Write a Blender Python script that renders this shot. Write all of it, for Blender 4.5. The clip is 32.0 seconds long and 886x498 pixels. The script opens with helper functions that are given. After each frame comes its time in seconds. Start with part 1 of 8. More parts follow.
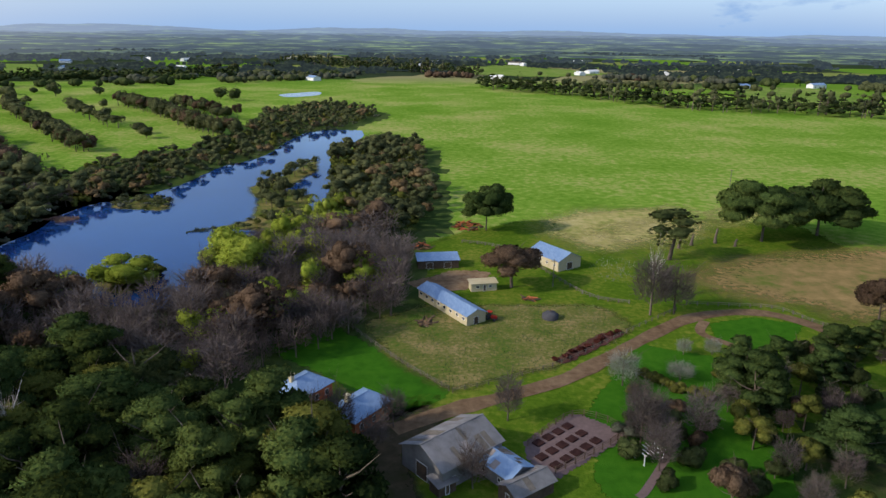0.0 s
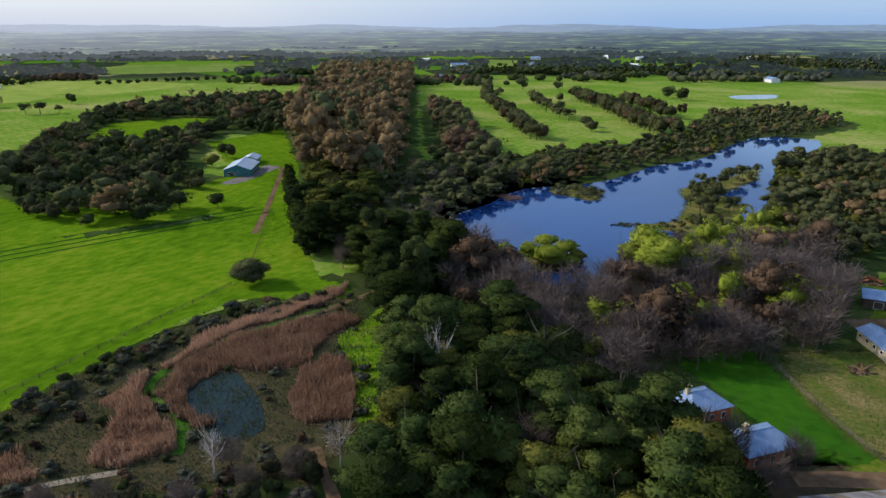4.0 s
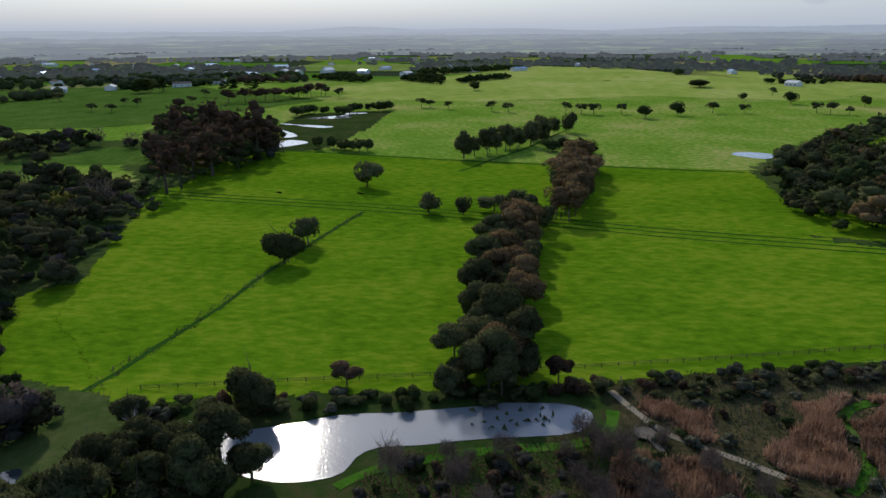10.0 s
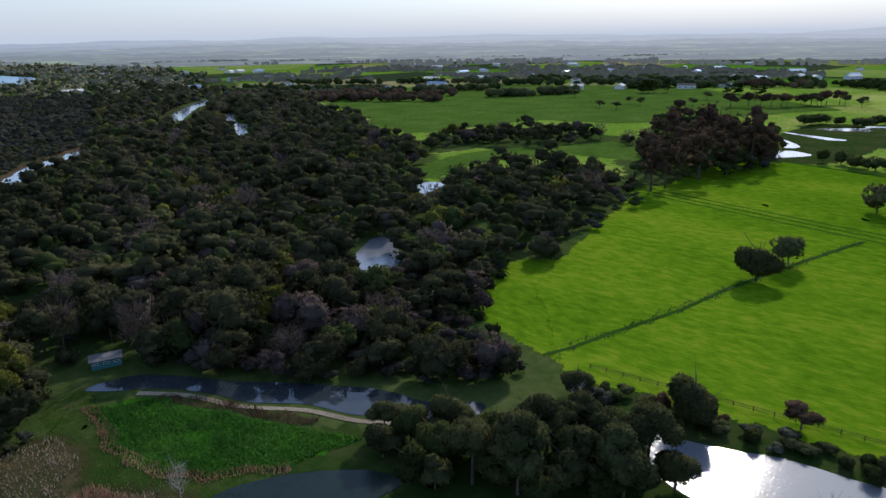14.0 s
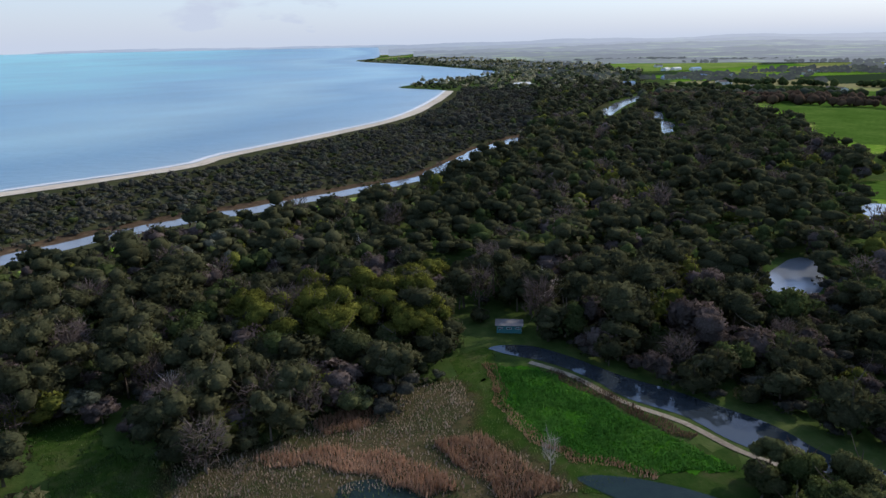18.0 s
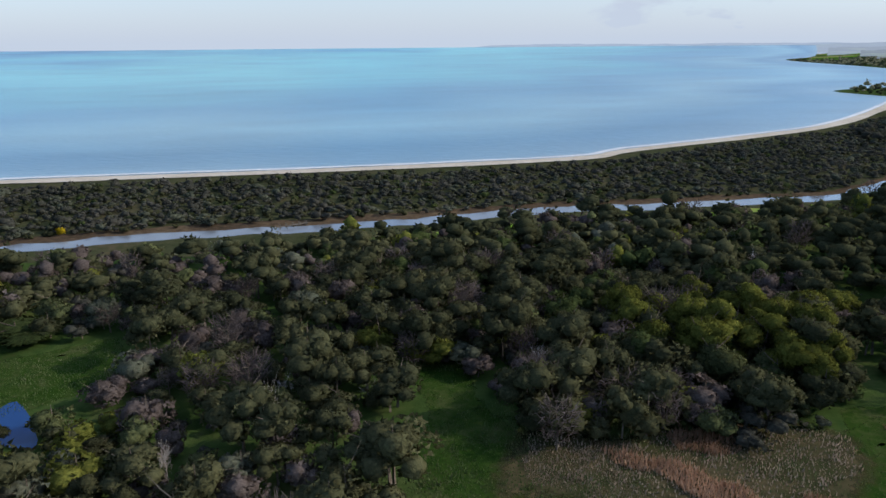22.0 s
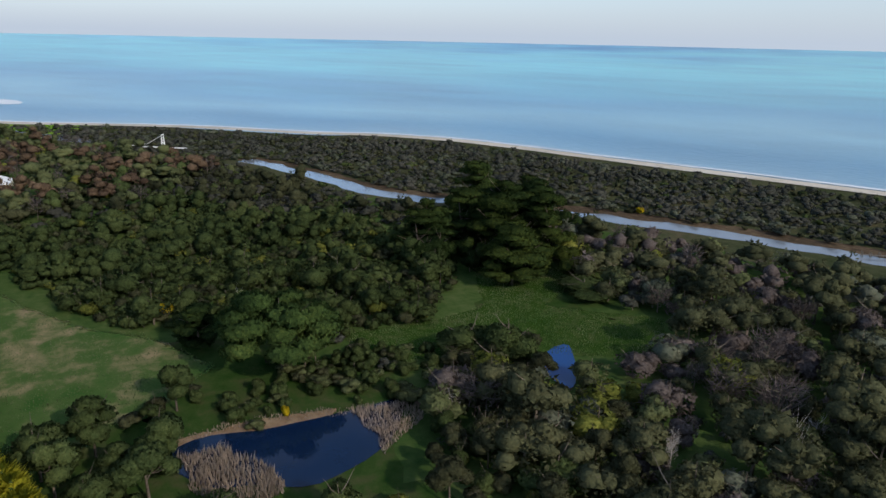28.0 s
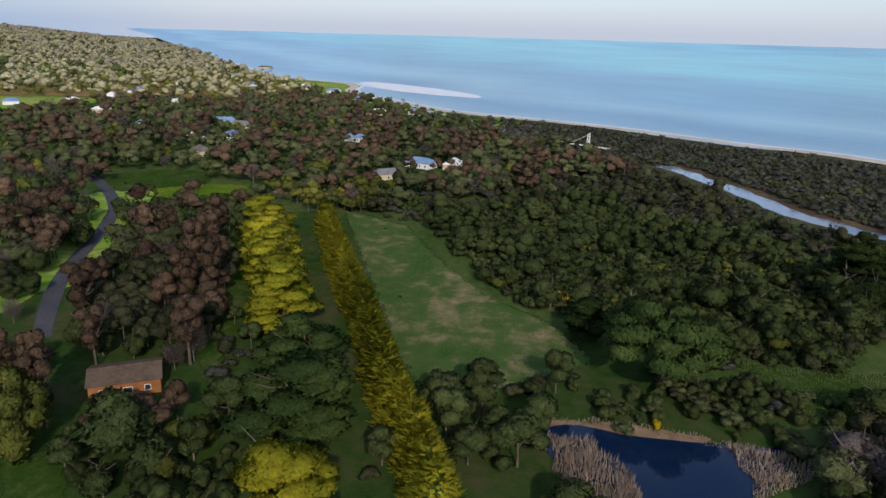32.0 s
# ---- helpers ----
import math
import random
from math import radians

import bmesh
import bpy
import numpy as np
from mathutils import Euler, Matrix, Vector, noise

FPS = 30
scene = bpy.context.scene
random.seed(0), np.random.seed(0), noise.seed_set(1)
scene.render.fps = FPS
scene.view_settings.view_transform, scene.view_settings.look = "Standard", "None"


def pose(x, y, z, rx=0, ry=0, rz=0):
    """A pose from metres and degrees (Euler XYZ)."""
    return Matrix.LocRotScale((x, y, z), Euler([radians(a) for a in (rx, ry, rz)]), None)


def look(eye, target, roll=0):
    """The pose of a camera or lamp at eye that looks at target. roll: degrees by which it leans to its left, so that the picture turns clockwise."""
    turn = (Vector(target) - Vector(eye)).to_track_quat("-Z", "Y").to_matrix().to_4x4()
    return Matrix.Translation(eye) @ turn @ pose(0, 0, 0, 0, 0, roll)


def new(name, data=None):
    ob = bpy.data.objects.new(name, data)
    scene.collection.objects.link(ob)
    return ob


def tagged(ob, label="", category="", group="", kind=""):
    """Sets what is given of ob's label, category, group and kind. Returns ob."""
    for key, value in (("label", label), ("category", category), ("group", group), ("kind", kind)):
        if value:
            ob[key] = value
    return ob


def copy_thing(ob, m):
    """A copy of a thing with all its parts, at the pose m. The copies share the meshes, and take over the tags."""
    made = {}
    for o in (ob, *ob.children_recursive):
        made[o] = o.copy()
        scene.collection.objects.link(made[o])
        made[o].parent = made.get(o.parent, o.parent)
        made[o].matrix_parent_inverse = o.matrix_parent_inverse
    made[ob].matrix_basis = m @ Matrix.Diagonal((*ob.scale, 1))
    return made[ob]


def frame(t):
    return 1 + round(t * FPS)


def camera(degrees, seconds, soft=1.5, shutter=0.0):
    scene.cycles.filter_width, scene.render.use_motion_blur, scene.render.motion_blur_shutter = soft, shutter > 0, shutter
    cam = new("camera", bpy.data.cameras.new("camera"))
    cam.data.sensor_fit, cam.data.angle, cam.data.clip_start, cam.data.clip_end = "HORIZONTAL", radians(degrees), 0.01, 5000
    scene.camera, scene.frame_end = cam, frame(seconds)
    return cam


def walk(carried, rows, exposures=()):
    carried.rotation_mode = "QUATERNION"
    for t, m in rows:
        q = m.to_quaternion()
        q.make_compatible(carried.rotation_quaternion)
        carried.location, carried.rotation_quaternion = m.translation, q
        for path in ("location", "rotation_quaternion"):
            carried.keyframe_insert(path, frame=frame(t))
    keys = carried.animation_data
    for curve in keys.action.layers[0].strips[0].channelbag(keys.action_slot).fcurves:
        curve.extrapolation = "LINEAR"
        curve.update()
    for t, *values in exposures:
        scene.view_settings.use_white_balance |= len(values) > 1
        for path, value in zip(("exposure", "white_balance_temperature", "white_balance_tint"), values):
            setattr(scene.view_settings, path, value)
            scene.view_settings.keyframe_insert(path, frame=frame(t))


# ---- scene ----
cam = camera(65.5, 32.0)
PATH = [  # seconds, yaw, pitch, roll
    (0.0, -0.00, -17.43, -0.66),
    (0.5, 4.33, -17.49, -0.68),
    (1.0, 8.38, -17.55, -0.60),
    (1.5, 12.69, -17.62, -0.49),
    (2.0, 17.14, -17.67, -0.43),
    (2.5, 21.72, -17.76, -0.31),
    (4.5, 39.85, -17.69, -0.02),
    (5.0, 44.57, -17.63, 0.08),
    (5.5, 49.43, -17.59, 0.23),
    (6.0, 54.41, -17.53, 0.30),
    (6.5, 59.15, -17.52, 0.31),
    (7.0, 64.09, -17.54, 0.26),
    (7.5, 69.07, -17.58, 0.24),
    (8.0, 74.12, -17.57, 0.34),
    (8.5, 78.97, -17.56, 0.37),
    (9.0, 84.07, -17.55, 0.37),
    (9.5, 89.19, -17.56, 0.33),
    (10.0, 94.27, -17.57, 0.34),
    (10.5, 99.09, -17.57, 0.37),
    (11.0, 104.14, -17.57, 0.56),
    (11.5, 109.25, -17.53, 0.57),
    (12.0, 114.08, -17.43, 0.70),
    (12.5, 119.15, -17.29, 0.75),
    (13.0, 124.22, -17.17, 0.80),
    (13.5, 129.03, -17.09, 0.79),
    (14.0, 133.54, -17.02, 0.76),
    (14.5, 138.21, -17.00, 0.87),
    (16.5, 154.94, -16.82, 1.08),
    (17.0, 159.31, -16.78, 1.06),
    (17.5, 163.36, -16.73, 1.07),
    (18.0, 167.62, -16.67, 1.05),
    (18.5, 171.91, -16.60, 1.12),
    (19.0, 176.22, -16.56, 1.00),
    (19.5, 180.34, -16.55, 0.94),
    (20.0, 184.55, -16.52, 0.88),
    (20.5, 188.58, -16.52, 0.81),
    (21.0, 192.54, -16.55, 0.52),
    (21.5, 196.28, -16.50, 0.50),
    (22.0, 200.24, -16.54, 0.45),
    (22.5, 204.24, -16.57, 0.35),
    (23.0, 208.20, -16.61, 0.19),
    (23.5, 211.95, -16.67, 0.05),
    (24.0, 215.87, -16.71, -0.02),
    (24.5, 219.89, -16.80, -0.24),
    (25.0, 223.66, -16.86, -0.29),
    (25.5, 227.63, -16.93, -0.46),
    (26.0, 231.64, -17.01, -0.66),
    (26.5, 235.63, -17.07, -0.76),
    (28.5, 250.52, -17.00, -1.20),
    (29.0, 254.24, -17.06, -1.14),
    (29.5, 258.18, -17.05, -1.15),
    (30.0, 262.10, -17.03, -1.21),
    (30.5, 265.91, -17.05, -1.22),
    (31.0, 270.50, -17.10, -1.26),
    (31.5, 275.65, -17.21, -1.35),
    (32.0, 280.95, -17.41, -1.48),
]
EYE = 75.0
EXPOSURES = [(0.0, 0.1, 6200, 15), (6.0, 0.05, 6200, 15), (8.0, -0.15, 6150, 14), (10.0, -0.4, 6050, 13), (14.0, -0.12, 5950, 15), (18.0, -0.02, 6000, 16), (25.0, -0.1, 6000, 11), (29.0, -0.15, 6050, 12), (32.0, -0.15, 6150, 16)]
walk(cam, [(t, pose(0, 0, EYE, 90 + p, r, y)) for t, y, p, r in PATH], EXPOSURES)

# ---- world and sun ----
SUN_YAW, SUN_UP = 110.0, 30.0   # degrees to the left of the first heading, degrees above the horizon


def sky():
    w = bpy.data.worlds.new("sky")
    scene.world = w
    w.use_nodes = True
    nt = w.node_tree
    nt.nodes.clear()
    N = nt.nodes.new
    out, bg = N("ShaderNodeOutputWorld"), N("ShaderNodeBackground")
    tex = N("ShaderNodeTexSky")
    tex.sky_type, tex.sun_disc = "NISHITA", False
    tex.sun_elevation, tex.sun_rotation = radians(SUN_UP), radians(-SUN_YAW)
    tex.altitude, tex.air_density, tex.dust_density, tex.ozone_density = 50, 1.0, 0.5, 3.0
    # broken cloud, thickening to a pale bank along the horizon
    co, sep = N("ShaderNodeTexCoord"), N("ShaderNodeSeparateXYZ")
    mp = N("ShaderNodeMapping")
    mp.inputs["Scale"].default_value = (2.2, 2.2, 7.0)
    nz = N("ShaderNodeTexNoise")
    nz.inputs["Scale"].default_value, nz.inputs["Detail"].default_value, nz.inputs["Roughness"].default_value = 1.6, 7, 0.55
    ramp = N("ShaderNodeValToRGB")
    ramp.color_ramp.elements[0].position, ramp.color_ramp.elements[1].position = 0.46, 0.68
    low = N("ShaderNodeMapRange")
    low.inputs["From Min"].default_value, low.inputs["From Max"].default_value = 0.0, 0.17
    low.inputs["To Min"].default_value, low.inputs["To Max"].default_value = 0.75, 0.0
    mx = N("ShaderNodeMath")
    mx.operation = "MAXIMUM"
    mix = N("ShaderNodeMix")
    mix.data_type = "RGBA"
    bank = N("ShaderNodeMix")  # white over the bay, blue away from the sun
    bank.data_type = "RGBA"
    bank.inputs["A"].default_value, bank.inputs["B"].default_value = (1.55, 2.4, 3.6, 1), (3.1, 3.42, 3.75, 1)
    L = nt.links.new
    L(co.outputs["Generated"], mp.inputs[0]); L(mp.outputs[0], nz.inputs["Vector"]); L(nz.outputs[0], ramp.inputs[0])
    L(co.outputs["Generated"], sep.inputs[0]); L(sep.outputs["Z"], low.inputs["Value"])
    # the bank is thickest over the bay and under the sun
    dot, amt, mul = N("ShaderNodeVectorMath"), N("ShaderNodeMapRange"), N("ShaderNodeMath")
    dot.operation, mul.operation = "DOT_PRODUCT", "MULTIPLY_ADD"
    mul.inputs[2].default_value = 0.0
    a = radians(175)
    dot.inputs[1].default_value = (-math.sin(a), math.cos(a), 0)
    amt.inputs["From Min"].default_value, amt.inputs["From Max"].default_value = -0.92, -0.55
    amt.inputs["To Min"].default_value, amt.inputs["To Max"].default_value = 0.0, 1.0
    L(co.outputs["Generated"], dot.inputs[0]); L(dot.outputs["Value"], amt.inputs["Value"])
    mul.inputs[1].default_value = 1.36
    L(low.outputs[0], mul.inputs[0]); L(amt.outputs[0], bank.inputs["Factor"]); L(bank.outputs["Result"], mix.inputs["B"])
    L(ramp.outputs[0], mx.inputs[0]); L(mul.outputs[0], mx.inputs[1]); L(mx.outputs[0], mix.inputs["Factor"])
    # thin bright veil of cloud round the sun
    sd, veil, mix2 = N("ShaderNodeVectorMath"), N("ShaderNodeMapRange"), N("ShaderNodeMix")
    sd.operation, mix2.data_type = "DOT_PRODUCT", "RGBA"
    b, e = radians(SUN_YAW), radians(SUN_UP)
    sd.inputs[1].default_value = (-math.sin(b) * math.cos(e), math.cos(b) * math.cos(e), math.sin(e))
    veil.interpolation_type = "SMOOTHSTEP"
    veil.inputs["From Min"].default_value, veil.inputs["From Max"].default_value = 0.91, 1.0
    veil.inputs["To Min"].default_value, veil.inputs["To Max"].default_value = 0.0, 0.9
    mix2.inputs["B"].default_value = (16.0, 15.6, 15.0, 1)
    L(co.outputs["Generated"], sd.inputs[0]); L(sd.outputs["Value"], veil.inputs["Value"]); L(veil.outputs[0], mix2.inputs["Factor"])
    L(tex.outputs[0], mix.inputs["A"]); L(mix.outputs["Result"], mix2.inputs["A"]); L(mix2.outputs["Result"], bg.inputs["Color"])
    bg.inputs["Strength"].default_value = 0.195
    L(bg.outputs[0], out.inputs[0])


sky()
lamp = bpy.data.lights.new("sun", "SUN")
lamp.energy, lamp.angle, lamp.color = 3.4, radians(1.0), (1.0, 0.895, 0.73)
sun = new("sun", lamp)
_a = radians(SUN_YAW)
sun.matrix_world = look((-300 * math.sin(_a), 300 * math.cos(_a), 300 * math.tan(radians(SUN_UP))), (0, 0, 0))

# ---- the plan, in metres from the point below the camera ----
LAKE = [(-157, 234), (-157, 256), (-160, 282), (-153, 302), (-134, 332), (-128, 384), (-111, 432), (-108, 506), (-99, 546), (-64, 549), (-60, 496), (-73, 464), (-63, 388), (-54, 318), (-50, 268), (-55, 248), (-75, 230), (-71, 196), (-82, 192), (-94, 184), (-120, 206), (-142, 210)]
LAKEB = [(-155, 220), (-158, 241), (-163, 277), (-146, 297), (-128, 319), (-118, 363), (-108, 423), (-99, 482), (-60, 544), (-64, 484), (-67, 403), (-56, 342), (-51, 295), (-50, 253), (-68, 237), (-71, 187), (-89, 180), (-125, 195)]
ISLANDA = [(-88, 263), (-78, 277), (-85, 312), (-96, 336), (-86, 366), (-77, 419), (-70, 383), (-78, 331), (-62, 319), (-55, 278), (-57, 255), (-73, 260)]
ISLETB = [(-145, 293), (-150, 315), (-125, 310), (-119, 289)]
ISLETC = [(-107, 198), (-105, 208), (-95, 214), (-89, 198), (-94, 188)]
PONDREED = [(-124, 76), (-123, 83), (-120, 88), (-109, 84), (-97, 76), (-100, 67), (-107, 70)]
PONDSUN = [(-107, -60), (-112, -57), (-118, -41), (-122, -31), (-126, -9), (-129, 3), (-130, 15), (-126, 21), (-119, 17), (-116, 2), (-113, -13), (-110, -23), (-102, -28), (-100, -40)]
PONDDAM = [(-440, 148), (-451, 157), (-444, 174), (-427, 164)]
PONDPAD = [(-200, 868), (-162, 914), (-153, 864), (-182, 834)]
PONDWOOD = [(-139, -177), (-158, -194), (-171, -200), (-173, -193), (-157, -171), (-144, -167)]
PONDWOODB = [(-228, -238), (-256, -262), (-265, -252), (-238, -239)]
CREEK = [(-44, -155), (-54, -155), (-63, -145), (-71, -132), (-80, -121), (-89, -107), (-93, -95), (-101, -85), (-94, -83), (-87, -91), (-80, -100), (-75, -112), (-67, -123), (-61, -137), (-54, -146)]
PONDLOW = [(-45, -99), (-56, -96), (-67, -86), (-70, -78), (-58, -80), (-49, -92)]
PONDBLUE = [(133, -85), (136, -95), (118, -85), (119, -81)]
PONDDARK = [(120, 2), (125, -3), (124, -19), (125, -35), (126, -46), (117, -42), (109, -35), (103, -22), (107, -11), (110, -3)]
SHOREA = [(216, -379), (168, -411), (112, -450), (45, -516), (-49, -632), (-117, -735), (-191, -919), (-253, -1108), (-204, -1286)]
SHOREB = [(-440, -1745), (-441, -2313), (-273, -2891), (-602, -4762)]
SHOREC = [(445, -245), (322, -313), (200, -384), (76, -467), (-48, -604)]
SHORED = [(489, -215), (432, -247), (365, -292), (307, -327), (264, -349)]
SHOREE = [(1851, 1061), (1074, 470), (864, 286), (758, 199), (686, 122), (636, 9), (544, -117), (482, -197)]
RIVERB = [(-70, -396), (-108, -457), (-146, -510), (-222, -582)]
RIVERB2 = [(-72, -382), (-110, -434), (-148, -489), (-214, -560)]
RIVERC = [(-315, -669), (-379, -767), (-454, -860)]
RIVERD = [(258, -183), (221, -212), (181, -240), (147, -260), (117, -281), (83, -305), (55, -322)]
RIVERD2 = [(249, -177), (213, -203), (173, -228), (140, -248), (112, -269), (80, -295), (54, -315)]
RIVERF = [(450, -56), (398, -83), (355, -99), (321, -117)]
RIVERF2 = [(432, -56), (379, -79), (343, -93), (307, -111)]
RIVERH = [(632, 112), (596, 75)]
FARMTRACK = [(-9, 119), (3, 127), (15, 133), (29, 141), (41, 152), (55, 165), (68, 176), (80, 181), (92, 181), (100, 175), (104, 168)]
LOOP = [(73, 175), (69, 167), (74, 160), (78, 154)]
FENCEA = [(-27, 173), (-10, 149), (3, 134)]
FENCEB = [(3, 134), (27, 147), (53, 170), (68, 183)]
FENCEC = [(8, 247), (25, 237), (43, 195), (56, 187)]
GARDENPATH = [(42, 110), (34, 99)]
LAWN = [(-46, 157), (-27, 168), (-10, 149), (3, 134), (-9, 123), (-17, 133), (-28, 143)]
REDPATCH = [(27, 150), (42, 166), (50, 167), (30, 148)]
COURTYARD = [(17, 114), (28, 125), (36, 118), (19, 104)]
DIRTA = [(-11, 203), (4, 215), (17, 215), (12, 199), (-3, 194)]
DRYA = [(40, 276), (68, 297), (118, 313), (93, 274), (57, 235)]
OVAL = [(73, 173), (87, 178), (99, 173), (90, 161), (76, 155), (72, 162)]
ROUGHYARD = [(-21, 172), (-3, 185), (30, 186), (46, 186), (53, 170), (27, 147), (3, 135), (-10, 149)]
PATHREED = [(-136, 26), (-127, 30), (-119, 35), (-112, 45), (-106, 53)]
PATHREED2 = [(-103, 61), (-111, 68), (-121, 71), (-128, 71), (-134, 79), (-136, 93), (-135, 107), (-130, 127), (-127, 147)]
DRIVE = [(-290, 256), (-251, 215), (-222, 184)]
FENCEFIELD = [(-181, 144), (-230, 196)]
PADDOCKFENCE = [(-130, -77), (-135, -47), (-140, -14), (-144, 9), (-148, 31), (-154, 61), (-161, 94), (-167, 126)]
TRACKMID = [(-318, -167), (-302, -89), (-292, -39), (-272, 32), (-259, 75), (-244, 139), (-231, 192)]
DITCH = [(-128, -89), (-177, -78), (-211, -73), (-287, -57)]
HEDGEFAR = [(-451, -163), (-433, -90), (-413, -20), (-394, 79), (-384, 137)]
HEDGEROW = [(-250, 225), (-215, 195), (-181, 167), (-163, 155)]
GOLDROW = [(248, 93), (211, 75), (180, 60), (154, 47), (134, 38), (118, 30), (104, 23), (90, 17)]
GOLDFAT = [(230, 109), (202, 95), (172, 79), (150, 68)]
REEDA = [(-135, 79), (-143, 98), (-141, 114), (-138, 134), (-138, 145), (-134, 139), (-134, 119), (-138, 102), (-135, 86), (-133, 79)]
REEDB = [(-132, 30), (-127, 45), (-118, 43), (-117, 40), (-124, 35), (-129, 30)]
REEDC = [(-114, 50), (-118, 55), (-126, 63), (-133, 64), (-136, 77), (-128, 70), (-120, 67), (-109, 65), (-104, 61), (-107, 55), (-112, 50)]
REEDD = [(-126, 72), (-133, 84), (-136, 101), (-122, 128), (-116, 124), (-116, 113), (-111, 99), (-115, 91), (-122, 90), (-124, 84), (-122, 75), (-110, 71), (-106, 71), (-108, 68), (-117, 70)]
REEDE = [(-99, 85), (-108, 96), (-108, 106), (-98, 104), (-91, 96), (-86, 88), (-89, 83), (-94, 82)]
REEDF = [(-112, 23), (-111, 37), (-105, 43), (-95, 40), (-91, 36), (-99, 20)]
REEDG = [(12, -118), (-2, -119), (-13, -115), (-21, -107), (-25, -100), (-16, -100), (-8, -109), (1, -114), (9, -115)]
REEDH = [(-22, -116), (-31, -118), (-35, -110), (-41, -96), (-32, -94), (-26, -105), (-23, -109)]
REEDI = [(0, -128), (-8, -135), (-15, -136), (-12, -126), (-2, -123)]
REEDJ = [(120, 0), (120, -7), (109, -16), (102, -16), (102, -7), (109, -1)]
SEDGE = [(-43, -145), (-53, -141), (-61, -122), (-69, -104), (-74, -94), (-59, -97), (-47, -105), (-41, -116), (-40, -129)]
SEDGERIM = [(-43, -146), (-40, -129), (-41, -116), (-47, -105), (-59, -97)]
REDRIM = [(-55, -140), (-63, -124), (-67, -115), (-72, -105)]
PALETUFT = [(26, -113), (18, -119), (4, -122), (-4, -118), (9, -114), (-1, -102), (22, -104)]
DARKPOOL = [(-5, -107), (-13, -106), (-18, -98), (-3, -100)]
BRIGHTGRASS = [(-30, -138), (-43, -154), (-40, -134), (-40, -119), (-47, -105), (-58, -97), (-45, -94), (-39, -98), (-31, -117)]
SLOPEGRASS = [(60, -138), (50, -148), (39, -128), (26, -118), (26, -113), (20, -98), (40, -94), (45, -106), (48, -121)]
MEADOW = [(163, -41), (163, -66), (168, -87), (206, -101), (204, -125), (179, -127), (162, -103), (142, -130), (120, -114), (132, -90), (146, -75), (141, -52)]
MEADOWS = [(281, 97), (262, 64), (212, 36), (190, 20), (181, 6), (156, -10), (137, 10), (124, 24), (150, 39), (210, 65)]
LANE = [(312, 244), (271, 203), (233, 178), (175, 152), (135, 126)]
LANEGRASS = [(313, 241), (338, 216), (338, 189), (311, 178), (282, 207)]
LAWNW = [(157, 98), (217, 112), (201, 97), (161, 83), (124, 76)]
LAWNSW = [(90, 97), (96, 87), (81, 76), (79, 86)]
BANKDARK = [(126, 2), (128, -14), (127, -32), (121, -28), (123, -14), (121, -1)]
HUTGRASS = [(-33, -152), (-46, -157), (-41, -134), (-43, -112), (-47, -103), (-38, -104), (-34, -125)]
MARSHGREEN = [(-115, 116), (-118, 137), (-98, 145), (-86, 133), (-94, 118), (-88, 104), (-72, 90), (-77, 84)]
FIELDC = [(-288, -303), (-356, -311), (-459, -263), (-434, -222), (-391, -203), (-390, -259), (-322, -282), (-263, -263)]
FIELDD = [(-644, -909), (-918, -720), (-1022, -465), (-793, -193), (-558, -308), (-538, -396), (-399, -407), (-405, -454)]
SCARA = [(260, 66), (271, 58), (205, 26), (181, 4), (150, 10), (136, 26), (171, 40)]
HEDGEG = [(47, 143), (51, 138), (56, 134), (60, 132)]
RAIL = [(-141, 29), (-136, 29), (-132, 31), (-127, 33)]
HOUSEV = [(488, 330), (436, 257), (521, 281), (504, 257), (452, 238), (386, 223), (389, 86), (391, 68), (471, 152), (351, 95), (884, 436), (878, 353)]
HOUSEVB = [(760, 238), (631, 184), (647, 147), (778, 278), (1029, 535), (1291, 599), (1436, 962), (552, 413), (579, 530)]
ROADV = [(518, 322), (475, 277), (446, 248)]
POOLS = [[(-454, -151), (-479, -132), (-491, -147), (-482, -154)], [(-550, -177), (-514, -149), (-504, -159)], [(-584, -183), (-567, -135), (-558, -144), (-571, -166)], [(-620, -171), (-624, -132), (-660, -144), (-663, -123)]]
HILLFIELD = [(-811, -175), (-993, -219), (-1203, -89), (-1580, 65), (-1500, 256), (-1237, 347), (-955, 515), (-787, 357), (-851, 169), (-774, -34)]
PALEFIELD = [(-1454, 380), (-1435, 430), (-1041, 578), (-841, 618), (-797, 441), (-900, 400)]
FARMLAWN = [(-251, 159), (-289, 187), (-300, 220), (-293, 255), (-239, 202), (-240, 183)]
AVEFIELD = [(-476, 238), (-554, 311), (-537, 368), (-497, 384), (-460, 338), (-438, 241)]
W_BARE = [(-125, 184), (-108, 189), (-85, 166), (-66, 185), (-55, 212), (-39, 255), (-20, 256), (-11, 220), (-12, 178), (-23, 162), (-30, 151), (-41, 148), (-38, 131), (-46, 126), (-73, 141), (-102, 146)]
W_CYPA = [(-90, 105), (-96, 128), (-75, 137), (-58, 130), (-46, 120), (-33, 118), (-28, 106), (-18, 99), (-8, 95), (-6, 83), (-57, 62)]
W_CYPB = [(-91, 107), (-88, 130), (-70, 111), (-53, 90), (-57, 81), (-71, 88)]
W_LANEE = [(-66, 421), (-41, 498), (-14, 459), (-3, 275), (-17, 248), (-30, 248), (-49, 293)]
W_LANEW = [(-204, 312), (-196, 346), (-191, 398), (-164, 442), (-147, 527), (-164, 671), (-125, 765), (-55, 658), (-83, 557), (-105, 491), (-105, 385), (-123, 327), (-145, 298), (-156, 272), (-154, 231)]
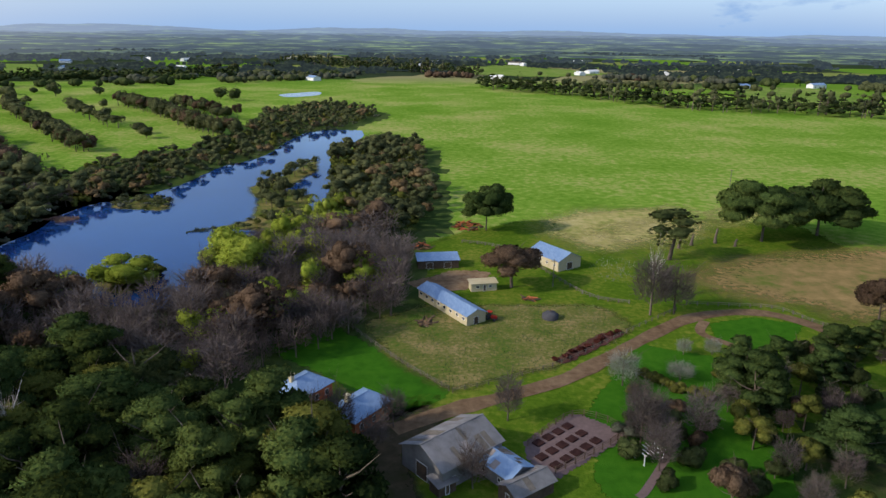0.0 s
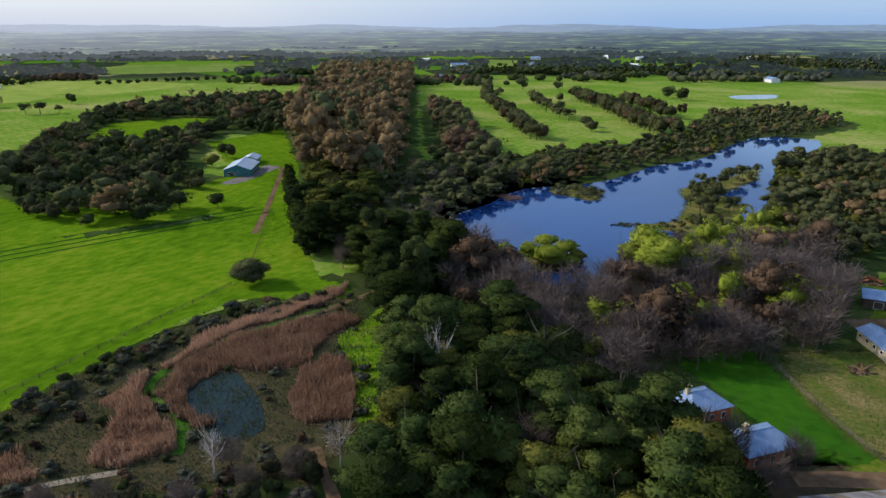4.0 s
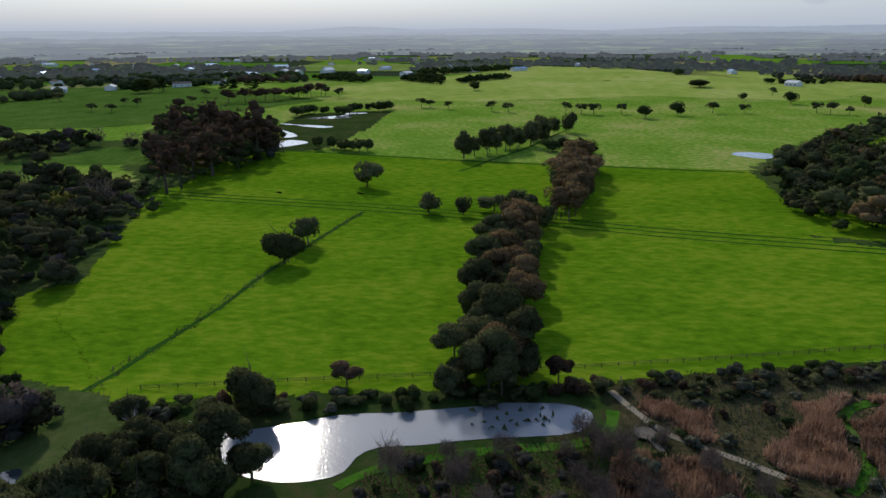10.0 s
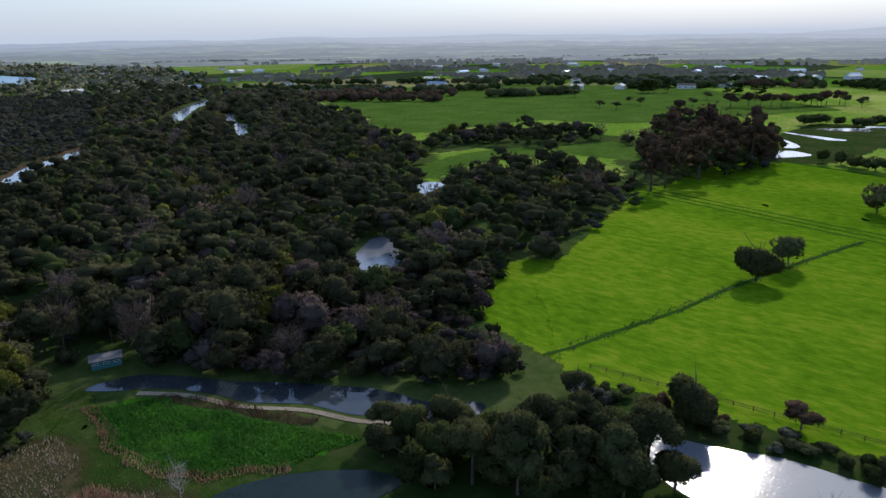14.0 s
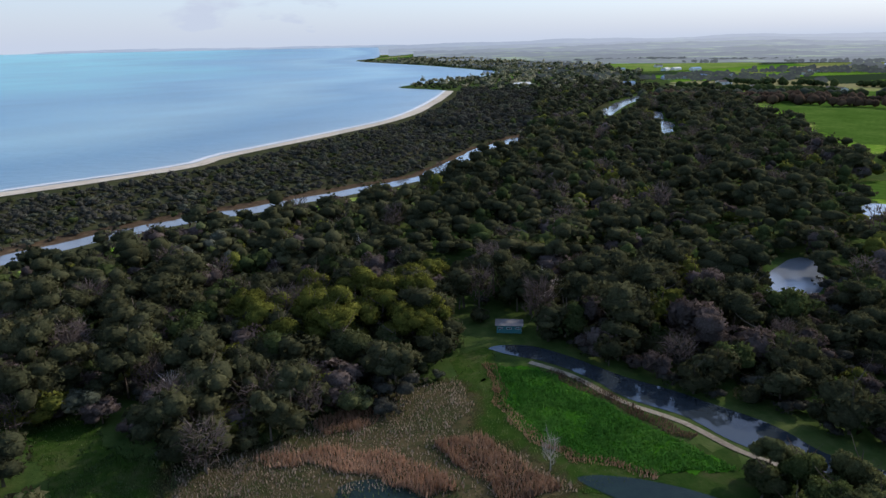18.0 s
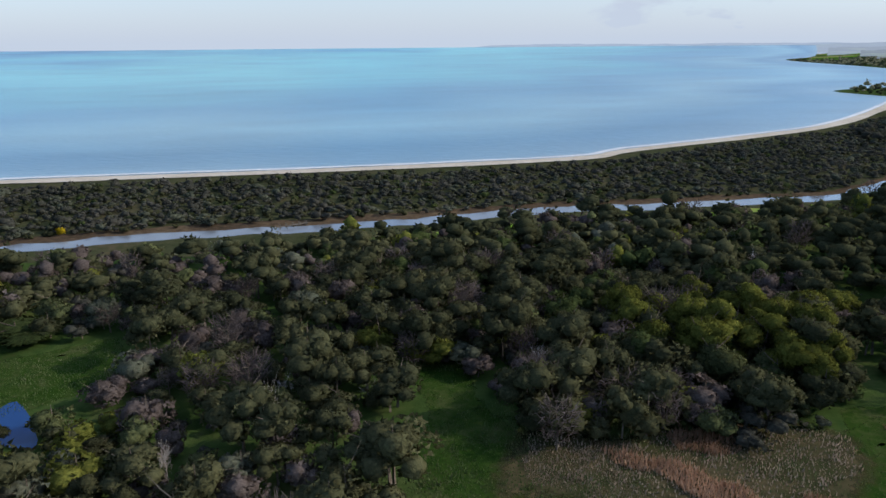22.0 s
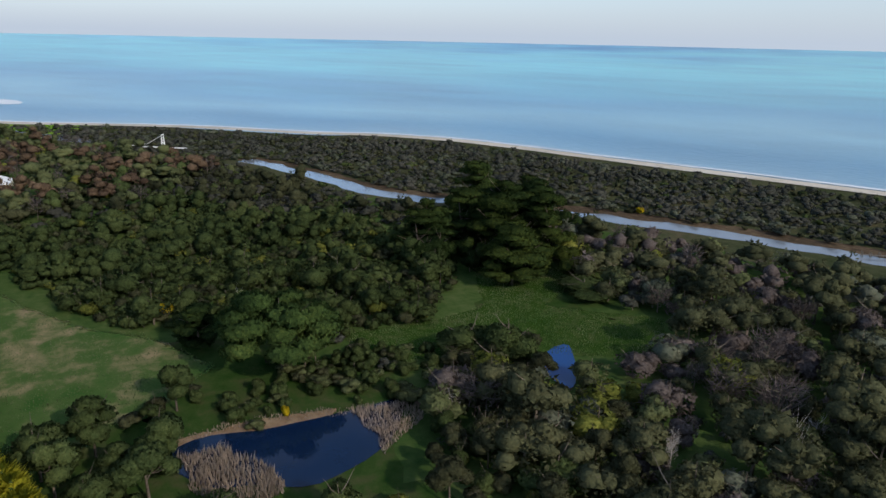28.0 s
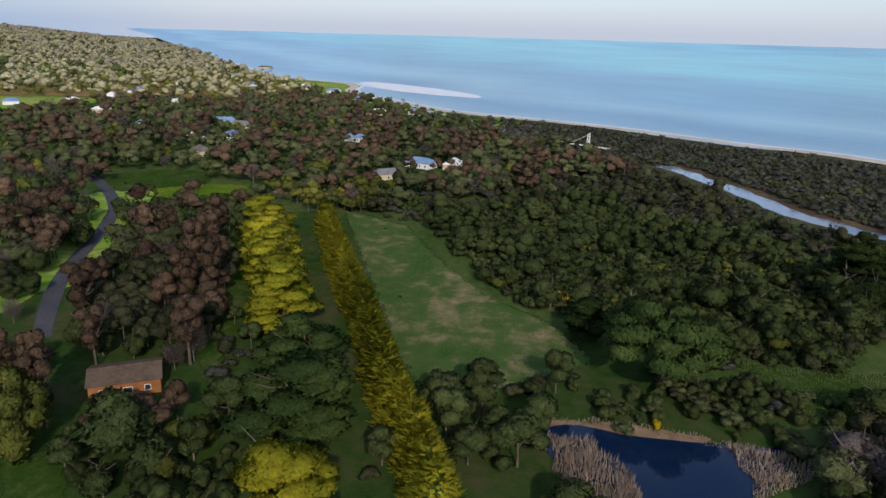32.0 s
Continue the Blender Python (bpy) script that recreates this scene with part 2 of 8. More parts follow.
W_BELTA = [(-424, 1763), (-169, 1733), (80, 1502), (53, 988), (154, 884), (247, 734), (312, 707), (423, 666), (598, 949), (451, 1031), (408, 1229), (193, 1113), (66, 1244)]
W_BELTB = [(-931, 1501), (-496, 1634), (-345, 1192), (-508, 1093), (-639, 1024)]
W_GARDEN = [(65, 141), (85, 153), (109, 154), (70, 90), (44, 90), (52, 105), (55, 121)]
W_GARDENB = [(36, 124), (51, 131), (55, 122), (40, 98), (34, 108)]
W_AVENUE = [(-413, 375), (-797, 822), (-753, 972), (-238, 293), (-205, 248), (-223, 232), (-251, 237)]
W_AVENUEB = [(-254, 240), (-218, 251), (-144, 166), (-144, 154), (-159, 154)]
W_CLUMPDARK = [(-132, 142), (-159, 177), (-145, 188), (-122, 180), (-101, 144), (-103, 127)]
W_WESTLAKE = [(-225, 277), (-237, 335), (-188, 329), (-150, 321), (-169, 287), (-158, 258), (-148, 210), (-167, 205), (-192, 221)]
W_FARMWOOD = [(-376, 144), (-502, 231), (-647, 374), (-631, 564), (-389, 345), (-447, 339), (-383, 262), (-318, 213), (-289, 217), (-270, 180), (-241, 162), (-257, 136), (-283, 121)]
W_STRIP = [(-424, 576), (-375, 546), (-275, 430), (-193, 325), (-207, 313), (-263, 371)]
W_ROW = [(-137, -14), (-161, -4), (-196, -8), (-245, -1), (-289, 9), (-277, 23), (-229, 15), (-175, 8), (-134, 8), (-123, -3)]
W_ROWB = [(-271, 23), (-389, 35), (-417, 48), (-386, 56), (-300, 42), (-266, 31)]
W_LEFTWOOD = [(-548, -276), (-595, -246), (-516, -165), (-417, -135), (-374, -142), (-328, -155), (-312, -162)]
W_HEDGEA = [(-123, -73), (-128, -45), (-132, -14), (-136, 8), (-140, 29), (-135, 26), (-129, 8), (-126, -13), (-121, -43), (-117, -70)]
W_HEDGEB = [(-135, 12), (-138, 28), (-145, 49), (-151, 77), (-153, 112), (-139, 136), (-129, 126), (-143, 105), (-140, 75), (-134, 47), (-132, 28)]
W_SOUTH = [(-414, -1117), (-507, -1160), (-567, -825), (-366, -410), (-319, -324), (-258, -274), (-233, -233), (-296, -261), (-346, -230), (-320, -166), (-284, -146), (-261, -149), (-164, -126), (-121, -124), (-117, -97), (-109, -88), (-104, -75), (-93, -88), (-54, -149), (-41, -169)]
W_SOUTHB = [(-367, -375), (-478, -352), (-472, -246), (-531, -170), (-414, -131), (-362, -163), (-377, -196), (-435, -249), (-376, -327), (-340, -337)]
W_EAST = [(136, -225), (85, -249), (48, -272), (-55, -345), (-122, -428), (-275, -595), (-416, -775), (-494, -679), (-96, -118), (-67, -123), (-59, -150), (-46, -148), (-31, -140), (-16, -128), (3, -119), (17, -116), (34, -114), (55, -133), (98, -159)]
W_EASTB = [(283, -131), (219, -160), (127, -226), (44, -284), (-29, -312), (-19, -134), (24, -114), (52, -140), (62, -135), (44, -99), (40, -82), (108, -46), (128, -56), (133, -79), (115, -82), (128, -124), (151, -121), (207, -125)]
W_PLANT = [(258, 60), (286, 53), (332, -11), (270, -76), (228, -100), (191, -88), (166, -70), (157, -44), (178, -28), (183, -4), (184, 21), (223, 43)]
W_CYPBIG = [(212, -77), (279, -110), (287, -140), (237, -169), (175, -128), (181, -103)]
W_EDGE = [(113, -47), (141, -65), (139, -83), (120, -81), (106, -70), (96, -71), (100, -87), (74, -67), (84, -36)]
W_VILLAGE = [(506, 475), (633, 459), (660, 339), (797, 306), (676, 177), (528, 49), (458, 5), (392, -43), (332, 2), (315, 55), (285, 90), (280, 125), (318, 178), (287, 225), (254, 245)]
W_VILLAGEB = [(645, 602), (1899, 1746), (2743, 1829), (1204, 614), (849, 326), (698, 358), (669, 485)]
W_GUMW = [(222, 215), (267, 213), (219, 165), (215, 122), (205, 108), (141, 83), (122, 82), (124, 100), (120, 114), (109, 113)]
W_BUSHY = [(299, 133), (323, 102), (305, 74), (273, 86), (270, 115)]
W_NEARL = [(92, 97), (106, 87), (102, 70), (94, 56), (80, 49), (77, 64), (82, 74)]

# ---- materials ----
def material(name, cols, scale=1.0, big=0.05, rough=0.8, bump=0.3, island=0.0, leaf=0.0, objvar=0.0, metal=0.0, spec=0.0, bumpscale=4.0, stretch=(1, 1, 1), bumpdist=0.3, rot=None, fade=False, lo=0.36, hi=0.64):
    """cols: two or three colours mixed by noise at two scales (per metre); island, objvar: spread of value from piece to piece, thing to thing; leaf: share of light let through."""
    m = bpy.data.materials.new(name)
    m.use_nodes = True
    nt = m.node_tree
    nt.nodes.clear()
    N, L = nt.nodes.new, nt.links.new
    out = N("ShaderNodeOutputMaterial")
    geo = N("ShaderNodeNewGeometry")
    mp = N("ShaderNodeMapping")
    mp.inputs["Scale"].default_value = stretch
    if rot is not None:
        mp.vector_type = "TEXTURE"
        mp.inputs["Rotation"].default_value, mp.inputs["Scale"].default_value = (0, 0, radians(rot)), tuple(1 / c for c in stretch)
    L(geo.outputs["Position"], mp.inputs[0])
    n1, n2 = N("ShaderNodeTexNoise"), N("ShaderNodeTexNoise")
    for n, s, d in ((n1, scale, 5), (n2, big, 4)):
        n.inputs["Scale"].default_value, n.inputs["Detail"].default_value, n.inputs["Roughness"].default_value = s, d, 0.6
        L(mp.outputs[0], n.inputs["Vector"])
    add = N("ShaderNodeMath")
    add.operation = "MULTIPLY_ADD"
    add.inputs[1].default_value = 0.5
    half = N("ShaderNodeMath")
    half.operation = "MULTIPLY"
    half.inputs[1].default_value = 0.5
    L(n2.outputs[0], half.inputs[0]); L(n1.outputs[0], add.inputs[0]); L(half.outputs[0], add.inputs[2])
    ramp = N("ShaderNodeValToRGB")
    el = ramp.color_ramp.elements
    el[0].position, el[1].position = lo, hi
    el[0].color, el[1].color = (*cols[0], 1), (*cols[-1], 1)
    if len(cols) == 3:
        e = el.new(0.5)
        e.color = (*cols[1], 1)
    L(add.outputs[0], ramp.inputs[0])
    col = ramp.outputs[0]
    if island or objvar:
        v = None
        for src, amt in (((geo.outputs["Random Per Island"]), island), (N("ShaderNodeObjectInfo").outputs["Random"], objvar)):
            if not amt:
                continue
            r = N("ShaderNodeMapRange")
            r.inputs["To Min"].default_value, r.inputs["To Max"].default_value = 1 - amt, 1 + amt
            L(src, r.inputs["Value"])
            if v is None:
                v = r.outputs[0]
            else:
                mu = N("ShaderNodeMath")
                mu.operation = "MULTIPLY"
                L(v, mu.inputs[0]); L(r.outputs[0], mu.inputs[1])
                v = mu.outputs[0]
        hs = N("ShaderNodeHueSaturation")
        L(v, hs.inputs["Value"]); L(col, hs.inputs["Color"])
        col = hs.outputs[0]
    if leaf:
        d, tr, mx = N("ShaderNodeBsdfDiffuse"), N("ShaderNodeBsdfTranslucent"), N("ShaderNodeMixShader")
        mx.inputs[0].default_value = leaf
        b, n3 = N("ShaderNodeBump"), N("ShaderNodeTexNoise")
        n3.inputs["Scale"].default_value, n3.inputs["Detail"].default_value = 2.4, 3
        b.inputs["Strength"].default_value, b.inputs["Distance"].default_value = 0.6, 0.5
        L(mp.outputs[0], n3.inputs["Vector"]); L(n3.outputs[0], b.inputs["Height"]); L(b.outputs[0], d.inputs["Normal"])
        L(col, d.inputs[0]); L(col, tr.inputs[0]); L(d.outputs[0], mx.inputs[1]); L(tr.outputs[0], mx.inputs[2]); L(mx.outputs[0], out.inputs[0])
        return m
    p = N("ShaderNodeBsdfPrincipled")
    p.inputs["Roughness"].default_value, p.inputs["Metallic"].default_value, p.inputs["Specular IOR Level"].default_value = rough, metal, spec
    L(col, p.inputs["Base Color"])
    if bump:
        b, n3 = N("ShaderNodeBump"), N("ShaderNodeTexNoise")
        n3.inputs["Scale"].default_value, n3.inputs["Detail"].default_value = bumpscale, 4
        b.inputs["Strength"].default_value, b.inputs["Distance"].default_value = bump, bumpdist
        L(mp.outputs[0], n3.inputs["Vector"]); L(n3.outputs[0], b.inputs["Height"]); L(b.outputs[0], p.inputs["Normal"])
    if fade:
        at, nz, sm, mr, tb, mx = N("ShaderNodeAttribute"), N("ShaderNodeTexNoise"), N("ShaderNodeMath"), N("ShaderNodeMapRange"), N("ShaderNodeBsdfTransparent"), N("ShaderNodeMixShader")
        at.attribute_name = "cover"
        nz.inputs["Scale"].default_value, nz.inputs["Detail"].default_value, nz.inputs["Roughness"].default_value = 0.5, 8, 0.7
        L(geo.outputs["Position"], nz.inputs["Vector"])
        sm.operation = "ADD"
        L(at.outputs["Fac"], sm.inputs[0]); L(nz.outputs[0], sm.inputs[1]); L(sm.outputs[0], mr.inputs["Value"])
        mr.inputs["From Min"].default_value, mr.inputs["From Max"].default_value = (0.94, 1.01) if fade is True else (0.70, 1.25)
        L(mr.outputs[0], mx.inputs[0]); L(tb.outputs[0], mx.inputs[1]); L(p.outputs[0], mx.inputs[2]); L(mx.outputs[0], out.inputs[0])
        return m
    L(p.outputs[0], out.inputs[0])
    return m


M = {}
M["pasture"] = material("pasture", [(0.095, 0.195, 0.016), (0.155, 0.255, 0.03), (0.33, 0.315, 0.105)], 0.25, 0.012, 0.9, 0.6, bumpscale=1.2, bumpdist=0.5, lo=0.39, hi=0.63)
M["paddock"] = material("paddock", [(0.058, 0.130, 0.004), (0.094, 0.185, 0.006), (0.165, 0.235, 0.014)], 0.35, 0.018, 0.9, 0.5, bumpscale=0.9, bumpdist=0.6, stretch=(1, 0.5, 1), fade=True, lo=0.39, hi=0.61)
M["paddock_dark"] = material("paddock_dark", [(0.042, 0.088, 0.012), (0.062, 0.118, 0.018), (0.10, 0.15, 0.03)], 0.25, 0.03, 0.9, 0.5, bumpscale=0.8, bumpdist=0.5, fade=True)
M["lawn"] = material("lawn", [(0.0216, 0.0792, 0.0058), (0.0324, 0.108, 0.0072), (0.0432, 0.1224, 0.0086)], 0.4, 0.06, 0.9, 0.3, bumpscale=3, fade=True)
M["dry_grass"] = material("dry_grass", [(0.16, 0.2, 0.035), (0.33, 0.29, 0.1), (0.46, 0.38, 0.17)], 0.3, 0.04, 0.9, 0.4, bumpscale=2, fade="soft")
M["brown_grass"] = material("brown_grass", [(0.095, 0.125, 0.022), (0.2, 0.145, 0.055), (0.3, 0.2, 0.085)], 0.25, 0.04, 0.9, 0.4, bumpscale=2, fade="soft")
M["rough_grass"] = material("rough_grass", [(0.055, 0.11, 0.012), (0.12, 0.125, 0.03), (0.26, 0.19, 0.085)], 0.9, 0.10, 0.9, 0.6, bumpscale=1.5, fade="soft")
M["forest_floor"] = material("forest_floor", [(0.0281, 0.0562, 0.0135), (0.0506, 0.0788, 0.0203), (0.0844, 0.1013, 0.0338)], 0.3, 0.03, 0.95, 0.6, bumpscale=1.5)
M["marsh"] = material("marsh", [(0.0165, 0.0413, 0.0075), (0.0338, 0.0562, 0.0135), (0.0638, 0.06, 0.0263)], 0.25, 0.05, 0.9, 0.6, bumpscale=1.5)
M["dune"] = material("dune_scrub", [(0.028, 0.036, 0.0144), (0.056, 0.06, 0.028), (0.088, 0.072, 0.04)], 0.25, 0.03, 0.95, 0.6, bumpscale=1.2)
M["rough_lawn"] = material("rough_lawn", [(0.018, 0.044, 0.006), (0.031, 0.058, 0.01), (0.068, 0.078, 0.027)], 0.5, 0.07, 0.9, 0.6, bumpscale=1.5, fade=True)
M["meadow"] = material("meadow", [(0.034, 0.078, 0.016), (0.062, 0.096, 0.026), (0.22, 0.17, 0.09)], 0.16, 0.05, 0.9, 0.5, bumpscale=1.5, fade="soft")
M["track"] = material("track_grass", [(0.02, 0.07, 0.008), (0.035, 0.09, 0.012)], 0.3, 0.05, 0.9, 0.4)
M["farm_grass"] = material("farm_grass", [(0.042, 0.092, 0.006), (0.076, 0.128, 0.01), (0.17, 0.175, 0.028)], 0.6, 0.06, 0.9, 0.6, bumpscale=1.5, fade=True)
M["hill_grass"] = material("hill_grass", [(0.17, 0.25, 0.04), (0.25, 0.32, 0.06), (0.35, 0.36, 0.12)], 0.05, 0.006, 0.9, 0.3, bumpscale=0.8, fade=True)
M["far_grass"] = material("far_grass", [(0.10, 0.17, 0.03), (0.15, 0.22, 0.04), (0.22, 0.25, 0.08)], 0.05, 0.006, 0.9, 0.3, bumpscale=0.8)
M["dirt"] = material("dirt", [(0.12, 0.075, 0.04), (0.20, 0.13, 0.075), (0.27, 0.19, 0.11)], 0.5, 0.08, 0.95, 0.3, fade=True)
M["yard_earth"] = material("yard_earth", [(0.035, 0.045, 0.014), (0.06, 0.05, 0.028), (0.10, 0.07, 0.042)], 0.4, 0.06, 0.95, 0.4, fade="soft")
M["yard_gravel"] = material("yard_gravel", [(0.14, 0.13, 0.12), (0.22, 0.20, 0.18)], 1.0, 0.1, 0.95, 0.3, fade=True)
M["gravel"] = material("gravel", [(0.18, 0.15, 0.11), (0.26, 0.22, 0.16), (0.33, 0.29, 0.22)], 1.2, 0.1, 0.95, 0.3)
M["sand"] = material("sand", [(0.42, 0.36, 0.27), (0.55, 0.48, 0.38), (0.62, 0.56, 0.46)], 0.3, 0.02, 0.9, 0.2)
M["foam"] = material("foam", [(0.6, 0.62, 0.62), (0.75, 0.76, 0.76)], 0.5, 0.05, 0.7, 0.2)
M["track_dirt"] = material("track_dirt", [(0.09, 0.0562, 0.03), (0.15, 0.0975, 0.0562), (0.2025, 0.1425, 0.0825)], 0.5, 0.08, 0.95, 0.3)
M["verge"] = material("verge_grass", [(0.03, 0.095, 0.008), (0.05, 0.13, 0.012), (0.09, 0.14, 0.03)], 0.5, 0.07, 0.9, 0.5, bumpscale=1.5)
M["marsh_brown"] = material("brown_marsh_grass", [(0.034, 0.044, 0.014), (0.062, 0.054, 0.026), (0.105, 0.080, 0.040)], 0.35, 0.05, 0.95, 0.5, bumpscale=1.8, fade="soft")
M["bank"] = material("marsh_bank", [(0.045, 0.036, 0.022), (0.085, 0.058, 0.036), (0.13, 0.095, 0.055)], 0.4, 0.03, 0.95, 0.5, bumpscale=1.5)
M["asphalt"] = material("asphalt", [(0.05, 0.05, 0.055), (0.08, 0.08, 0.085)], 1.0, 0.1, 0.9, 0.2)
M["bark"] = material("bark", [(0.07, 0.055, 0.04), (0.16, 0.13, 0.10)], 1.5, 0.3, 0.9, 0.3, objvar=0.2)
M["pale_bark"] = material("pale_bark", [(0.30, 0.27, 0.23), (0.52, 0.48, 0.43)], 1.5, 0.3, 0.85, 0.2, objvar=0.2)
LEAF = dict(island=0.16, objvar=0.2, leaf=0.34, scale=1.7, big=0.03, lo=0.38, hi=0.62)
M["gum"] = material("gum_leaf", [(0.046, 0.056, 0.025), (0.092, 0.104, 0.044), (0.148, 0.156, 0.066)], **LEAF)
M["brown"] = material("russet_leaf", [(0.058, 0.039, 0.027), (0.11, 0.074, 0.047), (0.18, 0.122, 0.075)], **LEAF)
# lighter copy of the brown leaf, sunlight on the gum rows put into it
M["russet"] = material("sunlit_russet_leaf", [(0.1, 0.072, 0.036), (0.185, 0.13, 0.064), (0.28, 0.195, 0.098)], **LEAF)
# coastal leaf darker than gum, cloud shade of the eastern woods put into it
M["teatree"] = material("teatree_leaf", [(0.034, 0.039, 0.021), (0.063, 0.066, 0.033), (0.1, 0.098, 0.047)], **LEAF)
M["heath"] = material("heath_leaf", [(0.042, 0.044, 0.034), (0.070, 0.070, 0.055), (0.104, 0.098, 0.080)], **LEAF)
M["scrub"] = material("scrub_leaf", [(0.056, 0.064, 0.043), (0.094, 0.102, 0.069), (0.138, 0.14, 0.098)], **LEAF)
M["green"] = material("bush_leaf", [(0.03, 0.044, 0.016), (0.06, 0.08, 0.027), (0.102, 0.122, 0.042)], **LEAF)
M["cypress"] = material("cypress_leaf", [(0.015, 0.026, 0.01), (0.032, 0.05, 0.014), (0.08, 0.098, 0.02)], **LEAF)
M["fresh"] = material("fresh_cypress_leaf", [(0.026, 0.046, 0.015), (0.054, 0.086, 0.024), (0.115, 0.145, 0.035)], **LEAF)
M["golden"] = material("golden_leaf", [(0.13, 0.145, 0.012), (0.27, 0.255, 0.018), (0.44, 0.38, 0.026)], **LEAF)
M["yellowgreen"] = material("olive_leaf", [(0.062, 0.074, 0.018), (0.118, 0.128, 0.026), (0.19, 0.186, 0.038)], **LEAF)
M["willow"] = material("willow_leaf", [(0.12, 0.165, 0.02), (0.20, 0.25, 0.03), (0.28, 0.31, 0.05)], **LEAF)
M["twig"] = material("bare_twigs", [(0.066, 0.052, 0.046), (0.108, 0.086, 0.076), (0.155, 0.128, 0.114)], **LEAF)
M["pale_twig"] = material("bleached_twigs", [(0.30, 0.25, 0.22), (0.46, 0.38, 0.34)], **LEAF)
# pale_scrub: sunlight and haze over headland and cape put into the leaf colour
M["pale_scrub"] = material("haze_lit_scrub", [(0.24, 0.23, 0.13), (0.36, 0.33, 0.19), (0.47, 0.42, 0.26)], **LEAF)
M["blossom"] = material("blossom", [(0.16, 0.17, 0.12), (0.34, 0.34, 0.28)], **LEAF)
M["flower"] = material("gorse_flower", [(0.45, 0.33, 0.01), (0.6, 0.45, 0.02)], **LEAF)
M["reed"] = material("dry_reed", [(0.2, 0.115, 0.07), (0.33, 0.2, 0.125), (0.46, 0.3, 0.195)], **LEAF)
M["pale_reed"] = material("pale_reed", [(0.26, 0.20, 0.15), (0.36, 0.28, 0.21)], **LEAF)
M["sedge"] = material("green_sedge", [(0.03, 0.10, 0.015), (0.06, 0.16, 0.025), (0.10, 0.20, 0.04)], **LEAF)
M["reed_floor"] = material("reed_litter", [(0.13, 0.08, 0.045), (0.20, 0.12, 0.068)], 0.5, 0.1, 0.95, 0.5, fade=True)
M["rough"] = material("grass_tuft", [(0.05, 0.10, 0.025), (0.10, 0.13, 0.05), (0.17, 0.17, 0.09)], **LEAF)
M["red_leaf"] = material("red_leaf", [(0.07, 0.022, 0.016), (0.12, 0.04, 0.03)], **LEAF)
M["steel"] = material("roof_steel", [(0.17, 0.27, 0.42), (0.29, 0.39, 0.53)], 0.6, 0.1, 0.42, 0.1, metal=0.35, stretch=(3, 1, 1))
M["pale_roof"] = material("pale_roof_steel", [(0.36, 0.44, 0.50), (0.48, 0.56, 0.62)], 0.6, 0.1, 0.45, 0.1, metal=0.1, stretch=(3, 1, 1))
M["rusty"] = material("weathered_roof", [(0.13, 0.125, 0.12), (0.24, 0.23, 0.225)], 0.5, 0.1, 0.6, 0.1, metal=0.1)
M["weathered"] = material("weathered_iron", [(0.20, 0.17, 0.15), (0.30, 0.27, 0.25)], 0.7, 0.1, 0.6, 0.1, metal=0.1)
M["whitewall"] = material("white_wall", [(0.62, 0.61, 0.58), (0.74, 0.73, 0.70)], 0.6, 0.1, 0.8, 0.1)
M["cream"] = material("cream_wall", [(0.42, 0.36, 0.22), (0.52, 0.45, 0.29)], 0.6, 0.1, 0.8, 0.1)
M["brick"] = material("red_brick", [(0.33, 0.10, 0.045), (0.46, 0.15, 0.065)], 1.2, 0.2, 0.9, 0.2)
M["timber"] = material("dark_timber", [(0.07, 0.049, 0.035), (0.126, 0.091, 0.063)], 1.5, 0.2, 0.85, 0.2)
M["palewood"] = material("grey_timber", [(0.1, 0.088, 0.07), (0.185, 0.16, 0.13)], 1.5, 0.2, 0.85, 0.2)
M["orangewood"] = material("orange_timber", [(0.20, 0.085, 0.035), (0.29, 0.13, 0.05)], 1.5, 0.2, 0.8, 0.2)
M["teal"] = material("teal_paint", [(0.05, 0.16, 0.16), (0.08, 0.22, 0.22)], 1.0, 0.2, 0.7, 0.1)
M["glass"] = material("dark_glass", [(0.02, 0.025, 0.03), (0.03, 0.035, 0.04)], 1, 0.1, 0.1, 0, spec=0.6)
M["red_paint"] = material("red_paint", [(0.32, 0.03, 0.02), (0.42, 0.05, 0.03)], 1, 0.1, 0.6, 0.1)
M["soil"] = material("dark_soil", [(0.06, 0.028, 0.022), (0.11, 0.05, 0.04)], 1.0, 0.2, 0.95, 0.4, fade=True)
M["bed_soil"] = material("bed_soil", [(0.028, 0.014, 0.013), (0.055, 0.028, 0.024)], 1.0, 0.2, 0.95, 0.4)
M["paving"] = material("paving", [(0.11, 0.080, 0.075), (0.17, 0.12, 0.11)], 1.0, 0.2, 0.9, 0.2)


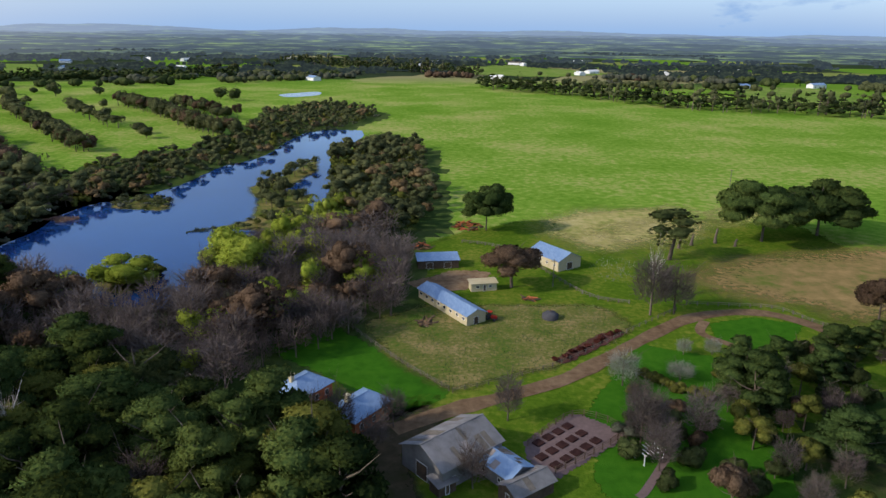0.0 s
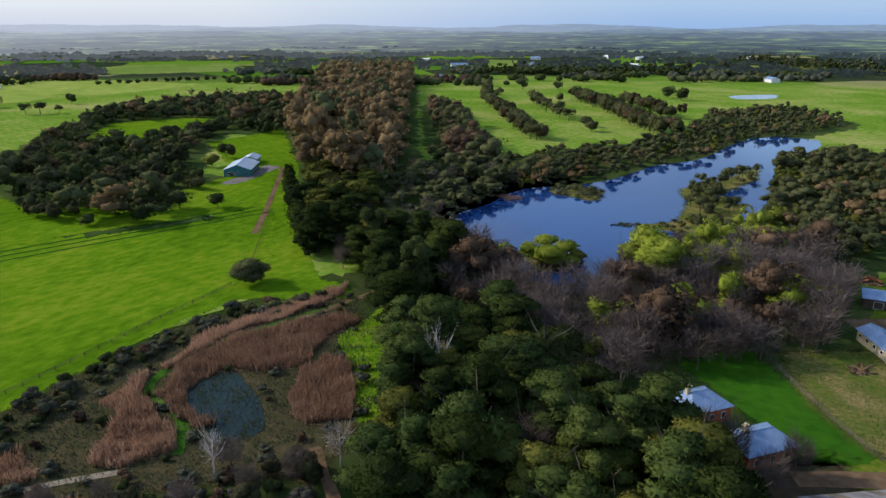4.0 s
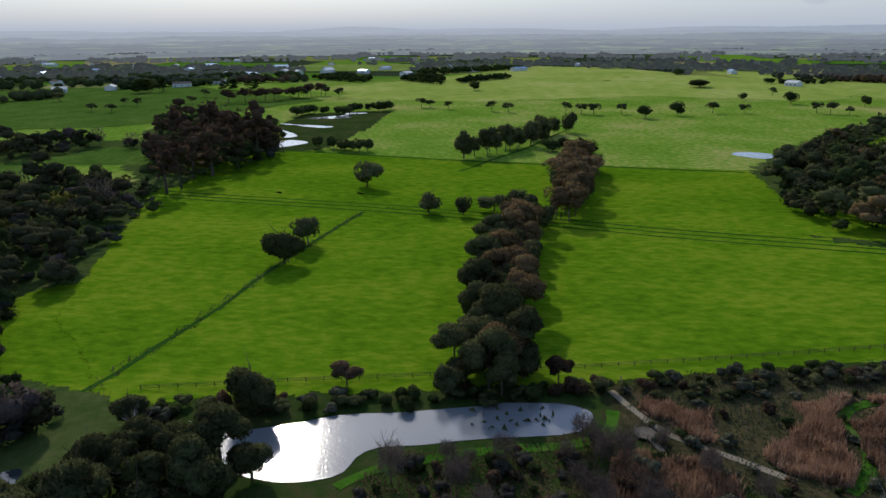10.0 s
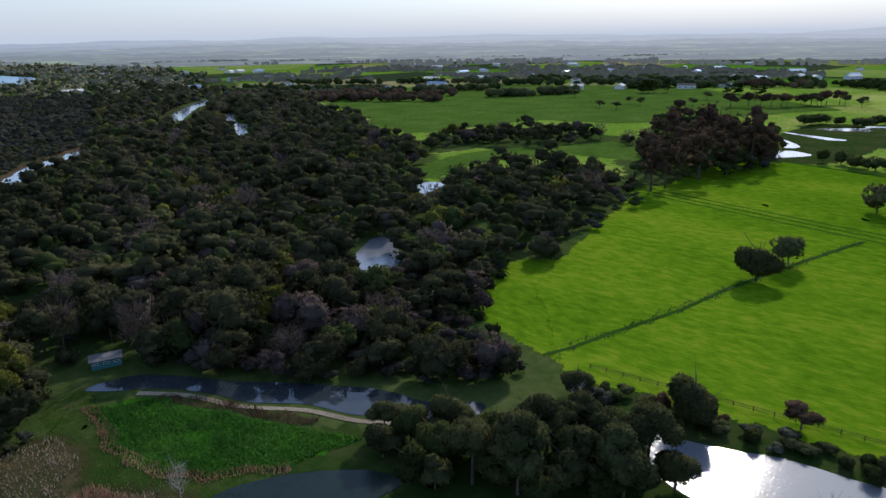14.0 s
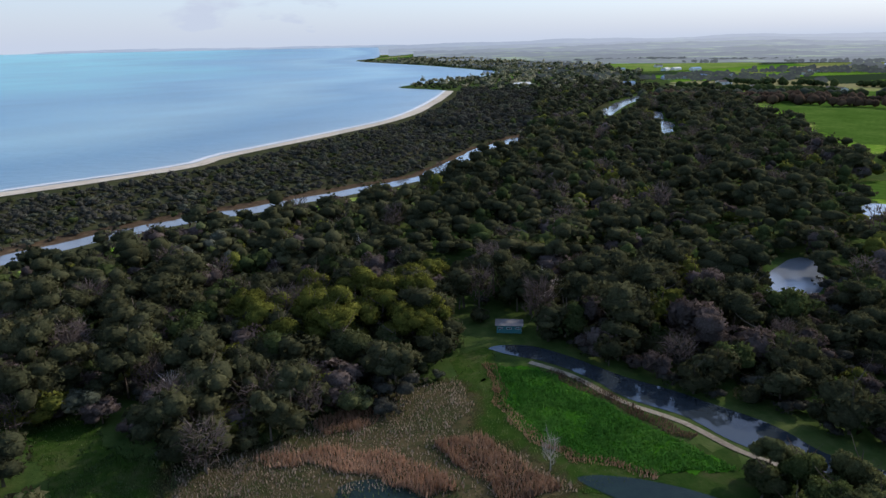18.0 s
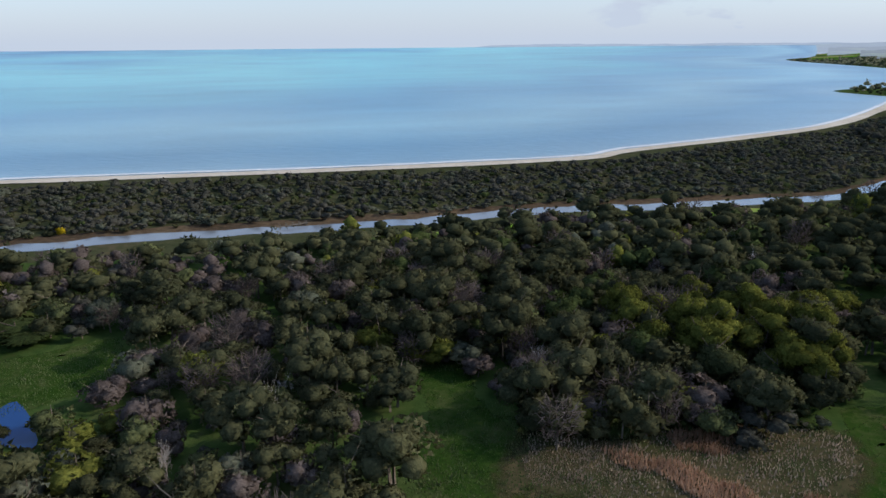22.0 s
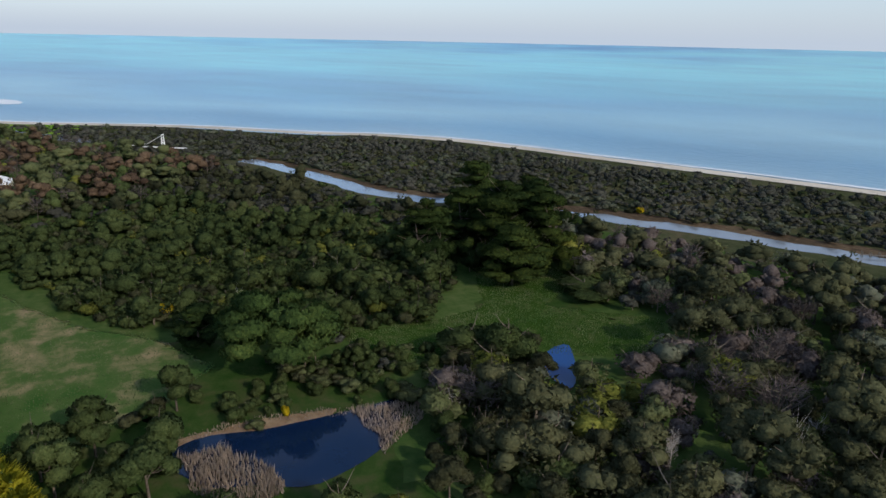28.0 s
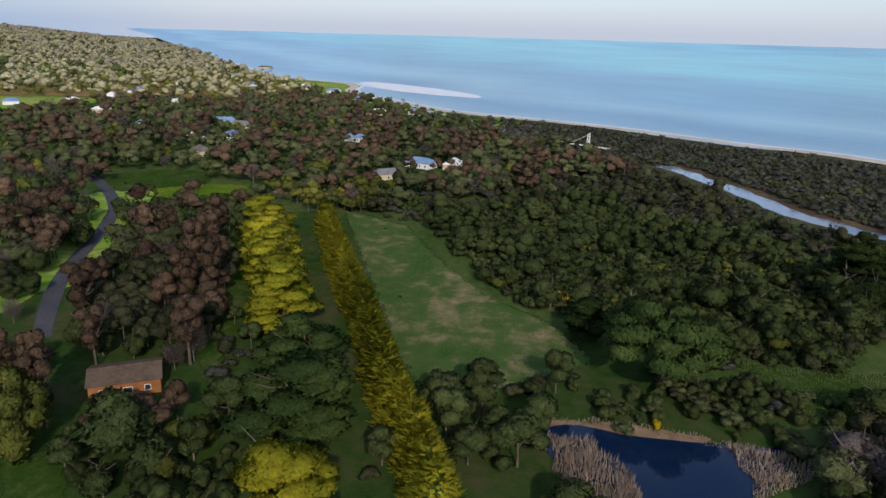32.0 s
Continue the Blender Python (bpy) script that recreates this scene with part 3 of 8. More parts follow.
def farmland(near):
    """Pasture that turns into a patchwork of paddocks, crops and scrub further out."""
    m = near
    nt = m.node_tree
    N, L = nt.nodes.new, nt.links.new
    p = next(n for n in nt.nodes if n.type == "BSDF_PRINCIPLED")
    col = p.inputs["Base Color"].links[0].from_socket
    geo = next(n for n in nt.nodes if n.type == "NEW_GEOMETRY")
    vor, ramp, dist, rng_, mix = N("ShaderNodeTexVoronoi"), N("ShaderNodeValToRGB"), N("ShaderNodeVectorMath"), N("ShaderNodeMapRange"), N("ShaderNodeMix")
    vor.inputs["Scale"].default_value = 0.0042
    mp = N("ShaderNodeMapping")
    mp.inputs["Rotation"].default_value, mp.inputs["Scale"].default_value = (0, 0, 0.5), (1, 1.3, 0)
    L(geo.outputs["Position"], mp.inputs[0]); L(mp.outputs[0], vor.inputs["Vector"])
    sep = N("ShaderNodeSeparateColor")
    L(vor.outputs["Color"], sep.inputs[0]); L(sep.outputs[0], ramp.inputs[0])
    r = ramp.color_ramp
    r.interpolation = "CONSTANT"
    r.elements[0].position, r.elements[0].color = 0.0, (0.028, 0.045, 0.02, 1)
    r.elements[1].position, r.elements[1].color = 0.30, (0.07, 0.16, 0.015, 1)
    for pos, c in ((0.48, (0.11, 0.21, 0.02)), (0.62, (0.035, 0.05, 0.024)), (0.78, (0.17, 0.20, 0.05)), (0.9, (0.24, 0.22, 0.10))):
        e = r.elements.new(pos)
        e.color = (*c, 1)
    dist.operation = "LENGTH"
    L(geo.outputs["Position"], dist.inputs[0]); L(dist.outputs["Value"], rng_.inputs["Value"])
    rng_.inputs["From Min"].default_value, rng_.inputs["From Max"].default_value = 1050, 1250
    mix.data_type = "RGBA"
    L(rng_.outputs[0], mix.inputs["Factor"]); L(col, mix.inputs["A"]); L(ramp.outputs[0], mix.inputs["B"]); L(mix.outputs["Result"], p.inputs["Base Color"])


farmland(M["pasture"])


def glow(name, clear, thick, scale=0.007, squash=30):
    """Far distance with haze painted into a glowing colour: streaks of wood, field and roofs. clear, thick: dark,
    middle and pale tones away from the sun and under it.
    """
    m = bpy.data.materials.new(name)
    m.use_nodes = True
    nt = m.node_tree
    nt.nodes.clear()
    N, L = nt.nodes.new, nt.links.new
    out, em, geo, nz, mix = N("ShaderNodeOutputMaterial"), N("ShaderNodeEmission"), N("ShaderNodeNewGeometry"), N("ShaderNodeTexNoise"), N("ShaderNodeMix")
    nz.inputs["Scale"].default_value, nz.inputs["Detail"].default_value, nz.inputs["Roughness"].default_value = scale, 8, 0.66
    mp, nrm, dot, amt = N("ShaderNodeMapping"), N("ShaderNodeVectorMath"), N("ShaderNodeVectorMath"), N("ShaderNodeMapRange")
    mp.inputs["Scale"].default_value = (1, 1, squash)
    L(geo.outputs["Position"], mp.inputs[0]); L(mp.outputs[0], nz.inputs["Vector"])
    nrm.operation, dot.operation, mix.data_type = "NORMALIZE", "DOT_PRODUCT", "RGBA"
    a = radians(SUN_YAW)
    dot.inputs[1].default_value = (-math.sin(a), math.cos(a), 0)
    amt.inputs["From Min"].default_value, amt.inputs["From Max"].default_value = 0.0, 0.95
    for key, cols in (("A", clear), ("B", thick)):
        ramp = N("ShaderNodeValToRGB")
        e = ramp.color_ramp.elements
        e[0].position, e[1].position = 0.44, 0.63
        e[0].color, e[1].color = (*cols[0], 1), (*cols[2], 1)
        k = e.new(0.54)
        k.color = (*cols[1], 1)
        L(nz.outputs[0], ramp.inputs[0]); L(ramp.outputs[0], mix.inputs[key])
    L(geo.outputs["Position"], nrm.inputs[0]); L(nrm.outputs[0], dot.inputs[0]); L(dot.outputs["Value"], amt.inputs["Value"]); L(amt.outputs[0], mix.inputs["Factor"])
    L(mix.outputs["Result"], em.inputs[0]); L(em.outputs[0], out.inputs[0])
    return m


def water(name, deep, rough=0.06, wave=0.04, wavescale=0.8):
    m = material(name, [deep, tuple(1.25 * c for c in deep)], 0.05, 0.01, rough, wave, spec=0.5, bumpscale=wavescale, bumpdist=0.2)
    return m


M["lake"] = material("lake_water", [(0.008, 0.036, 0.13), (0.012, 0.050, 0.17)], 0.05, 0.01, 0.05, 0.04, spec=0.3, bumpscale=0.7, bumpdist=0.2)
M["pool"] = material("dark_pool_water", [(0.003, 0.010, 0.030), (0.005, 0.014, 0.040)], 0.05, 0.01, 0.04, 0.03, spec=0.28, bumpscale=0.8, bumpdist=0.2)
M["pond"] = water("pond_water", (0.026, 0.034, 0.040), 0.05, 0.04, 1.0)
M["weed"] = material("weedy_water", [(0.005, 0.014, 0.014), (0.012, 0.028, 0.022)], 0.6, 0.1, 0.3, 0.1, spec=0.14)
# pale base colour adds painted sky reflection to ponds, pools and river
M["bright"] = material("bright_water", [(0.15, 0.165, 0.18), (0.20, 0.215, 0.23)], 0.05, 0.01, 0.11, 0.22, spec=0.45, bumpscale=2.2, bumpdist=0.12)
M["sea"] = material("sea_water", [(0.80, 0.80, 0.82), (1.0, 1.0, 1.0), (1.16, 1.16, 1.12)], 0.010, 0.0022, 0.32, 0.6, spec=0.85, lo=0.36, hi=0.64, bumpscale=0.22, stretch=(0.45, 1.0, 1), bumpdist=1.3, rot=34)


def bay_bands(m):
    """Colour of the bay by distance from the shore: blue inshore, then pale, a blue-grey band with cloud shadow painted
    in, turquoise further out, deep blue at the horizon.
    """
    nt = m.node_tree
    N, L = nt.nodes.new, nt.links.new
    p = next(n for n in nt.nodes if n.type == "BSDF_PRINCIPLED")
    tone, geo = p.inputs["Base Color"].links[0].from_socket, next(n for n in nt.nodes if n.type == "NEW_GEOMETRY")
    at, nz, add, log, rng_, ramp, mul = N("ShaderNodeAttribute"), N("ShaderNodeTexNoise"), N("ShaderNodeMath"), N("ShaderNodeMath"), N("ShaderNodeMapRange"), N("ShaderNodeValToRGB"), N("ShaderNodeMix")
    at.attribute_name = "offshore"
    nz.inputs["Scale"].default_value, nz.inputs["Detail"].default_value = 0.0016, 5
    L(geo.outputs["Position"], nz.inputs["Vector"])
    add.operation, log.operation = "ADD", "LOGARITHM"
    log.inputs[1].default_value = 10
    L(at.outputs["Fac"], log.inputs[0])
    sc = N("ShaderNodeMath")
    sc.operation = "MULTIPLY_ADD"
    sc.inputs[1].default_value, sc.inputs[2].default_value = 0.9, -0.45
    L(nz.outputs[0], sc.inputs[0]); L(log.outputs[0], add.inputs[0]); L(sc.outputs[0], add.inputs[1])
    rng_.inputs["From Min"].default_value, rng_.inputs["From Max"].default_value = 1.3, 3.75
    L(add.outputs[0], rng_.inputs["Value"]); L(rng_.outputs[0], ramp.inputs[0])
    e = ramp.color_ramp.elements
    e[0].position, e[0].color = 0.0, (0.20, 0.32, 0.38, 1)
    e[1].position, e[1].color = 1.0, (0.05, 0.16, 0.30, 1)
    for pos, c in ((0.30, (0.10, 0.24, 0.34)), (0.44, (0.24, 0.42, 0.47)), (0.56, (0.13, 0.30, 0.40)), (0.68, (0.17, 0.44, 0.48)), (0.80, (0.22, 0.56, 0.56)), (0.92, (0.12, 0.36, 0.46))):
        k = e.new(pos)
        k.color = (*c, 1)
    mul.data_type, mul.blend_type = "RGBA", "MULTIPLY"
    mul.inputs["Factor"].default_value = 1.0
    L(ramp.outputs[0], mul.inputs["A"]); L(tone, mul.inputs["B"]); L(mul.outputs["Result"], p.inputs["Base Color"])


bay_bands(M["sea"])


# ---- helpers for shapes ----
def mesh(name, V, F, mats, mi=None, smooth=False):
    """A mesh of triangles from arrays."""
    me = bpy.data.meshes.new(name)
    V, F = np.asarray(V, np.float32), np.asarray(F, np.int32)
    N = V[:, 3:]
    V = np.ascontiguousarray(V[:, :3])
    if N.shape[1]:  # turn each leaf so that it faces out of its clump
        g = np.cross(V[F[:, 1]] - V[F[:, 0]], V[F[:, 2]] - V[F[:, 0]])
        turn = (g * N[F[:, 0]]).sum(1) < 0
        F = np.where(turn[:, None], F[:, ::-1], F).astype(np.int32)
    me.vertices.add(len(V)); me.vertices.foreach_set("co", V.ravel())
    me.loops.add(3 * len(F)); me.loops.foreach_set("vertex_index", F.ravel())
    me.polygons.add(len(F)); me.polygons.foreach_set("loop_start", np.arange(0, 3 * len(F), 3, dtype=np.int32))
    for m in mats:
        me.materials.append(m)
    if mi is not None:
        me.polygons.foreach_set("material_index", np.asarray(mi, np.int32))
    if smooth:
        me.polygons.foreach_set("use_smooth", np.ones(len(F), bool))
    me.update(calc_edges=True)
    me.validate()
    if N.shape[1]:
        me.attributes.new("custom_normal", "FLOAT_VECTOR", "POINT").data.foreach_set("vector", np.ascontiguousarray(N, np.float32).ravel())
        me.update()
    return me


def part(name, bm, mat, parent=None, label=""):
    me = bpy.data.meshes.new(name)
    bm.to_mesh(me)
    bm.free()
    me.materials.append(mat)
    ob = new(name, me)
    ob.parent = parent
    return tagged(ob, label)


def box(bm, x0, y0, z0, x1, y1, z1, m=None):
    r = bmesh.ops.create_cube(bm, size=1)
    for v in r["verts"]:
        v.co = Vector(((v.co.x + 0.5) * (x1 - x0) + x0, (v.co.y + 0.5) * (y1 - y0) + y0, (v.co.z + 0.5) * (z1 - z0) + z0))
        if m is not None:
            v.co = m @ v.co
    return bm


def smooth_line(pts, closed=False, n=4):
    """A Catmull-Rom curve through the points."""
    P = [np.array(p, float) for p in pts]
    k, out = len(P), []
    for i in range(k if closed else k - 1):
        g = (lambda j: P[j % k]) if closed else (lambda j: P[min(max(j, 0), k - 1)])
        a, b, c, d = g(i - 1), g(i), g(i + 1), g(i + 2)
        for s in range(n):
            t = s / n
            out.append(0.5 * (2 * b + (c - a) * t + (2 * a - 5 * b + 4 * c - d) * t * t + (3 * b - 3 * c + d - a) * t ** 3))
    if not closed:
        out.append(P[-1])
    return np.array(out)


def wobble(P, amp, wave=8.0):
    return np.array([(x + amp * noise.noise((x / wave, y / wave, 3.1)), y + amp * noise.noise((x / wave, y / wave, 9.7))) for x, y in P])


def sheet(name, poly, mat, z=0.05, amp=0.0, n=4, wave=8.0, label=""):
    """A flat patch of ground or water with a rounded outline."""
    P = smooth_line(poly, True, n) if n > 1 else np.array(poly, float)
    if amp:
        P = wobble(P, amp, wave)
    bm = bmesh.new()
    f = bm.faces.new([bm.verts.new((x, y, z)) for x, y in P])
    bmesh.ops.triangulate(bm, faces=[f])
    bm.normal_update()
    if sum(f.normal.z for f in bm.faces) < 0:
        bmesh.ops.reverse_faces(bm, faces=bm.faces[:])
    ob = part(name, bm, mat)
    return tagged(ob, label, kind="structure")


def ribbon(name, line, width, mat, z=0.1, n=4, amp=0.0, label=""):
    P = smooth_line(line, False, n)
    if amp:
        P = wobble(P, amp, 10)
    T = np.gradient(P, axis=0)
    T /= np.linalg.norm(T, axis=1, keepdims=True)
    S = np.c_[-T[:, 1], T[:, 0]]
    w = np.asarray(width) if np.ndim(width) else np.full(len(P), width)
    w = w * (1 + 0.25 * np.array([noise.noise((x / 6, y / 6, 5.5)) for x, y in P]))
    bm = bmesh.new()
    a = [bm.verts.new((*(p + s * h / 2), z)) for p, s, h in zip(P, S, w)]
    b = [bm.verts.new((*(p - s * h / 2), z)) for p, s, h in zip(P, S, w)]
    for i in range(len(P) - 1):
        bm.faces.new((b[i], b[i + 1], a[i + 1], a[i]))
    bm.normal_update()
    if sum(f.normal.z for f in bm.faces) < 0:
        bmesh.ops.reverse_faces(bm, faces=bm.faces[:])
    return tagged(part(name, bm, mat), label, kind="structure")


def cover(name, poly, mat, z=0.03, cell=5.0, label="", seed=3):
    """Ground cover with a ragged edge, laid in small uneven cells over a plan."""
    rng = np.random.default_rng(seed)
    P = np.asarray(poly, float)
    (x0, y0), (x1, y1) = P.min(0) - cell, P.max(0) + cell
    nx, ny = int((x1 - x0) / cell) + 2, int((y1 - y0) / cell) + 2
    X, Y = np.meshgrid(x0 + np.arange(nx) * cell, y0 + np.arange(ny) * cell)
    X, Y = X + rng.uniform(-0.35, 0.35, X.shape) * cell, Y + rng.uniform(-0.35, 0.35, Y.shape) * cell
    cx, cy = (X[:-1, :-1] + X[1:, 1:]) / 2, (Y[:-1, :-1] + Y[1:, 1:]) / 2
    k = inside(poly, cx.ravel(), cy.ravel()).reshape(cx.shape)
    g = np.zeros((ny + 1, nx + 1))
    g[1:-1, 1:-1] = k
    soft = (g[:-1, :-1] + g[1:, :-1] + g[:-1, 1:] + g[1:, 1:]) / 4
    e = np.pad(soft, 1)
    soft = (2 * soft + e[:-2, 1:-1] + e[2:, 1:-1] + e[1:-1, :-2] + e[1:-1, 2:]) / 6
    k = (soft[:-1, :-1] + soft[1:, :-1] + soft[:-1, 1:] + soft[1:, 1:]) > 0.02
    idx = np.arange(X.size).reshape(X.shape)
    a, b, c, d = idx[:-1, :-1][k], idx[:-1, 1:][k], idx[1:, 1:][k], idx[1:, :-1][k]
    F = np.vstack([np.c_[a, b, c], np.c_[a, c, d]])
    Z = np.array([rise(x, y) + z for x, y in zip(X.ravel(), Y.ravel())])
    me = mesh(name, np.c_[X.ravel(), Y.ravel(), Z], F, [mat])
    me.attributes.new("cover", "FLOAT", "POINT").data.foreach_set("value", soft.ravel().astype(np.float32))
    return tagged(new(name, me), label, kind="structure")


def inside(poly, X, Y):
    P = np.asarray(poly, float)
    r = np.zeros(len(X), bool)
    j = len(P) - 1
    for i in range(len(P)):
        xi, yi, xj, yj = *P[i], *P[j]
        c = (yi > Y) != (yj > Y)
        r ^= c & (X < (xj - xi) * (Y - yi) / (yj - yi + 1e-12) + xi)
        j = i
    return r


def scatter(poly, gap, rng, avoid=()):
    """Jittered points over a plan, gap metres apart."""
    P = np.asarray(poly, float)
    (x0, y0), (x1, y1) = P.min(0), P.max(0)
    X, Y = np.meshgrid(np.arange(x0, x1 + gap, gap), np.arange(y0, y1 + gap, gap * 0.87))
    X = X + (np.arange(X.shape[0]) % 2)[:, None] * gap / 2
    X, Y = X.ravel(), Y.ravel()
    X = X + rng.uniform(-0.42, 0.42, len(X)) * gap
    Y = Y + rng.uniform(-0.42, 0.42, len(Y)) * gap
    k = inside(poly, X, Y)
    for a in avoid:
        k &= ~inside(a, X, Y)
    return np.c_[X[k], Y[k]]


# ---- the land ----
def rise(x, y):
    """Height of the far land: flat for two kilometres, then hills."""
    d, yaw = math.hypot(x, y), math.degrees(math.atan2(-x, y)) % 360
    # wooded headland beyond the village
    s, a = -0.598 * (x - 1126) + 0.801 * (y - 517), 0.801 * (x - 1126) + 0.598 * (y - 517)
    s, a = min(1.0, max(0.0, s / 800)), min(1.0, max(0.0, (a - 100) / 1300))
    head = 58 * s * s * (3 - 2 * s) * a * a * (3 - 2 * a) * min(1.0, max(0.0, (328 - yaw) / 14)) if 285 < yaw < 328 else 0.0
    if d < 1600:
        return head
    land = 1.0 if yaw < 168 or yaw > 318 else max(0.0, 1 - min(abs(yaw - 168), abs(yaw - 318)) / 5)
    hill = 30.0
    s = min(1.0, (d - 1600) / 3200) ** 1.6
    return head + land * s * (hill + 14 * noise.fractal((x / 900, y / 900, 0.3), 1.0, 2.1, 4))


def ground():
    radii = [0, 40, 80, 120, 160, 220, 300, 400, 520, 660, 820, 1000, 1200, 1450, 1700, 1900, 2100, 2300, 2500, 2700, 2900, 3100, 3300, 3500, 3700, 3900, 4100, 4300, 4500, 4700, 4860]
    k = 240
    V, F = [(0, 0, 0)], []
    for r in radii[1:]:
        for i in range(k):
            a = 2 * math.pi * i / k
            x, y = -r * math.sin(a), r * math.cos(a)
            V.append((x, y, rise(x, y)))
    for i in range(k):
        F.append((0, 1 + i, 1 + (i + 1) % k))
    for j in range(len(radii) - 2):
        for i in range(k):
            a, b = 1 + j * k + i, 1 + j * k + (i + 1) % k
            F += [(a, a + k, b + k), (a, b + k, b)]
    return tagged(new("ground", mesh("ground", V, F, [M["pasture"]], smooth=True)), "green grazing land running out to low hills", kind="structure")


ground()

COAST = [*SHOREC[:1], (385, -280), *SHOREC[1:4], SHOREA[3], SHOREA[4], SHOREA[5], SHOREA[6], SHOREA[7], (-190, -1250), (-330, -1420), (-520, -1700), SHOREB[1], SHOREB[2], (-420, -3300), SHOREB[3]]
COAST_N = [SHORED[0], (530, -160), SHOREE[6], SHOREE[5], SHOREE[4], SHOREE[3], SHOREE[2], (997, 322), (1126, 517), (1739, 960), (2074, 1209), (2750, 1730), (3300, 2150), (3900, 2700)]


SEA = []


def sea():
    """From the beach out to the horizon, lifting with distance as the eye sees it rise to the skyline."""
    line = np.vstack([smooth_line(COAST[::-1], n=4), smooth_line(COAST_N, n=4)])
    arc = [(-4840 * math.sin(radians(a)), 4840 * math.cos(radians(a))) for a in range(304, 172, -3)]
    P = [tuple(p) for p in line] + arc
    SEA.extend(P)
    pts = []
    for r in (*range(430, 1000, 50), 1100, 1200, 1350, 1500, 1650, 1800, 2100, 2400, 2700, 3000, 3300, 3600, 3900, 4200, 4500, 4700):
        for a in range(168, 309, 3):
            pts.append((-r * math.sin(radians(a)), r * math.cos(radians(a))))
    pts = np.array(pts)
    pts = pts[inside(P, pts[:, 0], pts[:, 1])]
    from mathutils.geometry import delaunay_2d_cdt
    vs, _, fs, *_ = delaunay_2d_cdt([Vector(p) for p in P] + [Vector(p) for p in pts], [], [list(range(len(P)))], 1, 1e-3)
    def lift(v):
        d = math.hypot(v.x, v.y)
        return 0.3 + 54 * max(0.0, (d - 1400) / 3440) ** 2
    bm = bmesh.new()
    vv = [bm.verts.new((v.x, v.y, lift(v))) for v in vs]
    for f in fs:
        bm.faces.new([vv[i] for i in f])
    bm.normal_update()
    if sum(f.normal.z for f in bm.faces) < 0:
        bmesh.ops.reverse_faces(bm, faces=bm.faces[:])
    for f in bm.faces:
        f.smooth = True
    ob = part("sea", bm, M["sea"])
    co = np.array([v.co[:2] for v in ob.data.vertices])
    off = np.min(np.linalg.norm(co[:, None] - line[None], axis=2), axis=1)
    ob.data.attributes.new("offshore", "FLOAT", "POINT").data.foreach_set("value", off.astype(np.float32))
    tagged(ob, "turquoise and blue bay under broken cloud", kind="structure")


sea()
BEACH = [(-253, -1108), (-191, -919), (-117, -735), (-49, -632), (45, -516), (76, -467), (200, -384), (322, -313), (385, -277), (445, -245), (489, -215), (530, -168), (556, -117), (606, -50), (640, 15), (686, 122), (758, 199), (864, 286), (990, 330), (1126, 520), (1739, 963)]
ribbon("beach", BEACH, 13, M["sand"], 0.45, label="pale sand beach along the bay")
ribbon("cove_beach", [(-273, -2880), (-346, -2377), (-432, -2203), (-440, -1748), (-372, -1590)], 26, M["sand"], 0.5, label="pale beach in the far cove")
sheet("surf_shoal", [(1040, 325), (1024, 263), (903, 133), (850, 128), (894, 225), (970, 300)], M["foam"], 0.5, 6, wave=20, label="white surf over the river bar")
ribbon("surf", [(x + 6, y - 9) for x, y in BEACH], 5, M["foam"], 0.6, amp=2, label="thin white line of surf")


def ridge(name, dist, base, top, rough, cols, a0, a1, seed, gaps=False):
    """A far skyline of hills and trees that glows, with the blue of distance painted in."""
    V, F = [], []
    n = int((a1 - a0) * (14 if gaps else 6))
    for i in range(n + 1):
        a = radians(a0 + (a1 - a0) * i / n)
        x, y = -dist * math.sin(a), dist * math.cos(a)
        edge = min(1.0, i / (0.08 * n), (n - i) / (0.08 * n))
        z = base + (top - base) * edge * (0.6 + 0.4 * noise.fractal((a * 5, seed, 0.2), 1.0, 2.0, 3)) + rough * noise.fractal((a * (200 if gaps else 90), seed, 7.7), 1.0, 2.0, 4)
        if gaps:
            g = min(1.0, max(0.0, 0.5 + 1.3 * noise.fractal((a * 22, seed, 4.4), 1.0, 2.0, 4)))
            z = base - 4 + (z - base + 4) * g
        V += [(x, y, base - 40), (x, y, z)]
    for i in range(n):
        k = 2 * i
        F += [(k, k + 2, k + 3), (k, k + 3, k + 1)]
    tagged(new(name, mesh(name, V, F, [glow(name, *cols)])), "far hills with painted blue distance haze", kind="structure")


# haze is painted: land tones mixed towards air colour by each ridge's share
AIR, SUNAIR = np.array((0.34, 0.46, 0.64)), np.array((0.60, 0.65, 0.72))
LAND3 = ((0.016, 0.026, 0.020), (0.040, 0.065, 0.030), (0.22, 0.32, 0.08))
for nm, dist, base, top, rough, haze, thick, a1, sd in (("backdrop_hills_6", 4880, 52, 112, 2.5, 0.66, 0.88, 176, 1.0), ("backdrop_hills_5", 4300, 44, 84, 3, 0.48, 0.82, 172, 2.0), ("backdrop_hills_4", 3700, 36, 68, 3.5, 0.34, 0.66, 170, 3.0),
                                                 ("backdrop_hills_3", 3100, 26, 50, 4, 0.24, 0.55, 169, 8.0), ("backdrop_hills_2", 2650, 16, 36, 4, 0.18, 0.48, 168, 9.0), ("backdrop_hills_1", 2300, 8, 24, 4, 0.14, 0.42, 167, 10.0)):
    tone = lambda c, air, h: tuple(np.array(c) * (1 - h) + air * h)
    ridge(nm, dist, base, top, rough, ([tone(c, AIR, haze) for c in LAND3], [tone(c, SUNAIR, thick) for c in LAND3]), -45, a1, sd)
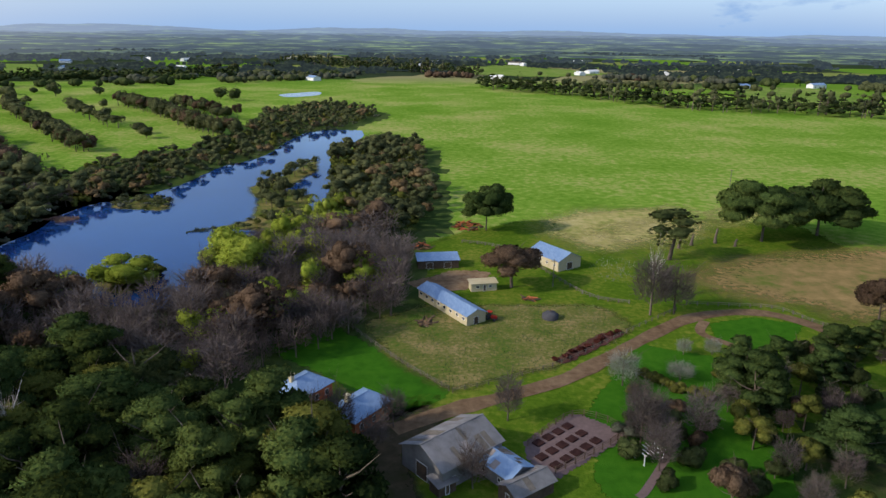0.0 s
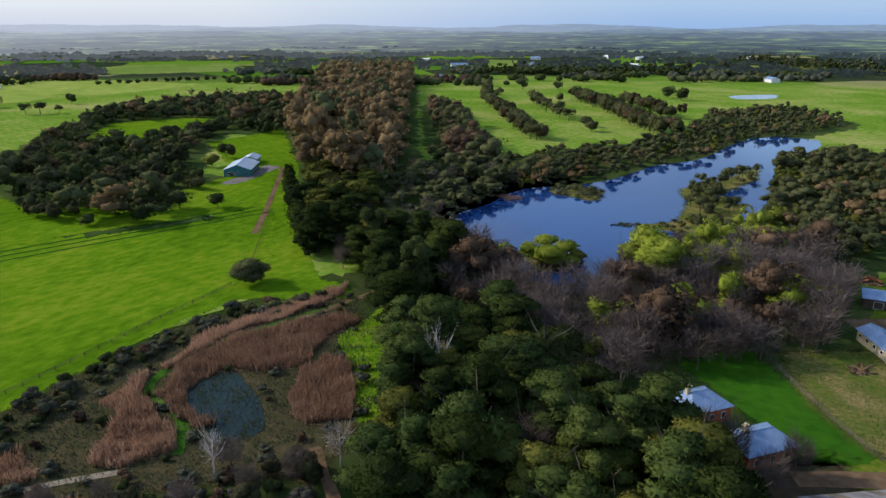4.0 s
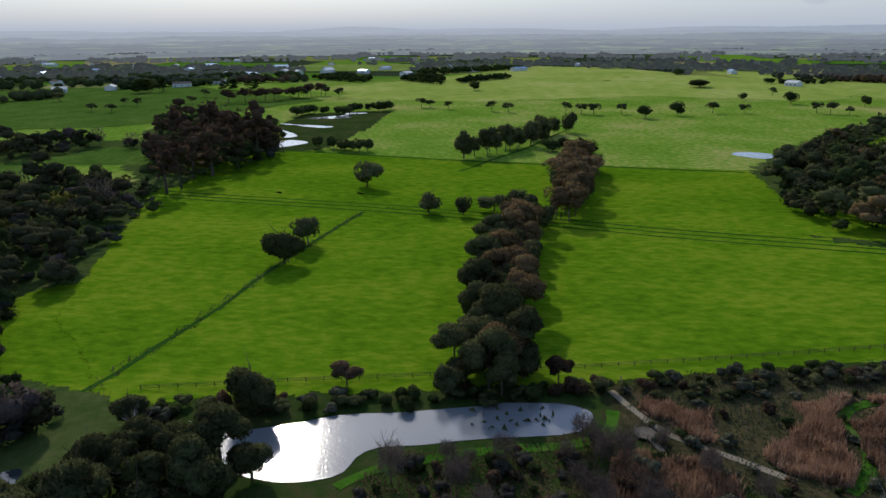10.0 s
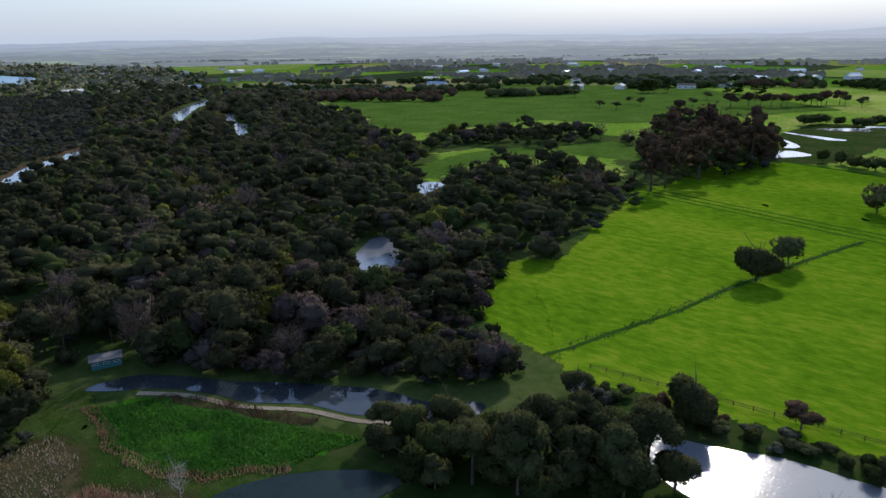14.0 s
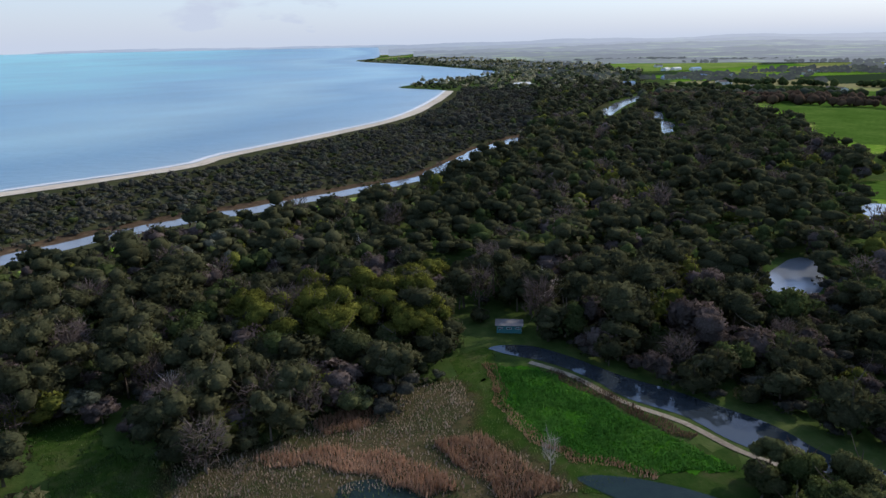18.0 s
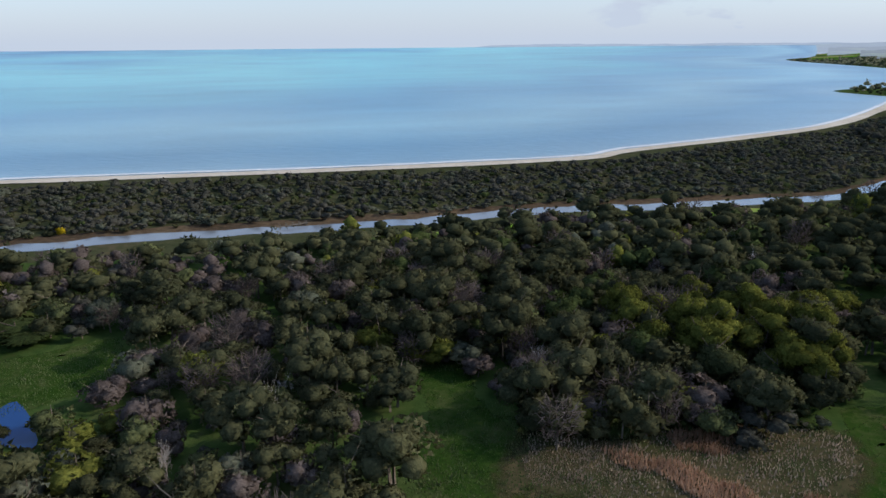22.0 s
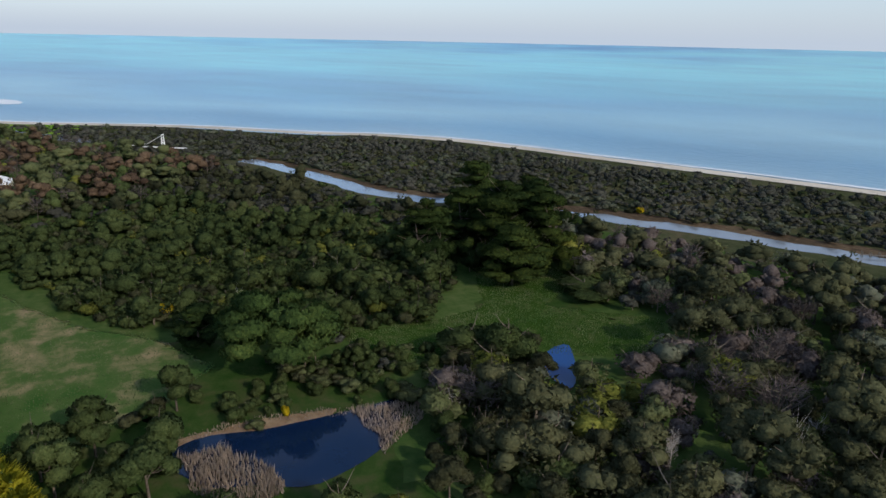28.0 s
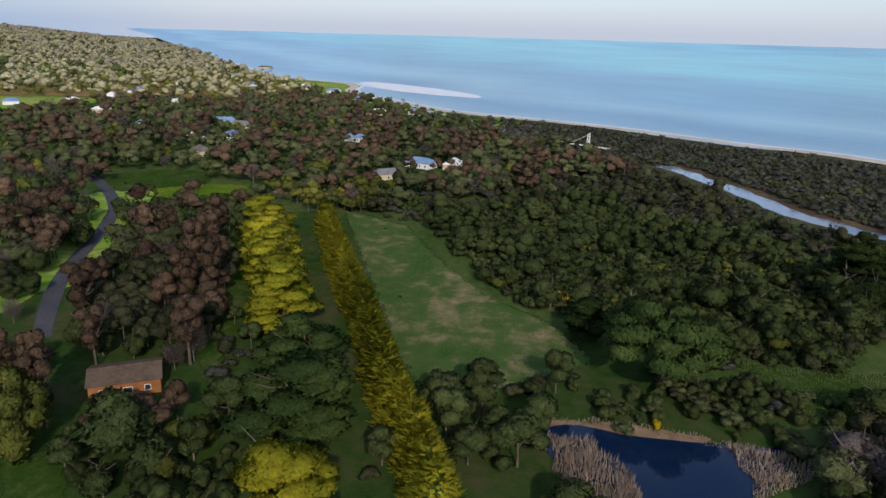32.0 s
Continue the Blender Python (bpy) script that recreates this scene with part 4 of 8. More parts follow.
# shore and capes glow in one flat haze colour each
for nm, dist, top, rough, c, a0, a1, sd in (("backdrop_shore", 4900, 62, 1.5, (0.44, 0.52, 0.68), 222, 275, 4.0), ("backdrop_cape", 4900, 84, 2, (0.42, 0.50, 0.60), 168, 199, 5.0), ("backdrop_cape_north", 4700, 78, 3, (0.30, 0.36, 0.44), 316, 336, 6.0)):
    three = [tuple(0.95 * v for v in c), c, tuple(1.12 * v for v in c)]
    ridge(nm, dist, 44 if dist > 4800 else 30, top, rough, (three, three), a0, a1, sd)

# water inland
sheet("lake", LAKEB[:1] + LAKE[1:16] + LAKEB[14:], M["lake"], 0.10, 2.5, label="dark blue lake with wooded shores")
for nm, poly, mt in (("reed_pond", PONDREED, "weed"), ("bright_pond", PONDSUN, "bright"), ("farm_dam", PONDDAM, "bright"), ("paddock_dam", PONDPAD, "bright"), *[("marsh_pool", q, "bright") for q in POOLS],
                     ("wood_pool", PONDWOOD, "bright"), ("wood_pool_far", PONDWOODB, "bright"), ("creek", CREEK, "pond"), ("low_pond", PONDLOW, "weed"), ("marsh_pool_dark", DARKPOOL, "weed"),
                     ("blue_pool", PONDBLUE, "lake"), ("dark_pond", PONDDARK, "pool")):
    sheet(nm, poly, M[mt], 0.12, 0.8, label="still water reflecting the sky")
mid = lambda a, b: [((p[0] + q[0]) / 2, (p[1] + q[1]) / 2) for p, q in zip(a, b)]
RIVER = [*mid(RIVERF, RIVERF2), (262, -170), *mid(RIVERD, RIVERD2)[1:], (20, -335), (-30, -365), *mid(RIVERB, RIVERB2)]
RIVER = [(x * (1 - 1.5 / math.hypot(x, y)), y * (1 - 1.5 / math.hypot(x, y))) for x, y in RIVER]
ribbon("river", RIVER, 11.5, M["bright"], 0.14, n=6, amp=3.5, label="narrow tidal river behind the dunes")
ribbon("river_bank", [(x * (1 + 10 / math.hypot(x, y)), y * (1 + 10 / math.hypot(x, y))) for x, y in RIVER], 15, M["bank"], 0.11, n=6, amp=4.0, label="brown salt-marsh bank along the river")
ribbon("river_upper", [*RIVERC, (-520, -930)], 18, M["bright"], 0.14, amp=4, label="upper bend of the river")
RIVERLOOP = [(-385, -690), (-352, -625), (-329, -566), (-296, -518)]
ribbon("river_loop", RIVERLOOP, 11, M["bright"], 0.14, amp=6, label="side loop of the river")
ribbon("river_mouth", [(700, 160), *RIVERH, (520, 20)], 14, M["bright"], 0.14, label="river reach near the village")

# ground cover
FAR_FIELDS = [
    [(68, 1648), (167, 1731), (314, 1423), (184, 1305), (73, 1373)],
    [(462, 1053), (544, 1066), (500, 878), (403, 823)],
    [(-932, 1500), (-870, 1516), (-757, 1374), (-759, 1218)],
    [(-1344, 754), (-1236, 950), (-1078, 835), (-1160, 661)],
    [(-1338, 753), (-1348, 902), (-1147, 759), (-1167, 668)],
    [(-1263, 892), (-1281, 995), (-1068, 832), (-1109, 784)],
    [(-1620, -438), (-1665, -198), (-1391, -188), (-1396, -379)],
    [(-883, -1907), (-1080, -1960), (-1330, -1860), (-1214, -1693), (-919, -1556), (-789, -1559)]]
for i, q in enumerate(FAR_FIELDS):
    cover("far_paddock", q, M["far_grass"], 0.6 + 0.02 * i, 12, "bright green paddock between shelter belts")
MARSH = [(-50, 170), (-90, 168), (-118, 160), (-138, 150), (-150, 112), (-148, 80), (-140, 45), (-136, 10), (-128, -45), (-122, -76), (-104, -100), (-60, -170), (-20, -170), (50, -150), (60, -90), (0, -60), (-50, -40), (-60, 40), (-50, 100)]
cover("marsh_floor", MARSH, M["marsh"], 0.010, 4, "rough marsh grass and sedge")
cover("woodland_floor", [(40, -160), (140, -200), (260, -170), (330, -80), (320, 60), (260, 130), (120, 140), (70, 110), (60, 30), (50, -60)], M["marsh"], 0.016, 4, "dark rough grass under trees")
cover("dune_floor", [*BEACH[:15], (560, 60), (430, -40), (330, -105), (250, -172), (150, -240), (60, -310), (-60, -385), (-240, -590), (-380, -820), (-380, -1050)], M["dune"], 0.05, 8, "low grey-green dune scrub")
for nm, poly, mt, z, c in (("paddock_1", [(-124, -80), (-134, -14), (-142, 31), (-155, 94), (-168, 138), (-226, 194), (-246, 139), (-276, 30), (-296, -40), (-320, -167), (-280, -155), (-170, -122)], "paddock", 0.04, 3),
                        ("paddock_2", [(-316, -160), (-294, -40), (-282, 30), (-260, 125), (-240, 180), (-330, 135), (-390, 140), (-400, 60), (-420, -40), (-455, -150), (-400, -165)], "paddock", 0.05, 4),
                        ("farm_grass", [(-48, 150), (-40, 112), (-10, 88), (40, 82), (75, 90), (120, 120), (150, 190), (150, 280), (90, 290), (30, 280), (-12, 240), (-20, 190)], "farm_grass", 0.014, 5), ("lawn", LAWN, "lawn", 0.06, 1.5), ("rough_yard", ROUGHYARD, "rough_grass", 0.07, 2.5), ("dry_slope", DRYA, "dry_grass", 0.05, 11), ("brown_slope", [(80, 200), (84, 216), (124, 238), (175, 245), (190, 210), (150, 182), (126, 172), (103, 186)], "brown_grass", 0.05, 12), ("dry_streak", [(60, 262), (120, 300), (190, 330), (200, 310), (120, 280), (70, 245)], "dry_grass", 0.052, 13),
                        ("farm_yard", [(-24, 112), (-10, 125), (-3, 131), (1, 122), (-6, 112), (-3, 96), (-22, 94)], "yard_earth", 0.06, 1.5), ("garden_bed", REDPATCH, "soil", 0.12, 0.8), ("drive_oval", OVAL, "lawn", 0.07, 1), ("yard", DIRTA, "dirt", 0.07, 1.5), ("courtyard", COURTYARD, "paving", 0.09, 0.6),
                        ("paddock_margin", [(-137, -120), (-122, -66), (-150, -92), (-205, -104), (-190, -140), (-165, -140)], "paddock", 0.036, 3), ("avenue_field", AVEFIELD, "paddock", 0.09, 3), ("brown_marsh", [(-139, 29), (-148, 63), (-153, 104), (-131, 139), (-82, 93), (-78, 71), (-100, 49), (-120, 26)], "marsh_brown", 0.03, 4), ("lane_field", [(308, 205), (313, 158), (249, 123), (216, 114), (214, 146)], "farm_grass", 0.05, 3), ("drive_grass", [(-404, 293), (-413, 368), (-295, 273), (-207, 185), (-153, 146), (-126, 141), (-157, 117), (-155, 96), (-191, 150), (-273, 220)], "paddock", 0.033, 3), ("garden_lawn", [(38, 90), (60, 95), (72, 130), (70, 152), (50, 160), (30, 125), (28, 100)], "lawn", 0.05, 1.5),
                        ("bright_grass", BRIGHTGRASS, "rough_lawn", 0.06, 1.5), ("slope_grass", SLOPEGRASS, "rough_lawn", 0.06, 1.5), ("meadow_grass", MEADOW, "rough_lawn", 0.06, 1.5),
                        ("long_meadow", MEADOWS, "meadow", 0.06, 1.5), ("lane_grass", LANEGRASS, "rough_lawn", 0.08, 2), ("rough_marsh", [(27, -122), (9, -124), (-6, -136), (-20, -140), (-33, -141), (-35, -126), (-30, -119), (-39, -107), (-44, -94), (-20, -96), (3, -102), (28, -100)], "marsh_brown", 0.085, 3), ("side_lawn", LAWNW, "rough_lawn", 0.08, 1.5),
                        ("front_lawn", LAWNSW, "rough_lawn", 0.08, 1.5), ("pond_bank", BANKDARK, "dirt", 0.10, 1.0), ("hut_grass", HUTGRASS, "rough_lawn", 0.05, 1.5), ("green_slope", MARSHGREEN, "paddock", 0.06, 1.5),
                        ("hill_field", HILLFIELD, "hill_grass", 0.12, 14), ("pale_field", PALEFIELD, "hill_grass", 0.10, 14), ("house_yard", [(-282, 216), (-286, 232), (-298, 262), (-310, 262), (-296, 238), (-290, 214)], "yard_gravel", 0.115, 2), ("farm_lawn", FARMLAWN, "paddock", 0.10, 3), ("inner_field", FIELDC, "paddock_dark", 0.08, 5), ("far_field", FIELDD, "paddock_dark", 0.10, 12),
                        ("mud_flat", [(-449, -149), (-585, -177), (-652, -167), (-674, -110), (-559, -114), (-456, -126)], "marsh", 0.06, 5)):
    cover(nm, poly, M[mt], z, c)
ribbon("farm_track", FARMTRACK, 4.6, M["track_dirt"], 0.12, label="curving brown dirt farm track")
ribbon("farm_loop", LOOP, 2.6, M["track_dirt"], 0.125)
ribbon("garden_path", [(43, 112), *GARDENPATH[:1], (36, 101), *GARDENPATH[1:]], 1.6, M["paving"], 0.13)
ribbon("reed_path", PATHREED, 1.6, M["gravel"], 0.14)
ribbon("reed_track", [(-131, 118), (-129, 130), (-128, 142), (-127, 158)], 1.8, M["track_dirt"], 0.145, amp=0.8, label="narrow dirt track beyond the reeds")
ribbon("reed_path_grass", PATHREED2, 2.2, M["verge"], 0.14)
ribbon("marsh_track", [(-84, 78), (-78, 74), (-71, 69), (-62, 62), (-50, 56)], 2.2, M["track_dirt"], 0.13, amp=1.0, label="brown dirt track through the marsh scrub")
ribbon("house_drive", [(-300, 262), *DRIVE, (-205, 165)], 2.4, M["track_dirt"], 0.12)
ribbon("side_lane", LANE, 5, M["asphalt"], 0.12)
ribbon("village_road", ROADV, 8, M["asphalt"], 0.14)
cover("track_verge", [(x - 14, y) for x, y in TRACKMID] + [(x + 14, y) for x, y in TRACKMID[::-1]], M["paddock"], 0.030, 4)
for dx in (-6, 0, 6):
    ribbon("stock_track", [(x + dx, y) for x, y in TRACKMID], 1.3, M["track"], 0.12)
ribbon("ditch", DITCH, 1.5, M["track"], 0.12, amp=1.0)
ribbon("field_line", HEDGEFAR, 3.0, M["track"], 0.12, amp=1.0)
ribbon("field_line", [(-380, -20), (-460, 20), (-560, 60)], 2.0, M["track"], 0.12, amp=2.0)
ribbon("pond_margin", [(-128, 25), (-119, 23), (-114, 13), (-111, -3), (-106, -18), (-99, -26)], 2.5, M["verge"], 0.10, amp=1, label="bright grass on the pond bank")
ribbon("muddy_edge", [(x + 2, y + 1) for x, y in CREEK[8:]], 1.6, M["gravel"], 0.16, label="pale mud at the water's edge")


# ---- trees ----
RNG = np.random.default_rng(5)


def unit(a):
    return a / (np.linalg.norm(a, axis=1, keepdims=True) + 1e-9)


def cards(C, R, n, size, rng, flat=0.5, up=0.15, lift=0.3):
    """n pointed leaf sprays over the outer skin of a crown of ellipsoids C with radii R."""
    w = (R[:, 0] * R[:, 1] + R[:, 0] * R[:, 2])
    which = rng.choice(len(C), 3 * n, p=w / w.sum())
    d = rng.normal(size=(3 * n, 3))
    d[:, 2] = d[:, 2] * 0.85 + lift
    d = unit(d)
    pos = C[which] + d * R[which] * rng.uniform(0.84, 1.08, (3 * n, 1))
    deep = ((((pos[:, None] - C[None]) / R[None]) ** 2).sum(2) < 0.66).any(1)  # inside another clump
    keep = np.flatnonzero(~deep)[:n]
    which, d, pos = which[keep], d[keep], pos[keep]
    n = len(keep)
    out = unit(d * 0.35 + rng.normal(size=(n, 3)) * 0.75 + np.array([0, 0, up]))
    side = unit(np.cross(out, d * flat + rng.normal(size=(n, 3)) * (1 - flat)))
    s = size * rng.uniform(0.6, 1.4, (n, 1))
    V = np.stack([pos - side * s * 0.75 - out * s * 0.3, pos + side * s * 0.75 - out * s * 0.3, pos + out * s * 1.25], 1).reshape(-1, 3)
    whole = unit(pos - np.array([*C.mean(0)[:2], C[:, 2].min()]))
    return np.c_[V, np.repeat(unit(d * 0.8 + whole * 0.5 + out * 0.2 + side * rng.normal(size=(n, 1)) * 0.25), 3, 0)], np.arange(3 * n).reshape(-1, 3)


def spikes(pos, d, length, width, rng):
    """Narrow pointed sprays from pos along d."""
    n = len(pos)
    w = unit(np.cross(d, rng.normal(size=(n, 3)))) * width * rng.uniform(0.6, 1.3, (n, 1))
    e = pos + d * length * rng.uniform(0.6, 1.3, (n, 1))
    return np.stack([pos - w, pos + w, e], 1).reshape(-1, 3), np.arange(3 * n).reshape(-1, 3)


def ico(sub):
    b = bmesh.new()
    bmesh.ops.create_icosphere(b, subdivisions=sub, radius=1)
    V, F = np.array([v.co[:] for v in b.verts]), np.array([[v.index for v in f.verts] for f in b.faces])
    b.free()
    return V, F


ICO = {1: ico(1), 2: ico(2)}


def cores(C, R, rng, k=0.92, sub=1):
    """Lumpy hearts of the leaf clumps."""
    IV, IF = ICO[sub]
    V, F = [], []
    for i, (c, r) in enumerate(zip(C, R)):
        V.append(np.c_[c + IV * r * k * rng.uniform(0.84, 1.14, (len(IV), 1)), IV])
        F.append(IF + i * len(IV))
    return np.vstack(V), np.vstack(F)


def tube(P, r, k=5):
    """A tapered limb along the points P with radii r."""
    P = np.asarray(P, float)
    V, F = [], []
    for i, (p, rr) in enumerate(zip(P, r)):
        t = P[min(i + 1, len(P) - 1)] - P[max(i - 1, 0)]
        t = t / (np.linalg.norm(t) + 1e-9)
        u = np.cross(t, (0.3, 1, 0.2)); u /= np.linalg.norm(u)
        v = np.cross(t, u)
        for j in range(k):
            a = 2 * math.pi * j / k
            V.append(p + rr * (u * math.cos(a) + v * math.sin(a)))
    for i in range(len(P) - 1):
        for j in range(k):
            a, b = i * k + j, i * k + (j + 1) % k
            F += [(a, b, b + k), (a, b + k, a + k)]
    return np.array(V), np.array(F)


def join(parts):
    V, F, o = [], [], 0
    for v, f in parts:
        V.append(v); F.append(f + o); o += len(v)
    return np.vstack(V), np.vstack(F)


def limbs(h, spread, rng, n=5, r0=None, base=0.3, k=5, forks=0):
    """A trunk with limbs that reach to the crown, each with its forks."""
    r0 = r0 or h * 0.02
    lean = rng.normal(size=2) * 0.04 * h
    top = np.array([lean[0], lean[1], h * 0.85])
    P = [np.array([0, 0, -0.3]), np.array([lean[0] * 0.2, lean[1] * 0.2, h * 0.25]), np.array([lean[0] * 0.6, lean[1] * 0.6, h * 0.55]), top]
    out = [tube(P, [r0 * 1.3, r0, r0 * 0.7, r0 * 0.15], k)]
    for i in range(n):
        s = rng.uniform(base, 0.75)
        o = np.array([lean[0] * s, lean[1] * s, h * s])
        a = rng.uniform(0, 6.283)
        e = o + np.array([math.cos(a) * spread * rng.uniform(0.5, 0.95), math.sin(a) * spread * rng.uniform(0.5, 0.95), h * rng.uniform(0.12, 0.35)])
        m = (o + e) / 2 + np.array([0, 0, -0.03 * h])
        out.append(tube([o, m, e], [r0 * 0.5, r0 * 0.35, r0 * 0.08], max(3, k - 1)))
        for _ in range(forks):
            g = m + (e - m) * rng.uniform(0.0, 0.6)
            q = g + (e - m) * 0.5 + rng.normal(size=3) * 0.11 * h + np.array([0, 0, 0.05 * h])
            out.append(tube([g, q], [r0 * 0.22, r0 * 0.05], 3))
    return join(out)


def crown(kind, lod, rng):
    """Crown and trunk of one tree at its usual size in metres; lod 3 is the fullest."""
    U, up, flat = rng.uniform, 0.15, 0.5
    def disc(k, s, lo, hi):
        a, rr = U(0, 6.283, k), s * np.sqrt(U(lo, hi, k))
        return np.cos(a) * rr, np.sin(a) * rr
    if kind == "gum":
        h, s, k, nc, sz = 13, 5.2, 10, 1500, 0.34
        x, y = disc(k, s, 0.02, 0.52)
        C = np.c_[x, y, h * (0.82 - 0.34 * (x * x + y * y) / s ** 2) * U(0.66, 1.0, k)]
        R = np.c_[U(1.7, 2.8, (k, 2)), U(1.2, 2.0, k)]
    elif kind == "tall":
        h, s, k, nc, sz = 22, 4.8, 13, 1700, 0.42
        x, y = disc(k, s, 0.02, 0.5)
        C = np.c_[x, y, h * U(0.36, 0.92, k)]
        R = np.c_[U(1.7, 2.7, (k, 2)), U(1.6, 2.6, k)]
    elif kind == "cypress":
        h, s, k, nc, sz, up, flat = 17, 7.4, 26, 2200, 0.42, 0.6, 0.4
        z = np.sort(U(0.14, 0.95, k))
        a = U(0, 6.283, k)
        rr = s * np.clip(1.15 - 0.85 * np.abs(z - 0.42) / 0.55, 0.12, 1) * np.sqrt(U(0.05, 0.62, k))
        C = np.c_[np.cos(a) * rr, np.sin(a) * rr, h * z]
        R = np.c_[U(2.3, 3.8, (k, 2)), U(0.7, 1.2, k)]
    elif kind == "golden":
        h, s = 11, 4.0
        m = {3: 1250, 2: 750, 1: 300, 0: 120}[lod]
        z = U(0.02, 1, m) ** 1.15
        a = U(0, 6.283, m)
        lay = np.floor(z * 11) / 11
        r = s * (1.03 - z) ** 0.75 * U(0.72, 1.0, m)
        pos = np.c_[np.cos(a) * r, np.sin(a) * r, h * (0.55 * lay + 0.45 * z) + 0.15]
        d = unit(np.c_[np.cos(a) * 0.8, np.sin(a) * 0.8, np.full(m, 0.62)] + rng.normal(size=(m, 3)) * 0.30)
        zc = np.linspace(0.06, 0.9, 9)
        rc = s * (1.02 - zc) ** 0.75
        body = cores(np.c_[np.zeros(9), np.zeros(9), h * zc], np.c_[rc, rc, np.full(9, 1.2)], rng, 0.86, 2 if lod == 3 else 1)
        sv, sf = spikes(pos, d, 2.0, 0.30 if lod == 3 else 0.45, rng)
        return (np.c_[sv, np.repeat(unit(d + np.array([0, 0, 0.3])), 3, 0)], sf), limbs(h, 0.5, rng, 0, 0.16), body
    elif kind == "round":
        h, s, k, nc, sz = 10, 4.9, 10, 1400, 0.33
        d = unit(rng.normal(size=(k, 3))) * U(0.25, 0.62, (k, 1))
        C = np.c_[d[:, 0] * s, d[:, 1] * s, h * (0.47 + 0.38 * d[:, 2])]
        R = np.c_[U(1.7, 2.7, (k, 2)), U(1.4, 2.2, k)]
    elif kind == "dome":
        h, s, k, nc, sz, up, flat = 15, 10.5, 44, 4200, 0.45, 0.4, 0.45
        x, y = disc(k, s, 0.0, 0.8)
        C = np.c_[x, y, h * (0.92 - 0.36 * (x * x + y * y) / s ** 2) * U(0.52, 1.0, k)]
        R = np.c_[U(2.6, 4.0, (k, 2)), U(1.0, 1.7, k)]
    elif kind == "bush":
        h, s, k, nc, sz = 4.4, 2.1, 5, 620, 0.24
        x, y = disc(k, s, 0.02, 0.34)
        C = np.c_[x, y, h * U(0.18, 0.64, k)]
        R = np.c_[U(1.0, 1.6, (k, 2)), U(0.9, 1.5, k)]
    elif kind == "scrub":
        h, s, k, nc, sz = 5.0, 3.2, 6, 520, 0.27
        x, y = disc(k, s, 0.02, 0.55)
        C = np.c_[x, y, h * U(0.3, 0.7, k)]
        R = np.c_[U(1.2, 2.0, (k, 2)), U(0.8, 1.3, k)]
    elif kind == "willow":
        h, s, k, nc, sz = 11, 5.2, 11, 1700, 0.34
        x, y = disc(k, s, 0.03, 0.6)
        C = np.c_[x, y, h * U(0.22, 0.8, k)]
        R = np.c_[U(1.6, 2.5, (k, 2)), U(1.5, 2.4, k)]
    elif kind in ("bare", "snag"):
        h, s = 11, 4.6
        T = limbs(h, s, rng, {3: 12, 2: 7, 1: 4, 0: 3}[lod], 0.26 if kind == "snag" else 0.17, 0.15, 4 if lod > 1 else 3, {3: 4, 2: 1, 1: 0, 0: 0}[lod])
        m = {3: 1100, 2: 400, 1: 140, 0: 60}[lod] // (6 if kind == "snag" else 1)
        a = U(0, 6.283, m); u = np.sqrt(U(0.02, 1, m))
        o = np.c_[np.cos(a) * u * s * 0.62, np.sin(a) * u * s * 0.62, h * U(0.28, 0.8, m)]
        d = np.c_[np.cos(a) * 0.6, np.sin(a) * 0.6, np.full(m, 0.8)] + rng.normal(size=(m, 3)) * 0.5
        return spikes(o, unit(d), 2.0, 0.05 * {3: 1.0, 2: 1.8, 1: 3.0, 0: 4.5}[lod], rng), T
    small = kind in ("bush", "scrub")
    if lod == 3:
        cv = [cards(C, R, int(1.5 * nc), sz * 0.85, rng, flat, up), cores(C, R, rng, 0.86, 2)]
    elif lod == 2:
        j = rng.choice(k, 3 if small else 6 if k < 20 else 12, replace=False)
        cv = [cards(C, R, int(0.28 * nc), sz * 1.3, rng, flat, up), cores(C[j], R[j], rng, 0.86, 2)]
    elif lod == 1:
        j = rng.choice(k, 3 if small else 5, replace=False)
        cv = [cards(C, R, 34 if small else 64, sz * 2.2, rng, flat, up), cores(C[j], R[j] * 1.15, rng, 0.9, 1)]
    else:
        j = rng.choice(k, 2 if small else 3, replace=False)
        cv = [cards(C, R, 8, sz * 4.0, rng, flat, up), cores(C[j], R[j] * 1.3, rng, 0.95, 1)]
    return join(cv), limbs(h, s, rng, {3: 5, 2: 1, 1: 0, 0: 0}[lod], None, 0.3, 5 if lod == 3 else 3)


def place(v, rot, base):
    """Points with their normals, turned, scaled and moved."""
    n = v[:, 3:] @ rot if v.shape[1] > 3 else np.zeros_like(v)
    return np.c_[v[:, :3] @ rot + base, n / (np.linalg.norm(n, axis=1, keepdims=True) + 1e-9)]


TREES = {}
for _k in ("gum", "tall", "cypress", "golden", "bush", "scrub", "willow", "bare", "snag", "round", "dome"):
    for _l in (0, 1, 2, 3):
        TREES[_k, _l] = [crown(_k, _l, RNG) for _ in range(4)]


